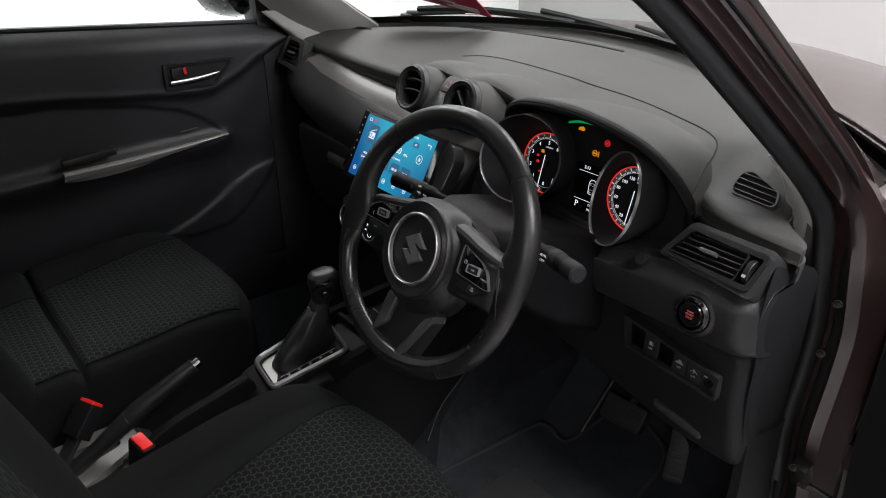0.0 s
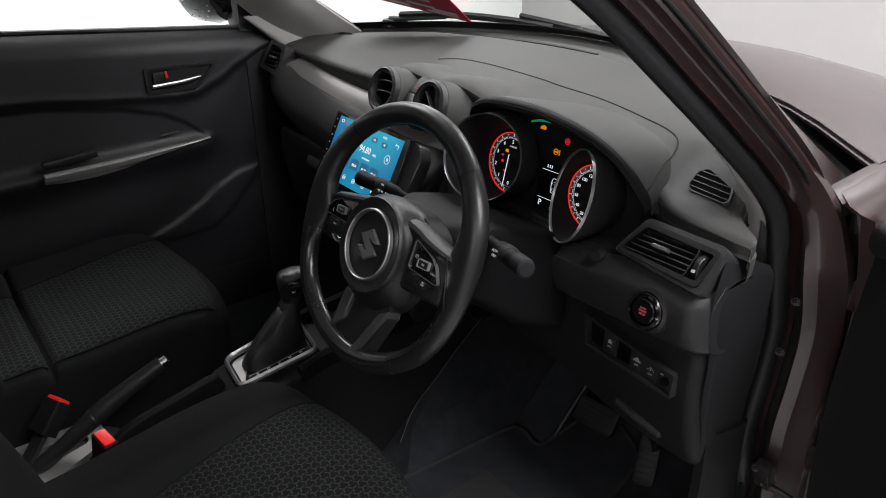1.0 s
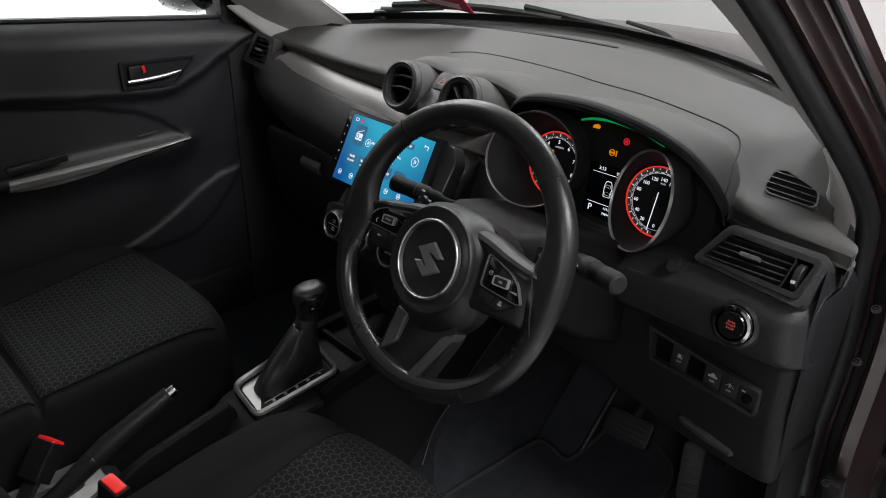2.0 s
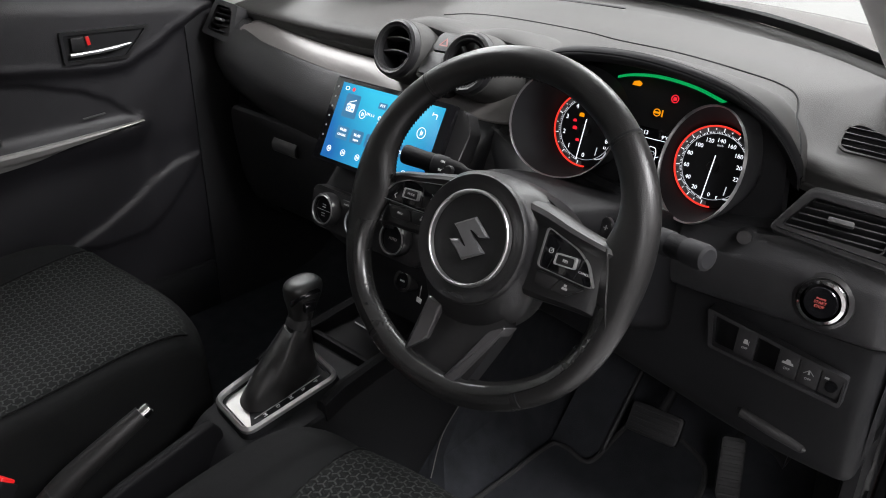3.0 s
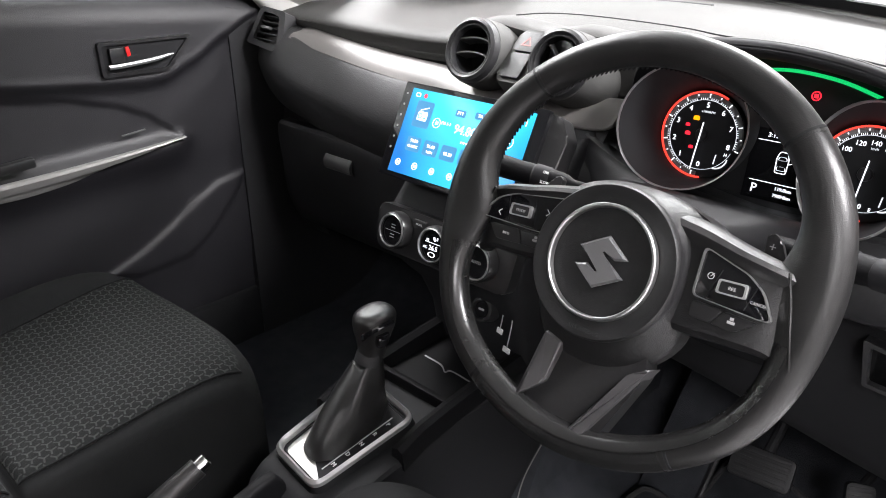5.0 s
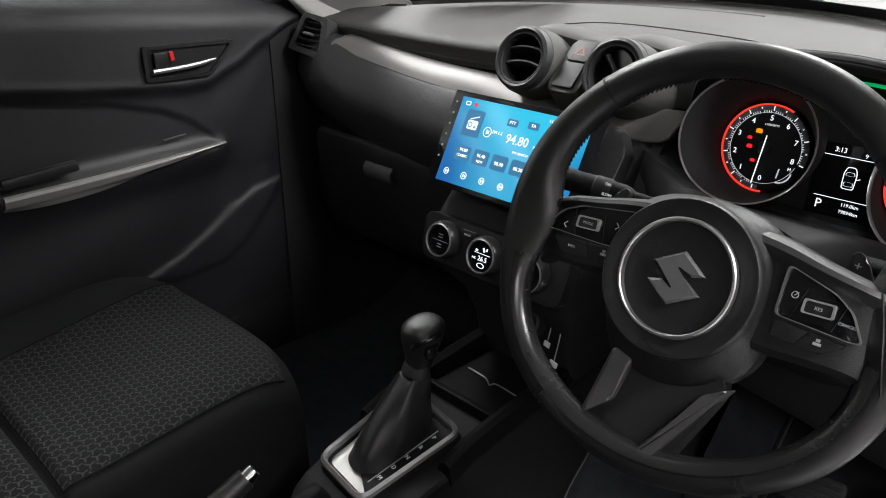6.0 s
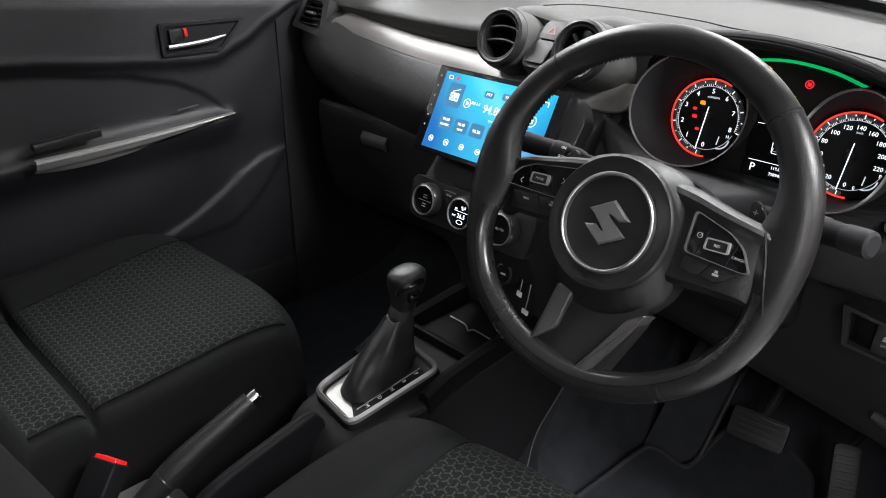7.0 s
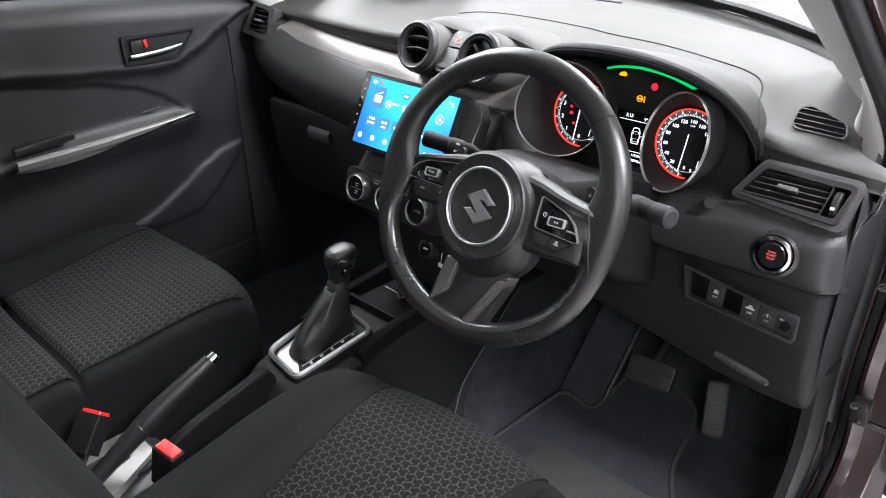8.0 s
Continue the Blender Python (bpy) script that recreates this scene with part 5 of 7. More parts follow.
SHIELD = [(0.066, 0.030), (0.056, 0.055), (0.020, 0.0675), (-0.030, 0.0675), (-0.066, 0.055), (-0.078, 0.030), (-0.080, -0.015), (-0.074, -0.050), (-0.058, -0.086), (-0.030, -0.102), (0.006, -0.103), (0.042, -0.088), (0.066, -0.056), (0.0675, -0.015)]
outline = closed_curve(SHIELD, 72)
cx, cy = -0.005, -0.005
rings = []
for r, z in ((0.0, 0.0042), (0.030, 0.0040), (0.0470, 0.0030), (0.0520, 0.0052), (0.0560, 0.0056), (0.0605, 0.0068), (0.0645, 0.0084), (0.0672, 0.0086), (0.0686, 0.0066), (0.0691, 0.0034), (0.0692, 0.0010)):
    rings.append([(cx + r * math.cos(math.atan2(p.y - cy, p.x - cx)), cy + r * math.sin(math.atan2(p.y - cy, p.x - cx)), z) for p in outline])
for k, z in ((0.04, 0.0), (0.14, -0.0030), (0.34, -0.0080), (0.60, -0.0140), (0.84, -0.0200), (0.97, -0.0260), (0.97, -0.0340), (0.90, -0.0360), (0.90, -0.0550)):
    ring = []
    for p in outline:
        d = Vector((p.x - cx, p.y - cy))
        q = d.normalized() * 0.0690
        q = q.lerp(d if d.length > 0.0695 else d.normalized() * 0.0695, k)
        ring.append((cx + q.x, cy + q.y, z))
    rings.append(ring)
hub = loft(rings)
bmesh.ops.remove_doubles(hub, verts=hub.verts, dist=1e-6)
part("hub", turned(hub, WHEEL), HUBSKIN, STEER, "round black airbag cover")
part("emblem_ring", turned(revolve([(0.0474, 0.0030), (0.0478, 0.0088), (0.0487, 0.0100), (0.0502, 0.0098), (0.0512, 0.0086), (0.0516, 0.003)], 72, closed=True), HUB), SATINCHROME, STEER, "thin chrome ring")
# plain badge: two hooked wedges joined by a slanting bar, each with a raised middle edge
half = [(-0.0240, 0.0090), (0.0012, 0.0238), (0.0240, 0.0075), (0.0120, 0.0042), (0.0015, 0.0118), (-0.0035, 0.0085)]
badge = half + [(-x, -y) for x, y in half]
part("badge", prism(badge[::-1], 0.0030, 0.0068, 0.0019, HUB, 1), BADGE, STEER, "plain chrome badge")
part("airbag_print", lettering("SRS AIRBAG", 0.0058, at(HUB, 0.004, -0.0605, 0.0064) @ pose(0, 0, 0, -22)), PLASTIC, STEER, "embossed lettering")


def spoke_body(s):
    """A side spoke from the hub to the rim: a rounded body with a full upper edge."""
    top = [(0.045, 0.054), (0.070, 0.050), (0.100, 0.0425), (0.128, 0.037), (0.148, 0.034), (0.158, 0.034)]
    low = [(0.045, -0.040), (0.072, -0.041), (0.104, -0.0385), (0.134, -0.0375), (0.146, -0.041), (0.154, -0.046)]
    if s < 0:
        top = [(-0.050, 0.054), (-0.075, 0.050), (-0.104, 0.0435), (-0.130, 0.039), (-0.150, 0.034), (-0.163, 0.033)]
        low = [(-0.050, -0.024), (-0.075, -0.024), (-0.105, -0.0265), (-0.134, -0.0275), (-0.150, -0.031), (-0.161, -0.036)]
    depth = (-0.012, -0.011, -0.0102, -0.0128, -0.0200, -0.0300)
    rings = []
    for (xt, yt), (xl, yl), z in zip(top, low, depth):
        ring = []
        for u, dz in ((0.0, -0.030), (-0.02, -0.020), (0.0, -0.009), (0.045, -0.0015), (0.10, 0.0010), (0.155, -0.0005), (0.20, -0.0040), (0.23, -0.0048), (0.50, -0.0050), (0.80, -0.0050), (0.93, -0.0058), (0.99, -0.0100), (1.01, -0.018), (1.0, -0.030)):
            ring.append(Vector((xt + (xl - xt) * u, yt + (yl - yt) * u, z + 0.0065 + dz)))
        rings.append(ring)
    cols = [spline([r[j] for r in rings], 22) for j in range(len(rings[0]))]
    return turned(loft([[c[i] for c in cols] for i in range(22)]), WHEEL)


# deep boss behind the hub, between the spokes and the shroud
arch = rounded([(-0.088, 0.040), (-0.056, 0.058), (-0.020, 0.064), (0.030, 0.064), (0.060, 0.056), (0.092, 0.036), (0.088, -0.040), (-0.085, -0.040)], 0.02, 5)
part("spoke_cover", prism(arch[::-1], -0.060, -0.026, 0.010, WHEEL, 3), SMOOTH, STEER, "smooth black hub surround")
for s in (-1, 1):
    part("spoke", spoke_body(s), HUBSKIN, STEER, "smooth black spoke")
    lines = [(0.1400, 0.0320, -0.0035), (0.1475, 0.008, -0.0070), (0.1545, -0.018, -0.0080), (0.1600, -0.040, -0.0130)] if s > 0 else [(-0.1440, 0.0310, -0.0045), (-0.1500, 0.008, -0.0080), (-0.1550, -0.014, -0.0095), (-0.1590, -0.032, -0.0140)]
    part("spoke_joint", turned(tube(spline(lines, 16), 0.0011, 8), WHEEL), LEATHER, STEER, "fine joint between spoke and rim")
    if s < 0:
        po = [(-0.1535, 0.0015), (-0.136, 0.0225), (-0.118, 0.0305), (-0.062, 0.0385), (-0.062, 0.003), (-0.088, 0.0015)]
    else:
        po = [(0.0735, 0.0330), (0.112, 0.0215), (0.1265, 0.0115), (0.1385, -0.0085), (0.130, -0.0095), (0.0745, -0.0070)]
    ring = rounded(po, 0.005, 4)
    pod = part("switch_pod", prism(ring[::-1], -0.012, -0.0060, 0.0008, WHEEL), PIANO, STEER, "gloss black switch pod")
    c = sum((Vector(p) for p in po), Vector((0, 0))) / len(po)
    part("silver_edge", border([tuple(c + (Vector(p) - c) * 1.025) for p in ring], [tuple(c + (Vector(p) - c) * 0.972) for p in ring], -0.010, -0.0045, WHEEL), BEZEL, pod, "satin silver edge")
    rx, ry = (-0.106, 0.0155) if s < 0 else (0.104, 0.0065)
    fr = rounded([(rx - 0.0117, ry - 0.0058), (rx + 0.0117, ry - 0.0044), (rx + 0.0109, ry + 0.0072), (rx - 0.0117, ry + 0.0058)], 0.002, 3)
    inn = [(rx + (x - rx) * 0.86, ry + (y - ry) * 0.78) for x, y in fr]
    part("rocker", border(fr, inn, -0.008, -0.0015, WHEEL), SILVER, pod, "silver rocker frame")
    part("rocker_key", prism(inn, -0.008, -0.0024, 0.0006, WHEEL), SMOOTH, pod)
    part("lettering", lettering("MODE" if s < 0 else "RES", 0.0038, at(WHEEL, rx, ry + 0.0004, -0.0022)), GREYPRINT, pod)
    for dx in (-0.0155, 0.0155):
        part("key_joint", turned(box((rx + dx, ry, -0.0059), (0.0008, 0.026, 0.0006), 0, pose(0, 0, 0, 0, 0, 14 if s < 0 else -14)), WHEEL), DEEP, pod)
    if s < 0:
        part("mark", merge(*[tube([at(WHEEL, x0 + q * 0.0016, y0 + 0.0030, -0.0058).translation, at(WHEEL, x0 - q * 0.0016, y0, -0.0058).translation, at(WHEEL, x0 + q * 0.0016, y0 - 0.0030, -0.0058).translation], 0.0004, 5) for x0, y0, q in ((-0.131, 0.009, 1), (-0.078, 0.021, -1))]), WHITE, pod, "white arrow marks")
    else:
        part("lettering", lettering("CANCEL", 0.0034, at(WHEEL, 0.1255, 0.0015, -0.0056)), GREYPRINT, pod)
        part("mark", merge(border(circle(0.0028, 16), circle(0.0022, 16), -0.0062, -0.0056, at(WHEEL, 0.084, 0.012)), turned(box((0.085, 0.013, -0.0057), (0.0006, 0.004, 0.0005), 0, pose(0, 0, 0, 0, 0, -40)), WHEEL)), GREYPRINT, pod)
    lo = [(-0.140, -0.0035), (-0.068, 0.0005), (-0.066, -0.0135), (-0.128, -0.0165)] if s < 0 else [(0.0755, -0.0105), (0.130, -0.0125), (0.113, -0.0255), (0.0755, -0.0240)]
    for h in (0, 1):
        a, b, cc, e = (Vector(p) for p in lo)
        u0, u1 = (0.0, 0.49) if h == 0 else (0.51, 1.0)
        q = [a.lerp(b, u0), a.lerp(b, u1), e.lerp(cc, u1), e.lerp(cc, u0)]
        key = part("key", prism(rounded([tuple(v) for v in q], 0.003, 3)[::-1], -0.012, -0.0065, 0.0008, WHEEL), SMOOTH, STEER, "small black key")
        m = sum(q, Vector((0, 0))) / 4
        if s < 0 and h == 0:
            part("lettering", lettering("INFO", 0.0034, at(WHEEL, m.x, m.y, -0.0062)), GREYPRINT, key)
        elif s < 0 or h == 1:
            part("mark", turned(merge(box((m.x, m.y, -0.0062), (0.006, 0.0022, 0.0005)), box((m.x, m.y + 0.003, -0.0062), (0.003, 0.0024, 0.0005))), WHEEL), GREYPRINT, key)
# lower spoke: a dark hollow between two satin legs
part("lower_spoke", prism(rounded([(-0.046, -0.070), (-0.062, -0.158), (-0.036, -0.178), (0.010, -0.176), (0.026, -0.162), (0.056, -0.084), (0.04, -0.05)], 0.012, 6), -0.040, -0.018, 0.004, WHEEL, 3), SMOOTH, STEER, "smooth black lower spoke")
for ridge, outer, low_end in (((-0.026, -0.086), (-0.047, -0.082), ((-0.058, -0.152), (-0.033, -0.128))), ((0.042, -0.090), (0.060, -0.078), ((0.014, -0.164), (0.000, -0.163)))):
    quad = [ridge, outer, low_end[0], low_end[1]]
    quad = quad if ridge[0] > 0 else quad[::-1]
    part("satin_leg", prism(rounded(quad, 0.004, 4)[::-1], -0.034, -0.0100, 0.0032, WHEEL, 3), LEGTRIM, STEER, "satin grey leg")
# shift paddles
for s in (-1, 1):
    o = [(0.101, 0.056), (0.107, 0.060), (0.114, 0.054), (0.124, 0.036), (0.135, 0.020), (0.129, 0.016), (0.112, 0.024), (0.104, 0.036)]
    o = [(s * x, y) for x, y in o]
    paddle = part("shift_paddle", prism(rounded(o if s < 0 else o[::-1], 0.003, 3), -0.060, -0.053, 0.0016, WHEEL), SMOOTH, STEER, "black shift paddle")
    part("mark", turned(merge(box((s * 0.1085, 0.048, -0.0527), (0.005, 0.0009, 0.0005)), *([box((s * 0.1085, 0.048, -0.0527), (0.0009, 0.005, 0.0005))] if s > 0 else [])), WHEEL), GREYPRINT, paddle)

COLUMN = thing("steering_column", (0.342, 0.25, 0.82), "black plastic steering column shroud with two stalks", "steering column")
# near-black colour stands in for the shade on the shroud
part("shroud", loft([[(0.342 + sx, y, z + sz) for sx, sz in rounded([(-w, -h), (w, -h), (w, h), (-w, h)], 0.03, 6)] for y, z, w, h in ((0.060, 0.882, 0.058, 0.045), (0.10, 0.868, 0.080, 0.056), (0.14, 0.853, 0.098, 0.068), (0.20, 0.820, 0.110, 0.082), (0.29, 0.78, 0.112, 0.088))]), SHADE_BLACK, COLUMN, "black column shroud")


def stalk(root, tip, label, cap):
    a, b = Vector(root), Vector(tip)
    d = (b - a).normalized()
    s = part("stalk", tube([a, a.lerp(b, 0.30), a.lerp(b, 0.36), a.lerp(b, 0.40), a.lerp(b, 0.72), a.lerp(b, 0.76), b - d * 0.005, b - d * 0.001, b], [0.0075, 0.0080, 0.0112, 0.0122, 0.0128, 0.0122, 0.0130, 0.0122, 0.0095], 26), SHADE_BLACK, COLUMN, label)
    part("collar", tube([a.lerp(b, 0.50), a.lerp(b, 0.515), a.lerp(b, 0.64), a.lerp(b, 0.655)], [0.0126, 0.0138, 0.0139, 0.0127], 26), DEEP, s, "turning collar")
    if cap:
        part("end_cap", tube([a.lerp(b, 0.80), a.lerp(b, 0.805), b - d * 0.004, b + d * 0.0005, b + d * 0.0025], [0.0124, 0.0133, 0.0136, 0.0126, 0.0095], 26), DEEP, s, "dark grey end cap")
    f = facing(a.lerp(b, 0.47) + Vector((0, -0.0125, 0.006)), d if d.x > 0 else -d, (0, -0.9, 0.42))
    return s, f


s, f = stalk((0.430, 0.150, 0.898), (0.553, 0.106, 0.914), "light stalk with grey end cap", True)
for x, w, y in ((-0.003, "AUTO", -0.002), (-0.003, "OFF", -0.0085)):
    part("lettering", lettering(w, 0.0050, at(f, x, y, 0.001)), WHITE, s)
part("mark", merge(border(circle(0.0022, 14), circle(0.0014, 14), 0, 0.0004, at(f, 0.014, 0.001, 0.003)), *[turned(box((0.014 + 0.0035 * math.cos(k * 1.047), 0.001 + 0.0035 * math.sin(k * 1.047), 0.003), (0.0008, 0.0008, 0.0004)), f) for k in range(6)]), WHITE, s, "white lamp sign")
s, f = stalk((0.255, 0.155, 0.895), (0.132, 0.122, 0.912), "wiper stalk with white print", False)
for x, w, y in ((-0.030, "REAR", -0.002), (-0.014, "INT", -0.004), (0.0, "SLOW", -0.005), (-0.002, "ON", 0.006), (0.016, "PULL", -0.004)):
    part("lettering", lettering(w, 0.0044, at(f, x, y, 0.0026)), WHITE, s)
# ---- console ----
CONSOLE = thing("centre_console", (0.0, 0.0, 0.27), "black plastic centre console between the seats", "console")
part("body", loft([[(x, y, z) for x, z in rounded([(-w, 0.27), (w, 0.27), (w - 0.005, h), (-w + 0.005, h)], 0.012, 4)] for y, w, h in ((0.40, 0.10, 0.560), (0.24, 0.10, 0.548), (0.10, 0.097, 0.545), (-0.02, 0.090, 0.530), (-0.105, 0.082, 0.512), (-0.125, 0.080, 0.50), (-0.16, 0.078, 0.44), (-0.30, 0.078, 0.425), (-0.70, 0.078, 0.42))]), DEEP, CONSOLE, "black plastic console body")
# raised rails beside the tray, the tray's front edge and its fine bright line
for s in (-1, 1):
    # rails and tray take the darkened black in place of deep shade
    part("rail", loft([[(s * (0.074 + a), y, z + b) for a, b in ((-0.010, -0.02), (0.016, -0.02), (0.012, 0.006), (0.004, 0.010), (-0.006, 0.006))] for y, z in ((0.30, 0.572), (0.20, 0.567), (0.10, 0.560), (0.04, 0.553), (0.0, 0.540))]), SHADE_BLACK, CONSOLE, "black tray rail")
part("tray_divider", box((0.0, 0.105, 0.552), (0.13, 0.010, 0.020), 0.003), SHADE_BLACK, CONSOLE)
part("tray_mat", box((0.0, 0.19, 0.5485), (0.125, 0.15, 0.004), 0.001), SHADE_BLACK, CONSOLE, "matt black tray bottom, colour darkened for shade")
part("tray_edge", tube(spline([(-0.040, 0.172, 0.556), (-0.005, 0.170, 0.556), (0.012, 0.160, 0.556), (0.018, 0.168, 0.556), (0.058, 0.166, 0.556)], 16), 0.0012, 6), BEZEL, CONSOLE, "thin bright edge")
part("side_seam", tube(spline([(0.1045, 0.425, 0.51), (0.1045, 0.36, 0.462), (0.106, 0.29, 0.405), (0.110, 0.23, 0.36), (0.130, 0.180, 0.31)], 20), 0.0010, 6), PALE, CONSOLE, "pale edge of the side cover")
# the seat's shade on this wall is put into its colour
part("lever_wall", loft([[(x, y, z) for x, z in rounded([(-0.032, 0.40), (-0.005, 0.40), (-0.009, h), (-0.028, h)], 0.009, 6)] for y, h in ((-0.335, 0.478), (-0.30, 0.500), (-0.265, 0.512), (-0.20, 0.525), (-0.14, 0.537), (-0.125, 0.536), (-0.114, 0.520))]), SHADE_BLACK, CONSOLE, "black wall beside the handbrake slot, colour darkened for shade")
part("rear_plate", border(rounded([(-0.137, -0.66), (-0.004, -0.66), (-0.004, -0.43), (-0.060, -0.320), (-0.137, -0.320)], 0.012, 6), rounded([(-0.106, -0.62), (-0.046, -0.62), (-0.046, -0.445), (-0.072, -0.350), (-0.106, -0.350)], 0.010, 6), 0.448, 0.462), PALE, CONSOLE, "satin silver plate round the handbrake slot")
part("slot_boot", loft([[(-0.061 + sx * k, -0.48 + sy * k, z) for sx, sy in rounded([(-0.034, -0.15), (0.022, -0.15), (0.022, 0.15), (-0.034, 0.15)], 0.02, 5)] for k, z in ((1.0, 0.435), (1.0, 0.452), (0.7, 0.458))]), DEEP, CONSOLE, "dark slot boot")
part("rear_body", loft([[(x - 0.056, y, z) for x, z in rounded([(-0.078, 0.27), (0.078, 0.27), (0.072, h), (-0.072, h)], 0.012, 4)] for y, h in ((-0.29, 0.430), (-0.31, 0.446), (-0.70, 0.446))]), PLASTIC, CONSOLE, "black rear console")
part("tunnel", loft([[(x, y + 1.19 * (z - 0.297), z) for x, z in ((-0.20, 0.268), (-0.125, 0.33), (-0.106, 0.40), (-0.103, 0.50), (0.103, 0.50), (0.106, 0.40), (0.125, 0.33), (0.20, 0.268))] for y in (0.178, 0.35, 0.55, 0.72)]), CARPET, CONSOLE, "black carpeted tunnel")

# ---- gear selector ----
GEAR = thing("gear_selector", (0.0, -0.01, 0.53), "automatic gear selector with black leather boot and silver surround", "gear selector")
gp = facing((-0.006, -0.014, 0.5415), (1, 0.02, 0.0), (0, -0.21, 0.978))
quad_out = rounded([(-0.062, -0.078), (0.040, -0.092), (0.067, 0.068), (-0.058, 0.090)], 0.020, 7)
quad_mid = rounded([(-0.0585, -0.0745), (0.0377, -0.0880), (0.0637, 0.0653), (-0.0547, 0.0862)], 0.018, 7)
quad_in = rounded([(-0.0555, -0.0715), (0.0355, -0.0845), (0.0608, 0.0625), (-0.0517, 0.0830)], 0.016, 7)
part("surround", loft([[gp @ Vector((*p, z)) for p in o] for o, z in ((quad_out, -0.020), (quad_out, 0.006), (quad_mid, 0.0105), (quad_in, 0.006), (quad_in, -0.006))], caps=False), SILVER, GEAR, "satin silver surround")
part("skirt", loft([[gp @ Vector((p[0] * k, p[1] * k, z)) for p in quad_out] for k, z in ((1.03, -0.05), (1.03, -0.012), (1.01, 0.0), (0.98, 0.0))], caps=False), DEEP, GEAR, "black collar round the surround")
part("inlay", prism(quad_in, -0.010, -0.004, 0, gp), INLAY, GEAR, "pale satin inlay round the boot")
part("inner_wall", border([(p[0] * 1.01, p[1] * 1.01) for p in quad_in], [(p[0] * 0.93, p[1] * 0.95) for p in quad_in], -0.006, -0.0015, gp), DEEP, GEAR, "black inner lip")
plate = part("indicator_plate", prism(rounded([(-0.002, -0.056), (0.012, -0.064), (0.031, -0.077), (0.056, 0.058), (-0.030, 0.074), (-0.024, 0.040), (-0.010, -0.020)], 0.003, 3), -0.008, -0.001, 0, gp), DEEP, GEAR, "black indicator plate")
for word, y in (("P", 0.040), ("R", 0.018), ("N", -0.004), ("D", -0.026), ("M", -0.048)):
    part("letter", lettering(word, 0.0085, at(gp, 0.034 + 0.14 * y, y, -0.0006) @ pose(0, 0, 0, 0, 0, -8)), WHITE, plate)
part("indicator_bar", turned(box((0.028, -0.005, -0.0006), (0.0014, 0.115, 0.0008), 0, pose(0, 0, 0, 0, 0, -8)), gp), GREYPRINT, plate)
boot_rings = []
for k, (x, y, z, w, l) in enumerate(((-0.012, -0.006, 0.531, 0.035, 0.067), (-0.012, -0.003, 0.550, 0.0325, 0.060), (-0.0105, 0.004, 0.575, 0.0285, 0.046), (-0.008, 0.014, 0.600, 0.0245, 0.0335), (-0.006, 0.024, 0.622, 0.0200, 0.0240), (-0.005, 0.029, 0.632, 0.0175, 0.0195))):
    ring = []
    for i in range(36):
        a = 2 * math.pi * i / 36
        fold = 1 + 0.055 * math.sin(4 * a + k * 1.3) * (1 if 0 < k < 5 else 0.2)
        e = 0.72
        c, s_ = math.cos(a), math.sin(a)
        ring.append((x + w * fold * math.copysign(abs(c) ** e, c), y + l * fold * math.copysign(abs(s_) ** e, s_), z + 0.002 * math.sin(5 * a + k)))
    boot_rings.append([Vector(p) for p in ring])
boot = part("boot", loft([[Vector(q) for q in r] for r in [list(c) for c in zip(*[spline([b[j] for b in boot_rings], 22) for j in range(36)])]]), SHIFTSKIN, GEAR, "creased black leather boot")
seam = spline([b[20] for b in boot_rings], 40)
part("stitching", merge(*[tube([seam[i] + Vector((-0.0012, 0, 0)), seam[i] + Vector((0.0012, -0.0006, 0.001))], 0.0006, 5) for i in range(2, 38, 1)]), SMOOTH, boot, "black stitching")
part("collar", tube([(-0.005, 0.028, 0.630), (-0.004, 0.032, 0.640), (-0.0035, 0.034, 0.646)], [0.0180, 0.0182, 0.0165], 24), PLASTIC, GEAR)
knob_rings = []
for z, y, w, l in ((0.642, 0.034, 0.0155, 0.0175), (0.655, 0.037, 0.0170, 0.0195), (0.668, 0.040, 0.0200, 0.0240), (0.680, 0.042, 0.0225, 0.0285), (0.692, 0.043, 0.0235, 0.0300), (0.700, 0.0435, 0.0222, 0.0280), (0.7055, 0.044, 0.0165, 0.0205), (0.7075, 0.044, 0.0060, 0.0080)):
    knob_rings.append([Vector((-0.003 + w * math.copysign(abs(math.cos(a)) ** 0.85, math.cos(a)), y + l * math.copysign(abs(math.sin(a)) ** 0.85, math.sin(a)), z)) for a in [2 * math.pi * i / 32 for i in range(32)]])
k = part("knob", loft([list(c) for c in zip(*[spline([b[j] for b in knob_rings], 26) for j in range(32)])]), SHIFTSKIN, GEAR, "black leather knob")
part("knob_band", loft([[Vector((-0.003 + 0.0012, 0.0415, 0)) + Vector((math.cos(a) * w, math.sin(a) * l, z + 0.020 * math.cos(a))) for a in [radians(-75 + 150 * i / 20) for i in range(21)]] for z, w, l in ((0.6665, 0.0215, 0.0275), (0.670, 0.0240, 0.0300), (0.6745, 0.0240, 0.0300), (0.677, 0.0228, 0.0295))], around=False), PIANO, k, "gloss black band")
part("release_button", box((0.019, 0.036, 0.672), (0.010, 0.020, 0.018), 0.004), PIANO, k, "gloss black release button")

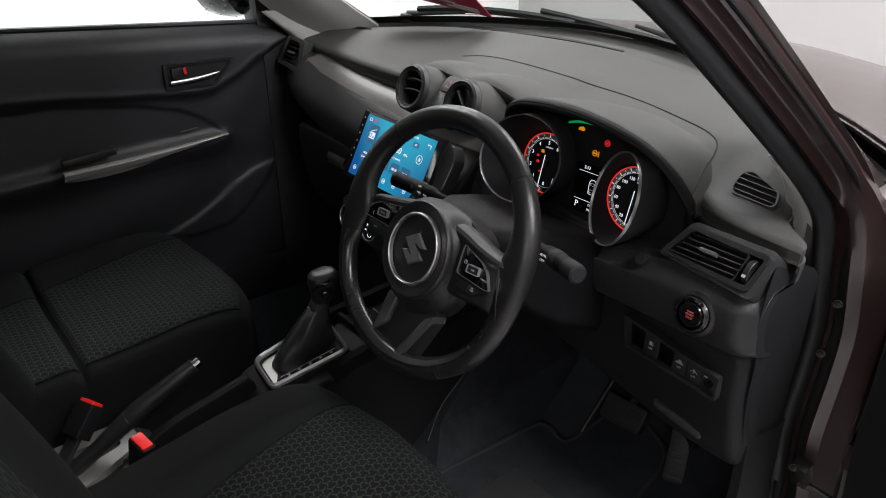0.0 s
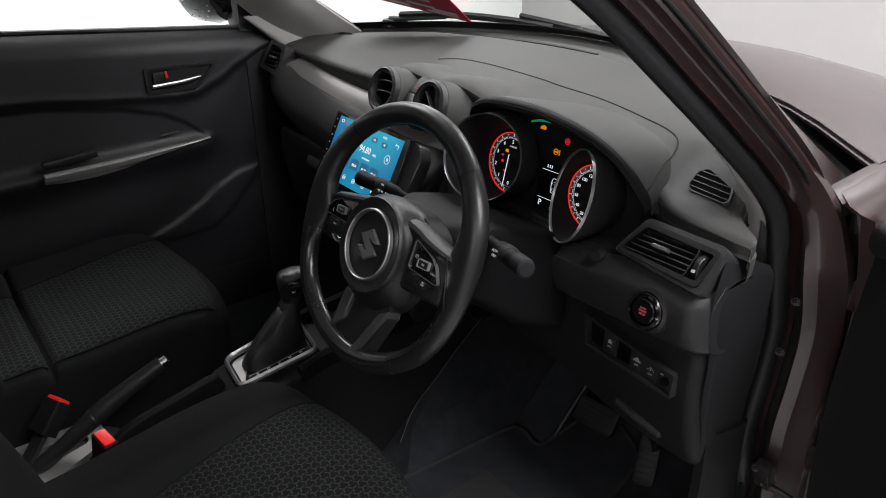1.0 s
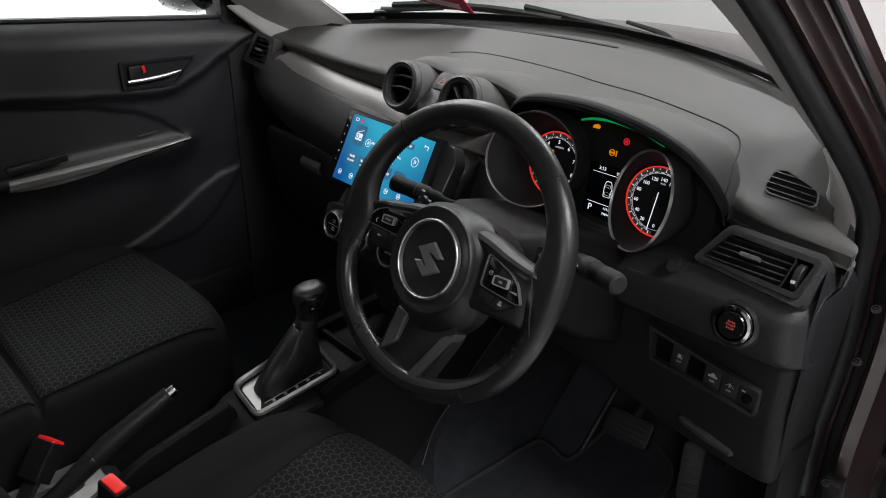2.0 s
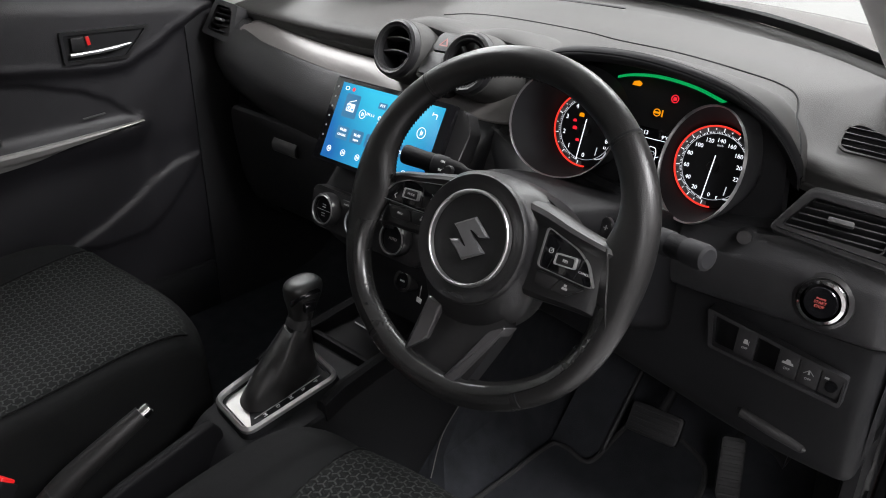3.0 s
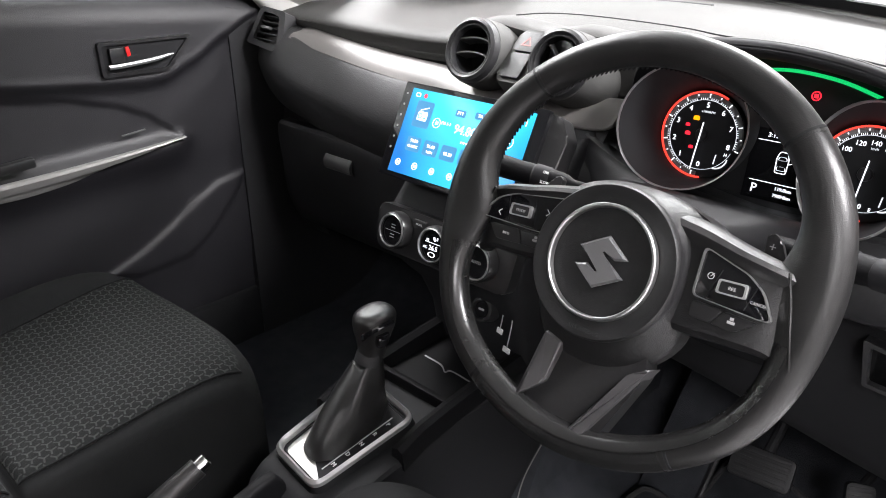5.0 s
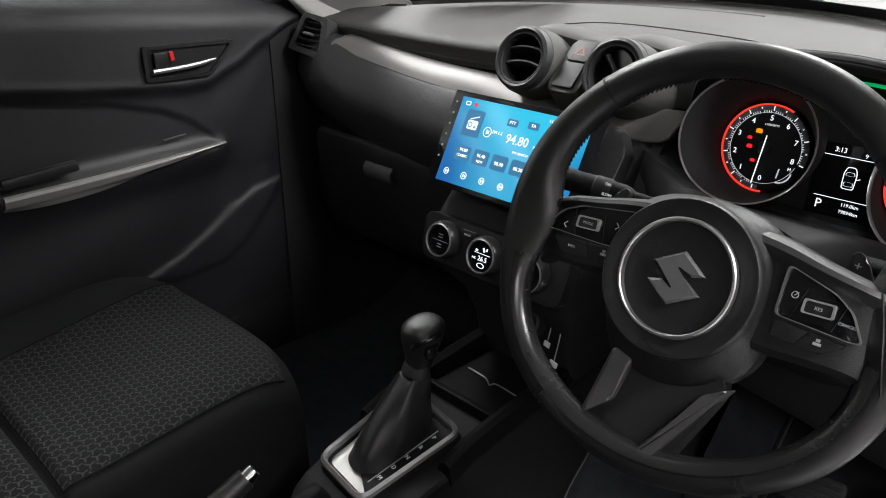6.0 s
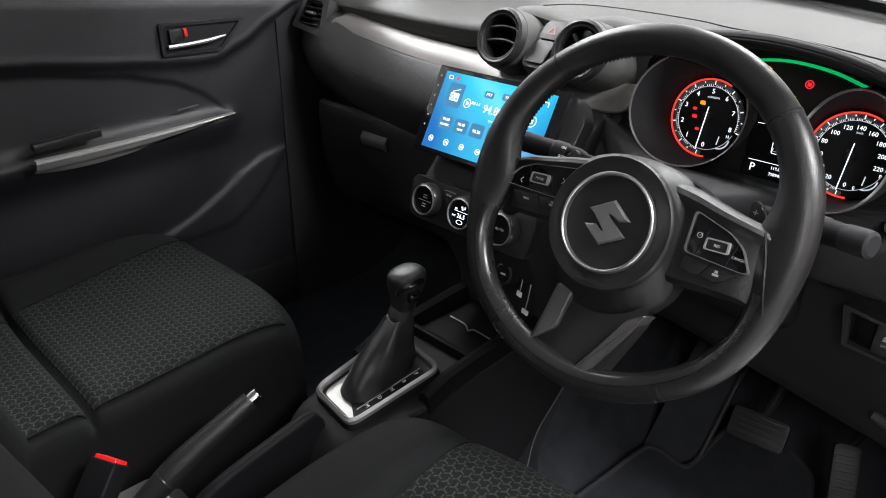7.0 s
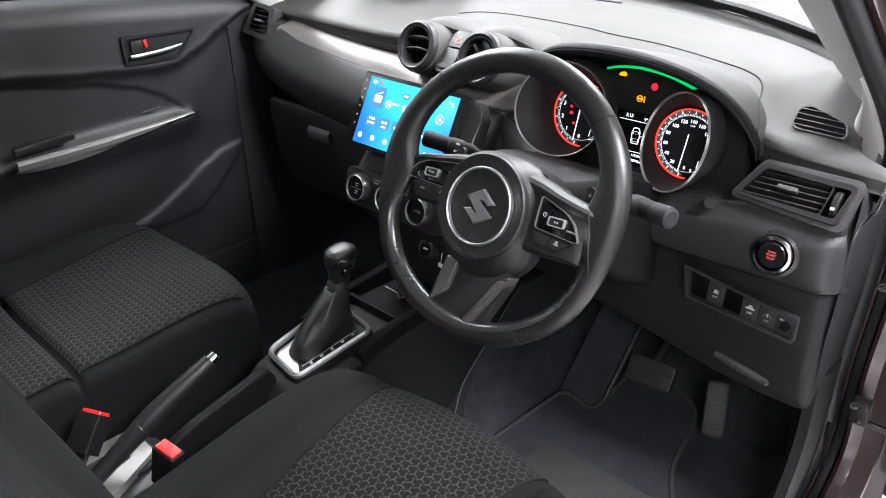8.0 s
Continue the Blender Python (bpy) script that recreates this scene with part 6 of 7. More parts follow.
# ---- handbrake ----
BRAKE = thing("handbrake", (-0.06, -0.45, 0.45), "black handbrake lever with chrome button, lowered", "handbrake")
hb = [Vector(p) for p in ((-0.030, -0.212, 0.594), (-0.034, -0.25, 0.575), (-0.040, -0.30, 0.549), (-0.043, -0.335, 0.528), (-0.048, -0.40, 0.488), (-0.054, -0.47, 0.448), (-0.058, -0.52, 0.425))]
lever = part("lever", tube(spline(hb, 26), [0.0125 + 0.0048 * min(1, i / 10) - 0.0035 * min(1, max(0, (i - 12) / 4)) for i in range(26)], 20), SHIFTSKIN, BRAKE, "black leather-covered lever")
part("grip_seam", tube([hb[3] + Vector((0.0003, 0.002, 0.001)), hb[3], hb[3] + Vector((-0.0003, -0.002, -0.001))], [0.0168, 0.0174, 0.0160], 20), SMOOTH, lever, "grip edge")
d = (hb[0] - hb[1]).normalized()
part("button", tube([hb[0] - d * 0.002, hb[0] + d * 0.008, hb[0] + d * 0.012, hb[0] + d * 0.0135], [0.0098, 0.0098, 0.0090, 0.0068], 20), CHROME, BRAKE, "chrome push button")


# ---- seat belt buckles ----
def buckle(top, lean_x, lean_y, label, size=1.0, length=0.075):
    m = facing(top, (1, 0.25, 0), (lean_x, lean_y, 1)) @ Matrix.Scale(size, 4)
    b = thing("seat_belt_buckle", at(m, 0, 0, -0.10).translation, label, "seat belt buckle", "front buckles")
    part("shell", prism(rounded([(-0.021, -0.013), (0.021, -0.013), (0.021, 0.013), (-0.021, 0.013)], 0.005, 4), -length, -0.003, 0.004, m), SHADE_BLACK, b, "black plastic shell")
    part("release", prism(rounded([(-0.017, -0.010), (0.017, -0.010), (0.017, 0.009), (-0.017, 0.009)], 0.003, 4), -0.006, 0.001, 0.002, m), RED, b, "red release button")
    part("stem", turned(box((0, 0, -length - 0.035), (0.026, 0.008, 0.08), 0.003), m), SMOOTH, b, "black stem")
    return b


buckle((0.062, -0.342, 0.557), 0.25, 0.10, "black seat belt buckle with red button beside the driver seat")
buckle((-0.100, -0.374, 0.552), -0.45, 1.0, "black seat belt buckle with red button beside the passenger seat", 1.12, 0.056)


# ---- seats ----
CUSHION = [(-0.000, 0.175, 0.44, 0), (0.004, 0.190, 0.50, 0), (-0.004, 0.212, 0.545, 0), (-0.030, 0.228, 0.576, 0.4), (-0.085, 0.236, 0.592, 0.9), (-0.18, 0.240, 0.588, 1), (-0.28, 0.242, 0.573, 1), (-0.36, 0.245, 0.560, 1), (-0.48, 0.245, 0.548, 1), (-0.58, 0.23, 0.545, 1)]
ACROSS = [(-1.0, -0.20, 0), (-1.015, -0.10, 0), (-1.0, -0.028, 0.3), (-0.93, -0.006, 0.8), (-0.84, -0.002, 1.0), (-0.74, -0.006, 0.6), (-0.64, -0.012, 0.1), (-0.3, -0.010, 0), (0, -0.008, 0), (0.3, -0.010, 0), (0.64, -0.012, 0.1), (0.74, -0.006, 0.6), (0.84, -0.002, 1.0), (0.93, -0.006, 0.8), (1.0, -0.028, 0.3), (1.015, -0.10, 0), (1.0, -0.20, 0)]
# the passenger's cushion: (y, height) along its middle, with the cross seam, and (x, height) across it, outer side first
LENGTH_P = [(-0.004, 0.420), (0.010, 0.480), (0.010, 0.525), (0.000, 0.556), (-0.024, 0.578), (-0.062, 0.588), (-0.13, 0.589), (-0.21, 0.585), (-0.30, 0.579), (-0.352, 0.577), (-0.368, 0.566), (-0.384, 0.577), (-0.44, 0.574), (-0.52, 0.568), (-0.60, 0.56)]
ACROSS_P = [(-0.236, -0.20), (-0.243, -0.09), (-0.240, -0.012), (-0.222, 0.014), (-0.190, 0.024), (-0.155, 0.020), (-0.118, 0.006), (-0.06, -0.002), (0.0, -0.003), (0.08, 0.0), (0.150, 0.002), (0.192, 0.001), (0.216, -0.004), (0.230, -0.014), (0.236, -0.034), (0.238, -0.10), (0.234, -0.20)]


def cushion_grid(cx, wide, ahead, corner):
    """The skin of the driver's cushion."""
    return grid([[(cx + u * w * wide, y + ahead * (1 + y / 0.6) - corner * abs(u) ** 3, z + dz + 0.018 * b * front) for u, dz, b in ACROSS] for y, w, z, front in CUSHION], 64, 65)


def passenger_grid(cx):
    """The skin of the passenger's cushion, square at its inner edge."""
    rows = []
    for k, (y, z) in enumerate(LENGTH_P):
        near = min(1.0, k / 4)
        row = []
        for x, dz in ACROSS_P:
            pull = 0.052 * max(0.0, x / 0.236) ** 2.6 + 0.075 * max(0.0, -x / 0.24) ** 2.4
            row.append((cx + x * (0.965 + 0.035 * near), y - pull * (1.0 if y > -0.1 else max(0.0, 1 + (y + 0.1) / 0.15)), z + dz * (0.35 + 0.65 * near if dz > -0.05 else 1.0)))
        rows.append(row)
    return grid(rows, 64, 65)


def seat(name, cx, label, g, panels):
    s = thing(name, (cx, -0.30, 0.27), label, "seat", "front seats")
    part("cushion", slab(g, 0.05, (0, 0, -1)), CLOTH, s, "plain black cloth cushion with raised sides")

    def panel(i0, i1, left, right, up, name, mat, label, n=25):
        block, rim = [], ([], [])
        for i in range(i0, i1 + 1):
            u = (i - i0) / (i1 - i0)
            qa, qb = left[0] + (left[1] - left[0]) * u, right[0] + (right[1] - right[0]) * u
            row = []
            for k in range(n):
                q = qa + (qb - qa) * k / (n - 1)
                a = int(q)
                p = g[i][a].lerp(g[i][min(64, a + 1)], q - a)
                edge = min(i - i0, i1 - i, k, n - 1 - k)
                row.append(p + Vector((0, 0.25 * up, up)) * (0.45 if edge == 0 else 0.9 if edge == 1 else 1.0))
            block.append(row)
            rim[0].append(row[0] + Vector((0, 0, 0.001)))
            rim[1].append(row[-1] + Vector((0, 0, 0.001)))
        part(name, slab(block, 0.006, (0, 0, -1)), mat, s, label)
        for r in rim:
            part("piping", tube(r, 0.0016, 6), CLOTH, s, "sewn seam")

    for name, i0, i1, left, right in panels:
        panel(i0, i1, left, right, 0.0040, name, PATTERN, "black cloth with small pale figures")
    back = []
    for z, y, w in ((0.50, -0.475, 0.235), (0.58, -0.495, 0.245), (0.70, -0.53, 0.25), (0.85, -0.58, 0.245), (1.0, -0.635, 0.225), (1.10, -0.675, 0.19), (1.15, -0.705, 0.15)):
        back.append([(cx + u * w, y + dy, z) for u, dy in ((-1.0, -0.10), (-1.02, -0.03), (-0.97, 0.035), (-0.80, 0.05), (-0.62, 0.012), (-0.3, 0.0), (0, -0.002), (0.3, 0.0), (0.62, 0.012), (0.80, 0.05), (0.97, 0.035), (1.02, -0.03), (1.0, -0.10))])
    bg = grid(back, 40, 49)
    part("backrest", slab(bg, 0.05, (0, -1, -0.3)), CLOTH, s, "black cloth backrest with side bolsters")
    part("back_panel", slab([[bg[i][j] + Vector((0, 0.004, 0.001)) for j in range(17, 32)] for i in range(4, 36)], 0.006, (0, -1, 0)), PATTERN, s, "black cloth with small pale figures")
    for dx in (-0.06, 0.06):
        part("post", tube([(cx + dx, -0.725, 1.13), (cx + dx, -0.745, 1.24)], 0.006, 10), CHROME, s, "chrome headrest post")
    part("headrest", box((cx, -0.755, 1.28), (0.25, 0.09, 0.15), 0.035, pose(0, 0, 0, -14), 4), CLOTH, s, "black cloth headrest")
    part("base", box((cx, -0.30, 0.36), (0.38, 0.46, 0.16), 0.02), PLASTIC, s, "black seat base")
    return s


seat("passenger_seat", -0.395, "black cloth passenger seat with figured centre panels", passenger_grid(-0.395), [("centre_panel", 17, 42, (21.0, 25.0), (47.0, 47.4)), ("rear_panel", 46, 60, (25.2, 26.0), (47.4, 47.0))])
seat("driver_seat", 0.350, "black cloth driver seat with figured centre panels", cushion_grid(0.350, 1.0, 0.0, 0.05), [("centre_panel", 14, 50, (23.5, 27.0), (40.5, 37.0)), ("rear_panel", 50, 62, (27.0, 28.0), (37.0, 36.0))])

# ---- footwell ----
MAT = thing("floor_mat", (0.36, 0.2, 0.285), "black carpet floor mat with a grey bound edge", "floor mat")
edge = [(0.190, -0.10), (0.196, 0.06), (0.203, 0.152), (0.212, 0.28), (0.220, 0.395), (0.232, 0.418), (0.258, 0.420), (0.290, 0.412), (0.303, 0.430), (0.305, 0.50), (0.312, 0.575), (0.350, 0.585), (0.40, 0.565), (0.455, 0.540), (0.478, 0.50), (0.490, 0.42), (0.505, 0.363), (0.540, 0.30), (0.585, 0.25), (0.60, 0.10), (0.60, -0.10)]
line = [Vector((*p, 0)) for p in edge]
smooth_edge = [(p.x, p.y) for p in spline(line, 90)]


def mat_z(y):
    return 0.292 + (0.0 if y < 0.40 else 0.3 * (y - 0.40) ** 1.5)


bm = bmesh.new()
top = [bm.verts.new((x, y, mat_z(y))) for x, y in smooth_edge]
bot = [bm.verts.new((x, y, mat_z(y) - 0.008)) for x, y in smooth_edge]
bm.faces.new(top)
bm.faces.new(bot[::-1])
for i in range(len(top)):
    j = (i + 1) % len(top)
    bm.faces.new((bot[i], bot[j], top[j], top[i]))
part("carpet", bm, CARPET, MAT, "black carpet pile")
part("binding", tube([(x, y, mat_z(y) - 0.001) for x, y in smooth_edge], 0.0052, 8), BINDING, MAT, "grey bound edge")
part("heel_pad", box((0.41, 0.13, 0.2935), (0.24, 0.30, 0.005), 0.002), BINDING, MAT, "worn heel pad")
REST = thing("footrest", (0.24, 0.52, 0.27), "black carpeted footrest beside the tunnel", "footrest")
part("edge", tube([(0.302, 0.435, 0.272), (0.302, 0.47, 0.307), (0.302, 0.56, 0.397), (0.302, 0.66, 0.497)], 0.006, 8), RUBBER, REST, "rubber edge")
part("pad", shell([[(x, 0.435, 0.275), (x, 0.47, 0.310), (x, 0.56, 0.40), (x, 0.66, 0.50)] for x in (0.205, 0.25, 0.298)], 8, 12, 0.03, (0, 0.7, -0.7)), CARPET, REST)


def pedal(name, centre, w, h, tilt, label, ribs, roll=0.0):
    p = thing(name, centre, label, "pedal", "pedals")
    m = Matrix.Translation(centre) @ pose(0, 0, 0, tilt, 0, roll)
    part("pad", turned(prism(rounded([(-w, -h), (w, -h), (w, h), (-w, h)], 0.010, 4), -0.012, 0.004, 0.003), m), RUBBER, p, "ribbed black rubber pad")
    for i in range(ribs):
        y = -h + 2 * h * (i + 0.7) / (ribs + 0.4)
        part("rib", turned(box((0, y, 0.0045), (w * 1.7, h * 0.9 / ribs, 0.003), 0.0008), m), RUBBER, p)
    return p, m


p, m = pedal("brake_pedal", (0.374, 0.500, 0.372), 0.047, 0.027, 52, "black rubber brake pedal on a black arm", 5, 6)
part("arm", tube(spline([at(m, 0, 0.01, -0.010).translation, (0.376, 0.57, 0.43), (0.376, 0.60, 0.54), (0.376, 0.58, 0.68)], 10), 0.009, 10), DEEP, p, "black steel arm")
p, m = pedal("accelerator_pedal", (0.520, 0.480, 0.374), 0.0195, 0.052, 58, "narrow black rubber accelerator pedal", 8, 25)
part("arm", tube(spline([at(m, 0, 0.04, -0.010).translation, (0.528, 0.58, 0.46), (0.53, 0.60, 0.60)], 8), 0.007, 10), DEEP, p, "black steel arm")
# ---- passenger door ----
PDOOR = thing("passenger_door", (-0.72, 0.0, 0.36), "closed passenger door with black trim and silver pull", "car door")


def belt(y):
    return 1.050 - 0.085 * y


def along(points, y):
    """Height of a line of (y, z) points at y."""
    for (a, za), (b, zb) in zip(points, points[1:]):
        if y <= b:
            u = min(1.0, max(0.0, (y - a) / (b - a)))
            u = u * u * (3 - 2 * u) * 0.4 + u * 0.6
            return za + (zb - za) * u
    return points[-1][1]


def rise(d, w):
    return 1 / (1 + math.exp(-max(-40.0, min(40.0, d / w))))


RIDGE = [(-0.80, 0.985), (-0.21, 0.921), (-0.04, 0.898), (0.06, 0.8865), (0.11, 0.8815), (0.155, 0.8830), (0.2145, 0.907), (0.283, 0.945), (0.352, 0.976), (0.46, 1.012)]
INSERT = [(-0.80, 0.935), (-0.214, 0.909), (-0.043, 0.881), (0.056, 0.853), (0.11, 0.826), (0.14, 0.802), (0.165, 0.778), (0.185, 0.745), (0.20, 0.70)]
POCKET = [(-0.02, 0.532), (0.06, 0.560), (0.137, 0.600), (0.18, 0.631), (0.2376, 0.659), (0.302, 0.668), (0.2765, 0.628), (0.213, 0.563), (0.153, 0.518), (0.05, 0.512)]


def in_pocket(y, z):
    """How deep a place lies inside the pocket's outline, negative outside."""
    best, inside = 1.0, False
    k = len(POCKET)
    for i in range(k):
        (ya, za), (yb, zb) = POCKET[i], POCKET[(i + 1) % k]
        dy, dz = yb - ya, zb - za
        u = min(1.0, max(0.0, ((y - ya) * dy + (z - za) * dz) / (dy * dy + dz * dz)))
        best = min(best, math.hypot(y - ya - u * dy, z - za - u * dz))
        if (za > z) != (zb > z) and y < ya + (z - za) / (zb - za) * (yb - ya):
            inside = not inside
    return best if inside else -best


def door_x(y, z):
    """Depth of the trim panel at a place: belt roll, upper ridge, arched insert, armrest and pocket."""
    x = -0.696
    d = z - along(RIDGE, y)
    x += 0.013 * rise(d, 0.0055) + 0.0030 * math.exp(-((d - 0.008) / 0.010) ** 2)
    low = along(INSERT, y) - z
    f = rise(0.175 - y, 0.008)
    x -= 0.006 * rise(low, 0.0022) * f
    arm = 0.762 + 0.02 * y
    x += 0.020 * f * (math.exp(-((z - arm + 0.004) / 0.017) ** 2) if z > arm - 0.004 else math.exp(-((z - arm + 0.004) / 0.040) ** 2))
    x -= 0.004 * rise(arm - 0.05 - z, 0.012)
    q = in_pocket(y, z)
    x += 0.006 * rise(q, 0.0030)
    x -= 0.010 * rise(0.49 - z, 0.02)
    b = belt(y)
    if z > b - 0.055:
        x -= 0.030 * ((z - b + 0.055) / 0.055) ** 2.2
    return x


ys = [0.51 - 1.27 * i / 230 for i in range(231)]
front = [[Vector((door_x(y, 0.34 + (belt(y) - 0.34) * j / 190), y, 0.34 + (belt(y) - 0.34) * j / 190)) for j in range(191)] for y in ys]
part("trim_panel", slab(front, 0.035, (-1, 0, 0)), DOORSKIN, PDOOR, "black moulded door trim")
part("window_seal", tube([(-0.722, y, belt(y) + 0.004) for y in ys], 0.007, 8), RUBBER, PDOOR, "black window seal")
part("outer_skin", box((-0.765, -0.15, 0.66), (0.03, 1.2, 0.70), 0.01), PAINT, PDOOR, "burgundy outer skin")
pw = part("window", slab([[Vector((-0.735 - 0.30 * (z - 1.0) * -1, y, z)) for z in (1.0, 1.2, 1.38)] for y in (0.30, 0.0, -0.4, -0.76)], 0.004, (-1, 0, 0)), PANE, PDOOR, "clear side window")
pw.visible_shadow = False
sail = [(0.470, 1.000), (0.300, 1.020), (0.300, 1.125), (0.325, 1.115)]
part("mirror_sail", loft([[(x, y, z) for y, z in sail] for x in (-0.740, -0.705)]), PLASTIC, PDOOR, "black corner cover")
part("window_frame", loft([[(x, y, z) for x, z in ((-0.745, zz), (-0.715, zz), (-0.715, zz + 0.03), (-0.745, zz + 0.03))] for y, zz in ((0.320, 1.085), (0.20, 1.175), (0.06, 1.26), (-0.10, 1.325), (-0.35, 1.37), (-0.76, 1.37))]), RUBBER, PDOOR, "black window frame")
# handle in its recess
hp = facing((-0.684, 0.0, 0.0), (0, 1, 0), (1, 0, 0))
outline = rounded([(0.036, 0.908), (0.160, 0.904), (0.215, 0.962), (0.036, 0.968)], 0.006, 4)
inner = rounded([(0.042, 0.914), (0.156, 0.910), (0.204, 0.957), (0.042, 0.962)], 0.005, 4)
hand = part("handle_bezel", border(outline, inner, -0.006, 0.010, hp), SMOOTH, PDOOR, "black handle bezel")
part("recess", prism(inner, -0.006, 0.0045, 0, hp), DEEP, hand, "dark recess")
part("lever", tube(spline([(-0.671, 0.048, 0.925), (-0.668, 0.085, 0.926), (-0.666, 0.13, 0.929), (-0.668, 0.168, 0.934)], 14), [0.005] * 10 + [0.0045, 0.004, 0.003, 0.0016], 10, flat=0.8), SILVER, hand, "chrome lever")
part("lock_knob", box((-0.674, 0.066, 0.944), (0.010, 0.026, 0.026), 0.003), SMOOTH, hand, "black lock slide")
part("lock_mark", box((-0.668, 0.084, 0.949), (0.004, 0.007, 0.016), 0.001, pose(0, 0, 0, 8)), RED, hand, "red lock mark")
# silver pull, switch, ridges, pocket
pull = []
for i in range(22):
    y = -0.228 + 0.398 * i / 21
    top = 0.768 + 0.008 * (i / 21) ** 2
    h = 0.0165 * (1 - (i / 21) ** 2.6) + 0.003
    x = -0.661 - 0.010 * (i / 21) ** 3
    pull.append([(x - 0.008, y, top + 0.001), (x, y, top), (x + 0.001, y, top - 0.3 * h), (x - 0.006, y, top - h), (x - 0.016, y, top - h - 0.001)])
part("silver_pull", loft([[Vector(p) for p in r] for r in pull]), PULLTRIM, PDOOR, "satin silver door pull")
belly = []
for i in range(22):
    u = i / 21
    y = -0.228 + 0.35 * u
    z = 0.757 + 0.012 * u ** 2
    h = 0.030 * math.sin(math.pi * (0.15 + 0.85 * u)) ** 0.8 * (1 - 0.5 * u) + 0.001
    x = -0.668 - 0.008 * u
    belly.append([(x - 0.02, y, z), (x, y, z), (x - 0.004, y, z - 0.5 * h), (x - 0.014, y, z - h), (x - 0.024, y, z - h)])
part("pull_cup", loft([[Vector(p) for p in r] for r in belly]), PULLTRIM, PDOOR, "grey underside of the pull")
part("switch_plate", box((-0.676, -0.165, 0.790), (0.018, 0.120, 0.017), 0.004, pose(0, 0, 0, 3)), SMOOTH, PDOOR, "black window switch plate")
part("switch_mark", box((-0.684, 0.075, 0.802), (0.006, 0.045, 0.002), 0.0008, pose(0, 0, 0, 4)), DARKTRIM, PDOOR)
# wing mirror outside
MIRROR = thing("wing_mirror", (-0.80, 0.30, 1.04), "black underside of a wing mirror wet with drops", "wing mirror")
part("housing", loft([[(-0.79 - 0.19 * u, 0.33 - 0.045 * u + 0.06 * math.cos(a) * s, 1.095 + 0.075 * math.sin(a) * s) for a in [2 * math.pi * i / 20 for i in range(20)]] for u, s in ((0.0, 0.45), (0.12, 0.85), (0.4, 1.0), (0.75, 0.98), (0.95, 0.75), (1.0, 0.45))]), PIANO, MIRROR, "gloss black housing")
part("arm", box((-0.775, 0.335, 1.035), (0.07, 0.05, 0.04), 0.012), SMOOTH, MIRROR)
rng = random.Random(4)
drops = []
for i in range(90):
    u, a = rng.uniform(0.1, 0.95), rng.uniform(math.pi * 0.9, math.pi * 2.0)
    c = Vector((-0.79 - 0.19 * u, 0.33 - 0.045 * u + 0.06 * math.cos(a), 1.095 + 0.075 * math.sin(a)))
    b = bmesh.new()
    bmesh.ops.create_icosphere(b, subdivisions=1, radius=rng.uniform(0.0009, 0.0024))
    drops.append(turned(b, Matrix.Translation(c)))
tagged(part("water_drops", merge(*drops), CHROME, MIRROR, "clear water drops"), kind="stuff")

# ---- driver's door, swung open on its hinges ----
DDOOR = thing("driver_door", (0.80, 0.47, 0.40), "open driver door with black inner trim and burgundy edge", "car door")
open_m = Matrix.Translation((0.815, 0.535, 0)) @ pose(0, 0, 0, 0, 0, 52)
part("outer_skin", turned(box((0.075, -0.52, 0.66), (0.02, 1.04, 0.66), 0.006), open_m), PAINT, DDOOR, "burgundy outer skin")
part("front_edge", turned(box((0.062, -0.010, 0.66), (0.04, 0.02, 0.64), 0.006), open_m), PAINT, DDOOR, "burgundy door edge")
trim = [[open_m @ Vector((-0.028 - 0.020 * math.sin(math.pi * min(1, max(0, (z - 0.36) / 0.6))) - (0.02 if 0.72 < z < 0.80 and y < -0.2 else 0), y, z)) for z in [0.34 + 0.62 * j / 14 for j in range(15)]] for y in [-0.012 - 1.0 * i / 16 for i in range(17)]]
part("trim_panel", slab(trim, 0.03, tuple(open_m.to_3x3() @ Vector((1, 0, 0)))), PLASTIC, DDOOR, "black inner trim")
part("trim_top", turned(tube(spline([(-0.03, -0.02, 0.93), (-0.035, -0.2, 0.985), (-0.03, -0.6, 1.02), (-0.03, -1.0, 1.05)], 16), 0.024, 12), open_m), PLASTIC, DDOOR, "black padded top of the trim")
part("seal", turned(tube(spline([(-0.01, -0.010, 0.95), (-0.02, -0.008, 0.80), (-0.02, -0.008, 0.60), (-0.02, -0.012, 0.38)], 16), 0.009, 10), open_m), RUBBER, DDOOR, "black rubber seal")
for hz_ in (0.835, 0.545):
    part("hinge", merge(box((0.795, 0.520, hz_), (0.05, 0.030, 0.050), 0.006), tube([(0.815, 0.535, hz_ - 0.035), (0.815, 0.535, hz_ + 0.035)], 0.010, 14)), PAINT, DDOOR, "painted door hinge")
part("check_strap", merge(box((0.750, 0.448, 0.520), (0.026, 0.022, 0.050), 0.004, pose(0, 0, 0, 20)), tube([(0.748, 0.445, 0.505), (0.775, 0.458, 0.495), (0.83, 0.46, 0.49)], 0.006, 10)), STEEL, DDOOR, "dark steel door check")
for bx, by, bz in ((0.727, 0.474, 0.810), (0.727, 0.460, 0.730), (0.742, 0.432, 0.536)):
    bolt = facing((bx, by, bz), (1, 0.5, 0), (0.35, -0.9, 0.1))
    part("bolt", merge(prism(circle(0.0048, 6), -0.004, 0.005, 0.001, bolt), prism(circle(0.0068, 20), -0.004, 0.001, 0.0005, bolt), prism(circle(0.0025, 10), 0.004, 0.007, 0.001, bolt)), STEEL, CAR, "dull steel bolt")
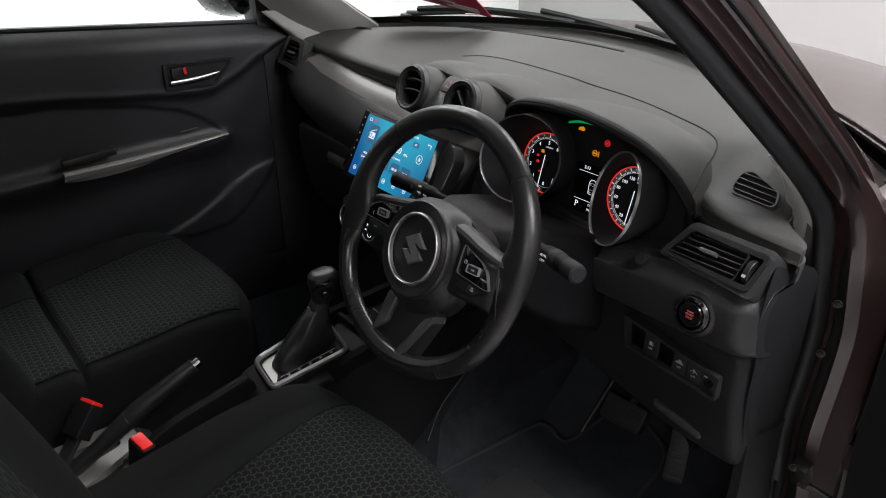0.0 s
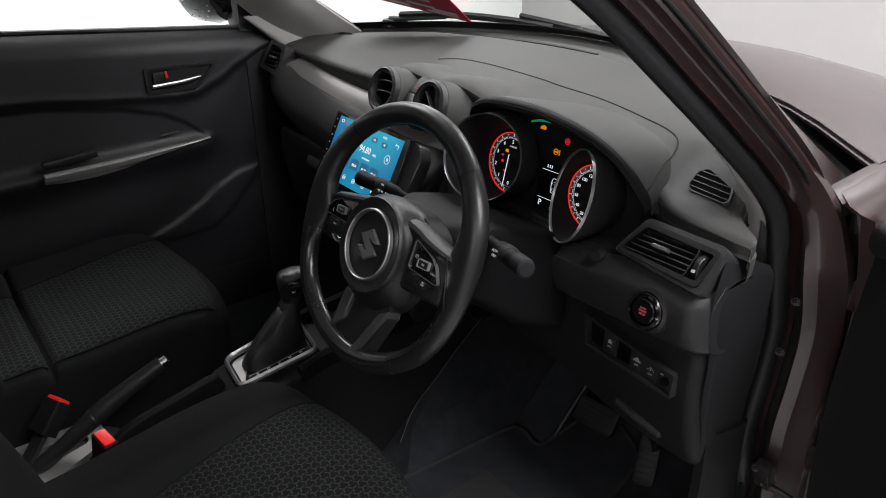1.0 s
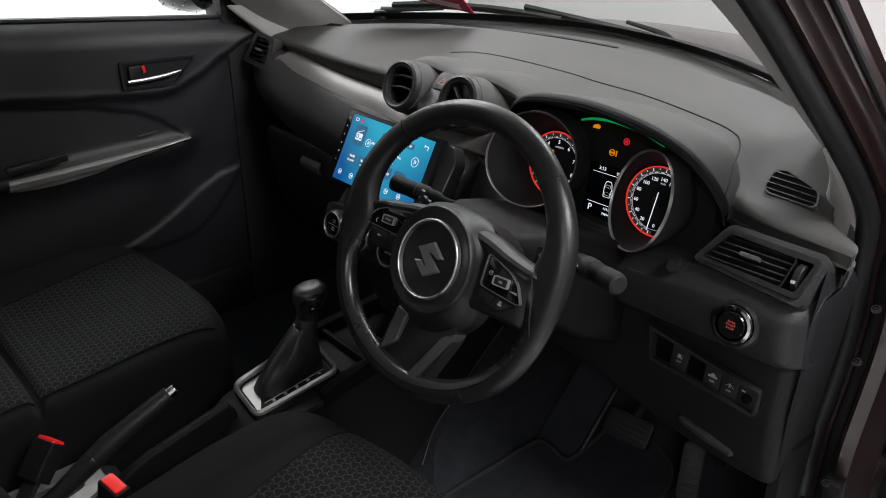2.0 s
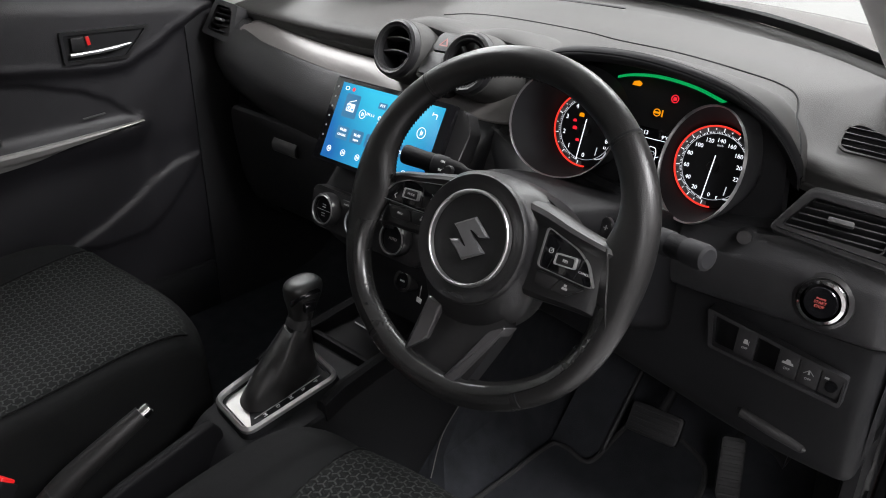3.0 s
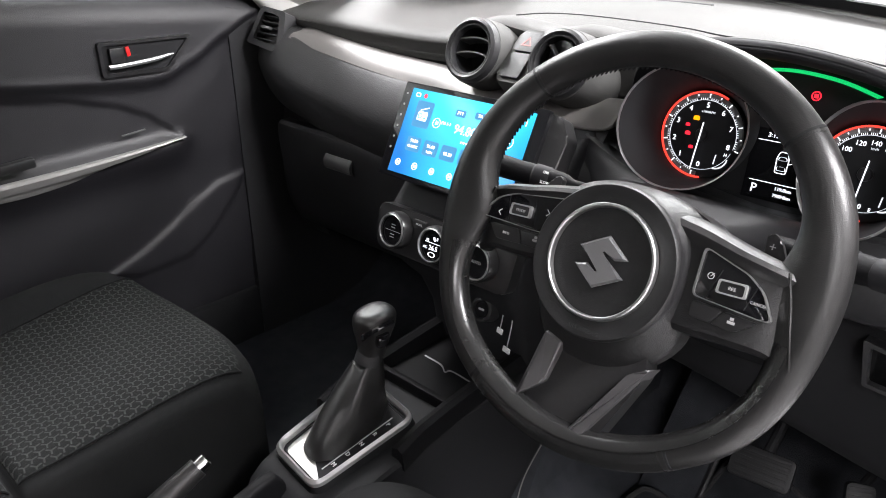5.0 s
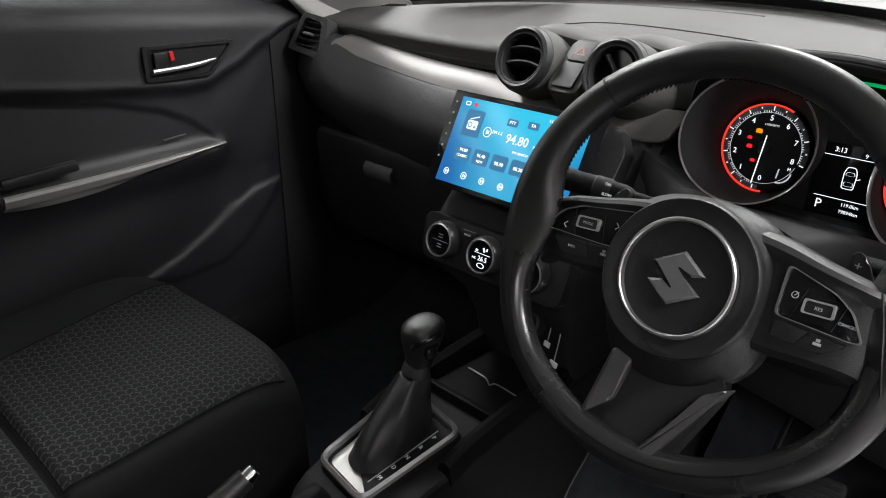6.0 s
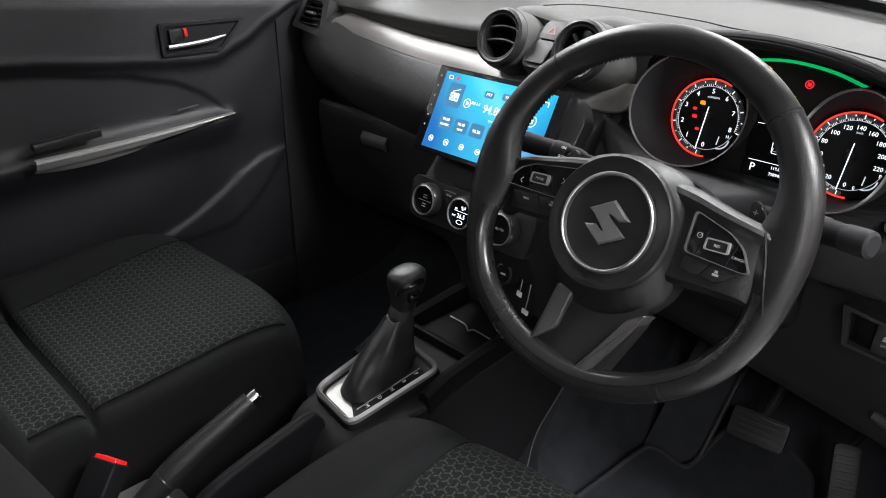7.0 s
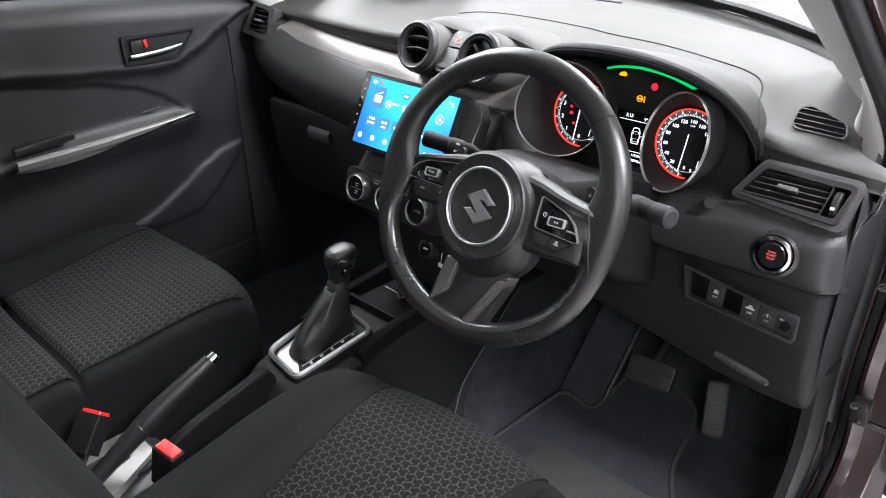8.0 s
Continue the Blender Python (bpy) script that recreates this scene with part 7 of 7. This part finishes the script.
part("kick_panel", shell([[(-0.690, 0.30, 1.0), (-0.692, 0.45, 0.98), (-0.69, 0.60, 0.97), (-0.68, 0.80, 0.96)], [(-0.694, 0.30, 0.6), (-0.692, 0.42, 0.6), (-0.69, 0.55, 0.6), (-0.68, 0.80, 0.6)], [(-0.694, 0.30, 0.27), (-0.692, 0.40, 0.27), (-0.69, 0.55, 0.27), (-0.68, 0.80, 0.27)]], 10, 12, 0.06, (-1, 0, 0)), PLASTIC, CAR, "black plastic kick panel")

# ---- outside the windscreen ----
def wiper(points, blade, label):
    w = thing("wiper", points[0], label, "wiper", "windscreen wipers")
    part("arm", tube(spline(points, 16), [0.009 - 0.0003 * i for i in range(16)], 10, flat=0.7), RUBBER, w, "black wiper arm")
    part("blade", loft([[p + Vector(o) for o in ((0, -0.004, 0.0), (0, 0.004, 0.0), (0, 0.006, 0.014), (0, -0.002, 0.018), (0, -0.008, 0.012))] for p in spline(blade, 16)]), RUBBER, w, "black wiper blade")
    part("pivot", revolve([(0.0, 0.022), (0.016, 0.020), (0.020, 0.014), (0.021, 0.0), (0.0, 0.0)], 20, Matrix.Translation(Vector(points[0]) - Vector((0, 0, 0.02)))), SMOOTH, w, "black pivot cap")


wiper([(0.170, 0.862, 1.000), (0.138, 0.868, 1.026), (0.105, 0.872, 1.040), (0.02, 0.870, 1.052)], [(0.545, 0.660, 1.000), (0.49, 0.700, 1.008), (0.409, 0.752, 1.014), (0.299, 0.806, 1.020), (0.157, 0.852, 1.020), (0.03, 0.868, 1.024), (-0.10, 0.866, 1.032), (-0.235, 0.832, 1.046)], "black wiper resting at the foot of the windscreen")
wiper([(-0.555, 0.655, 1.030), (-0.50, 0.692, 1.034), (-0.42, 0.742, 1.040)], [(-0.53, 0.676, 1.032), (-0.453, 0.727, 1.038), (-0.346, 0.785, 1.038), (-0.246, 0.826, 1.034), (-0.14, 0.850, 1.028)], "black wiper resting at the foot of the windscreen")
CARDS = thing("price_card", (-0.40, 0.69, 1.05), "crimson printed card tucked against the windscreen", "card")
cm = facing((-0.43, 0.676, 1.064), (0.873, 0.470, 0.0), (0.10, -0.55, -0.83))
part("board", prism(rounded([(-0.145, 0.0), (0.140, 0.0), (0.115, 0.16), (-0.165, 0.16)], 0.004, 3), -0.001, 0.001, 0.0003, cm), CARD, CARDS, "crimson card")
for x0, x1, y in ((-0.12, -0.03, 0.020), (0.02, 0.11, 0.016), (-0.03, 0.05, 0.040), (0.04, 0.11, 0.030), (-0.12, 0.05, 0.075), (-0.12, 0.08, 0.11)):
    part("print_bar", turned(box(((x0 + x1) / 2, y, 0.0015), (x1 - x0, 0.010, 0.0006)), cm), WHITE, CARDS)
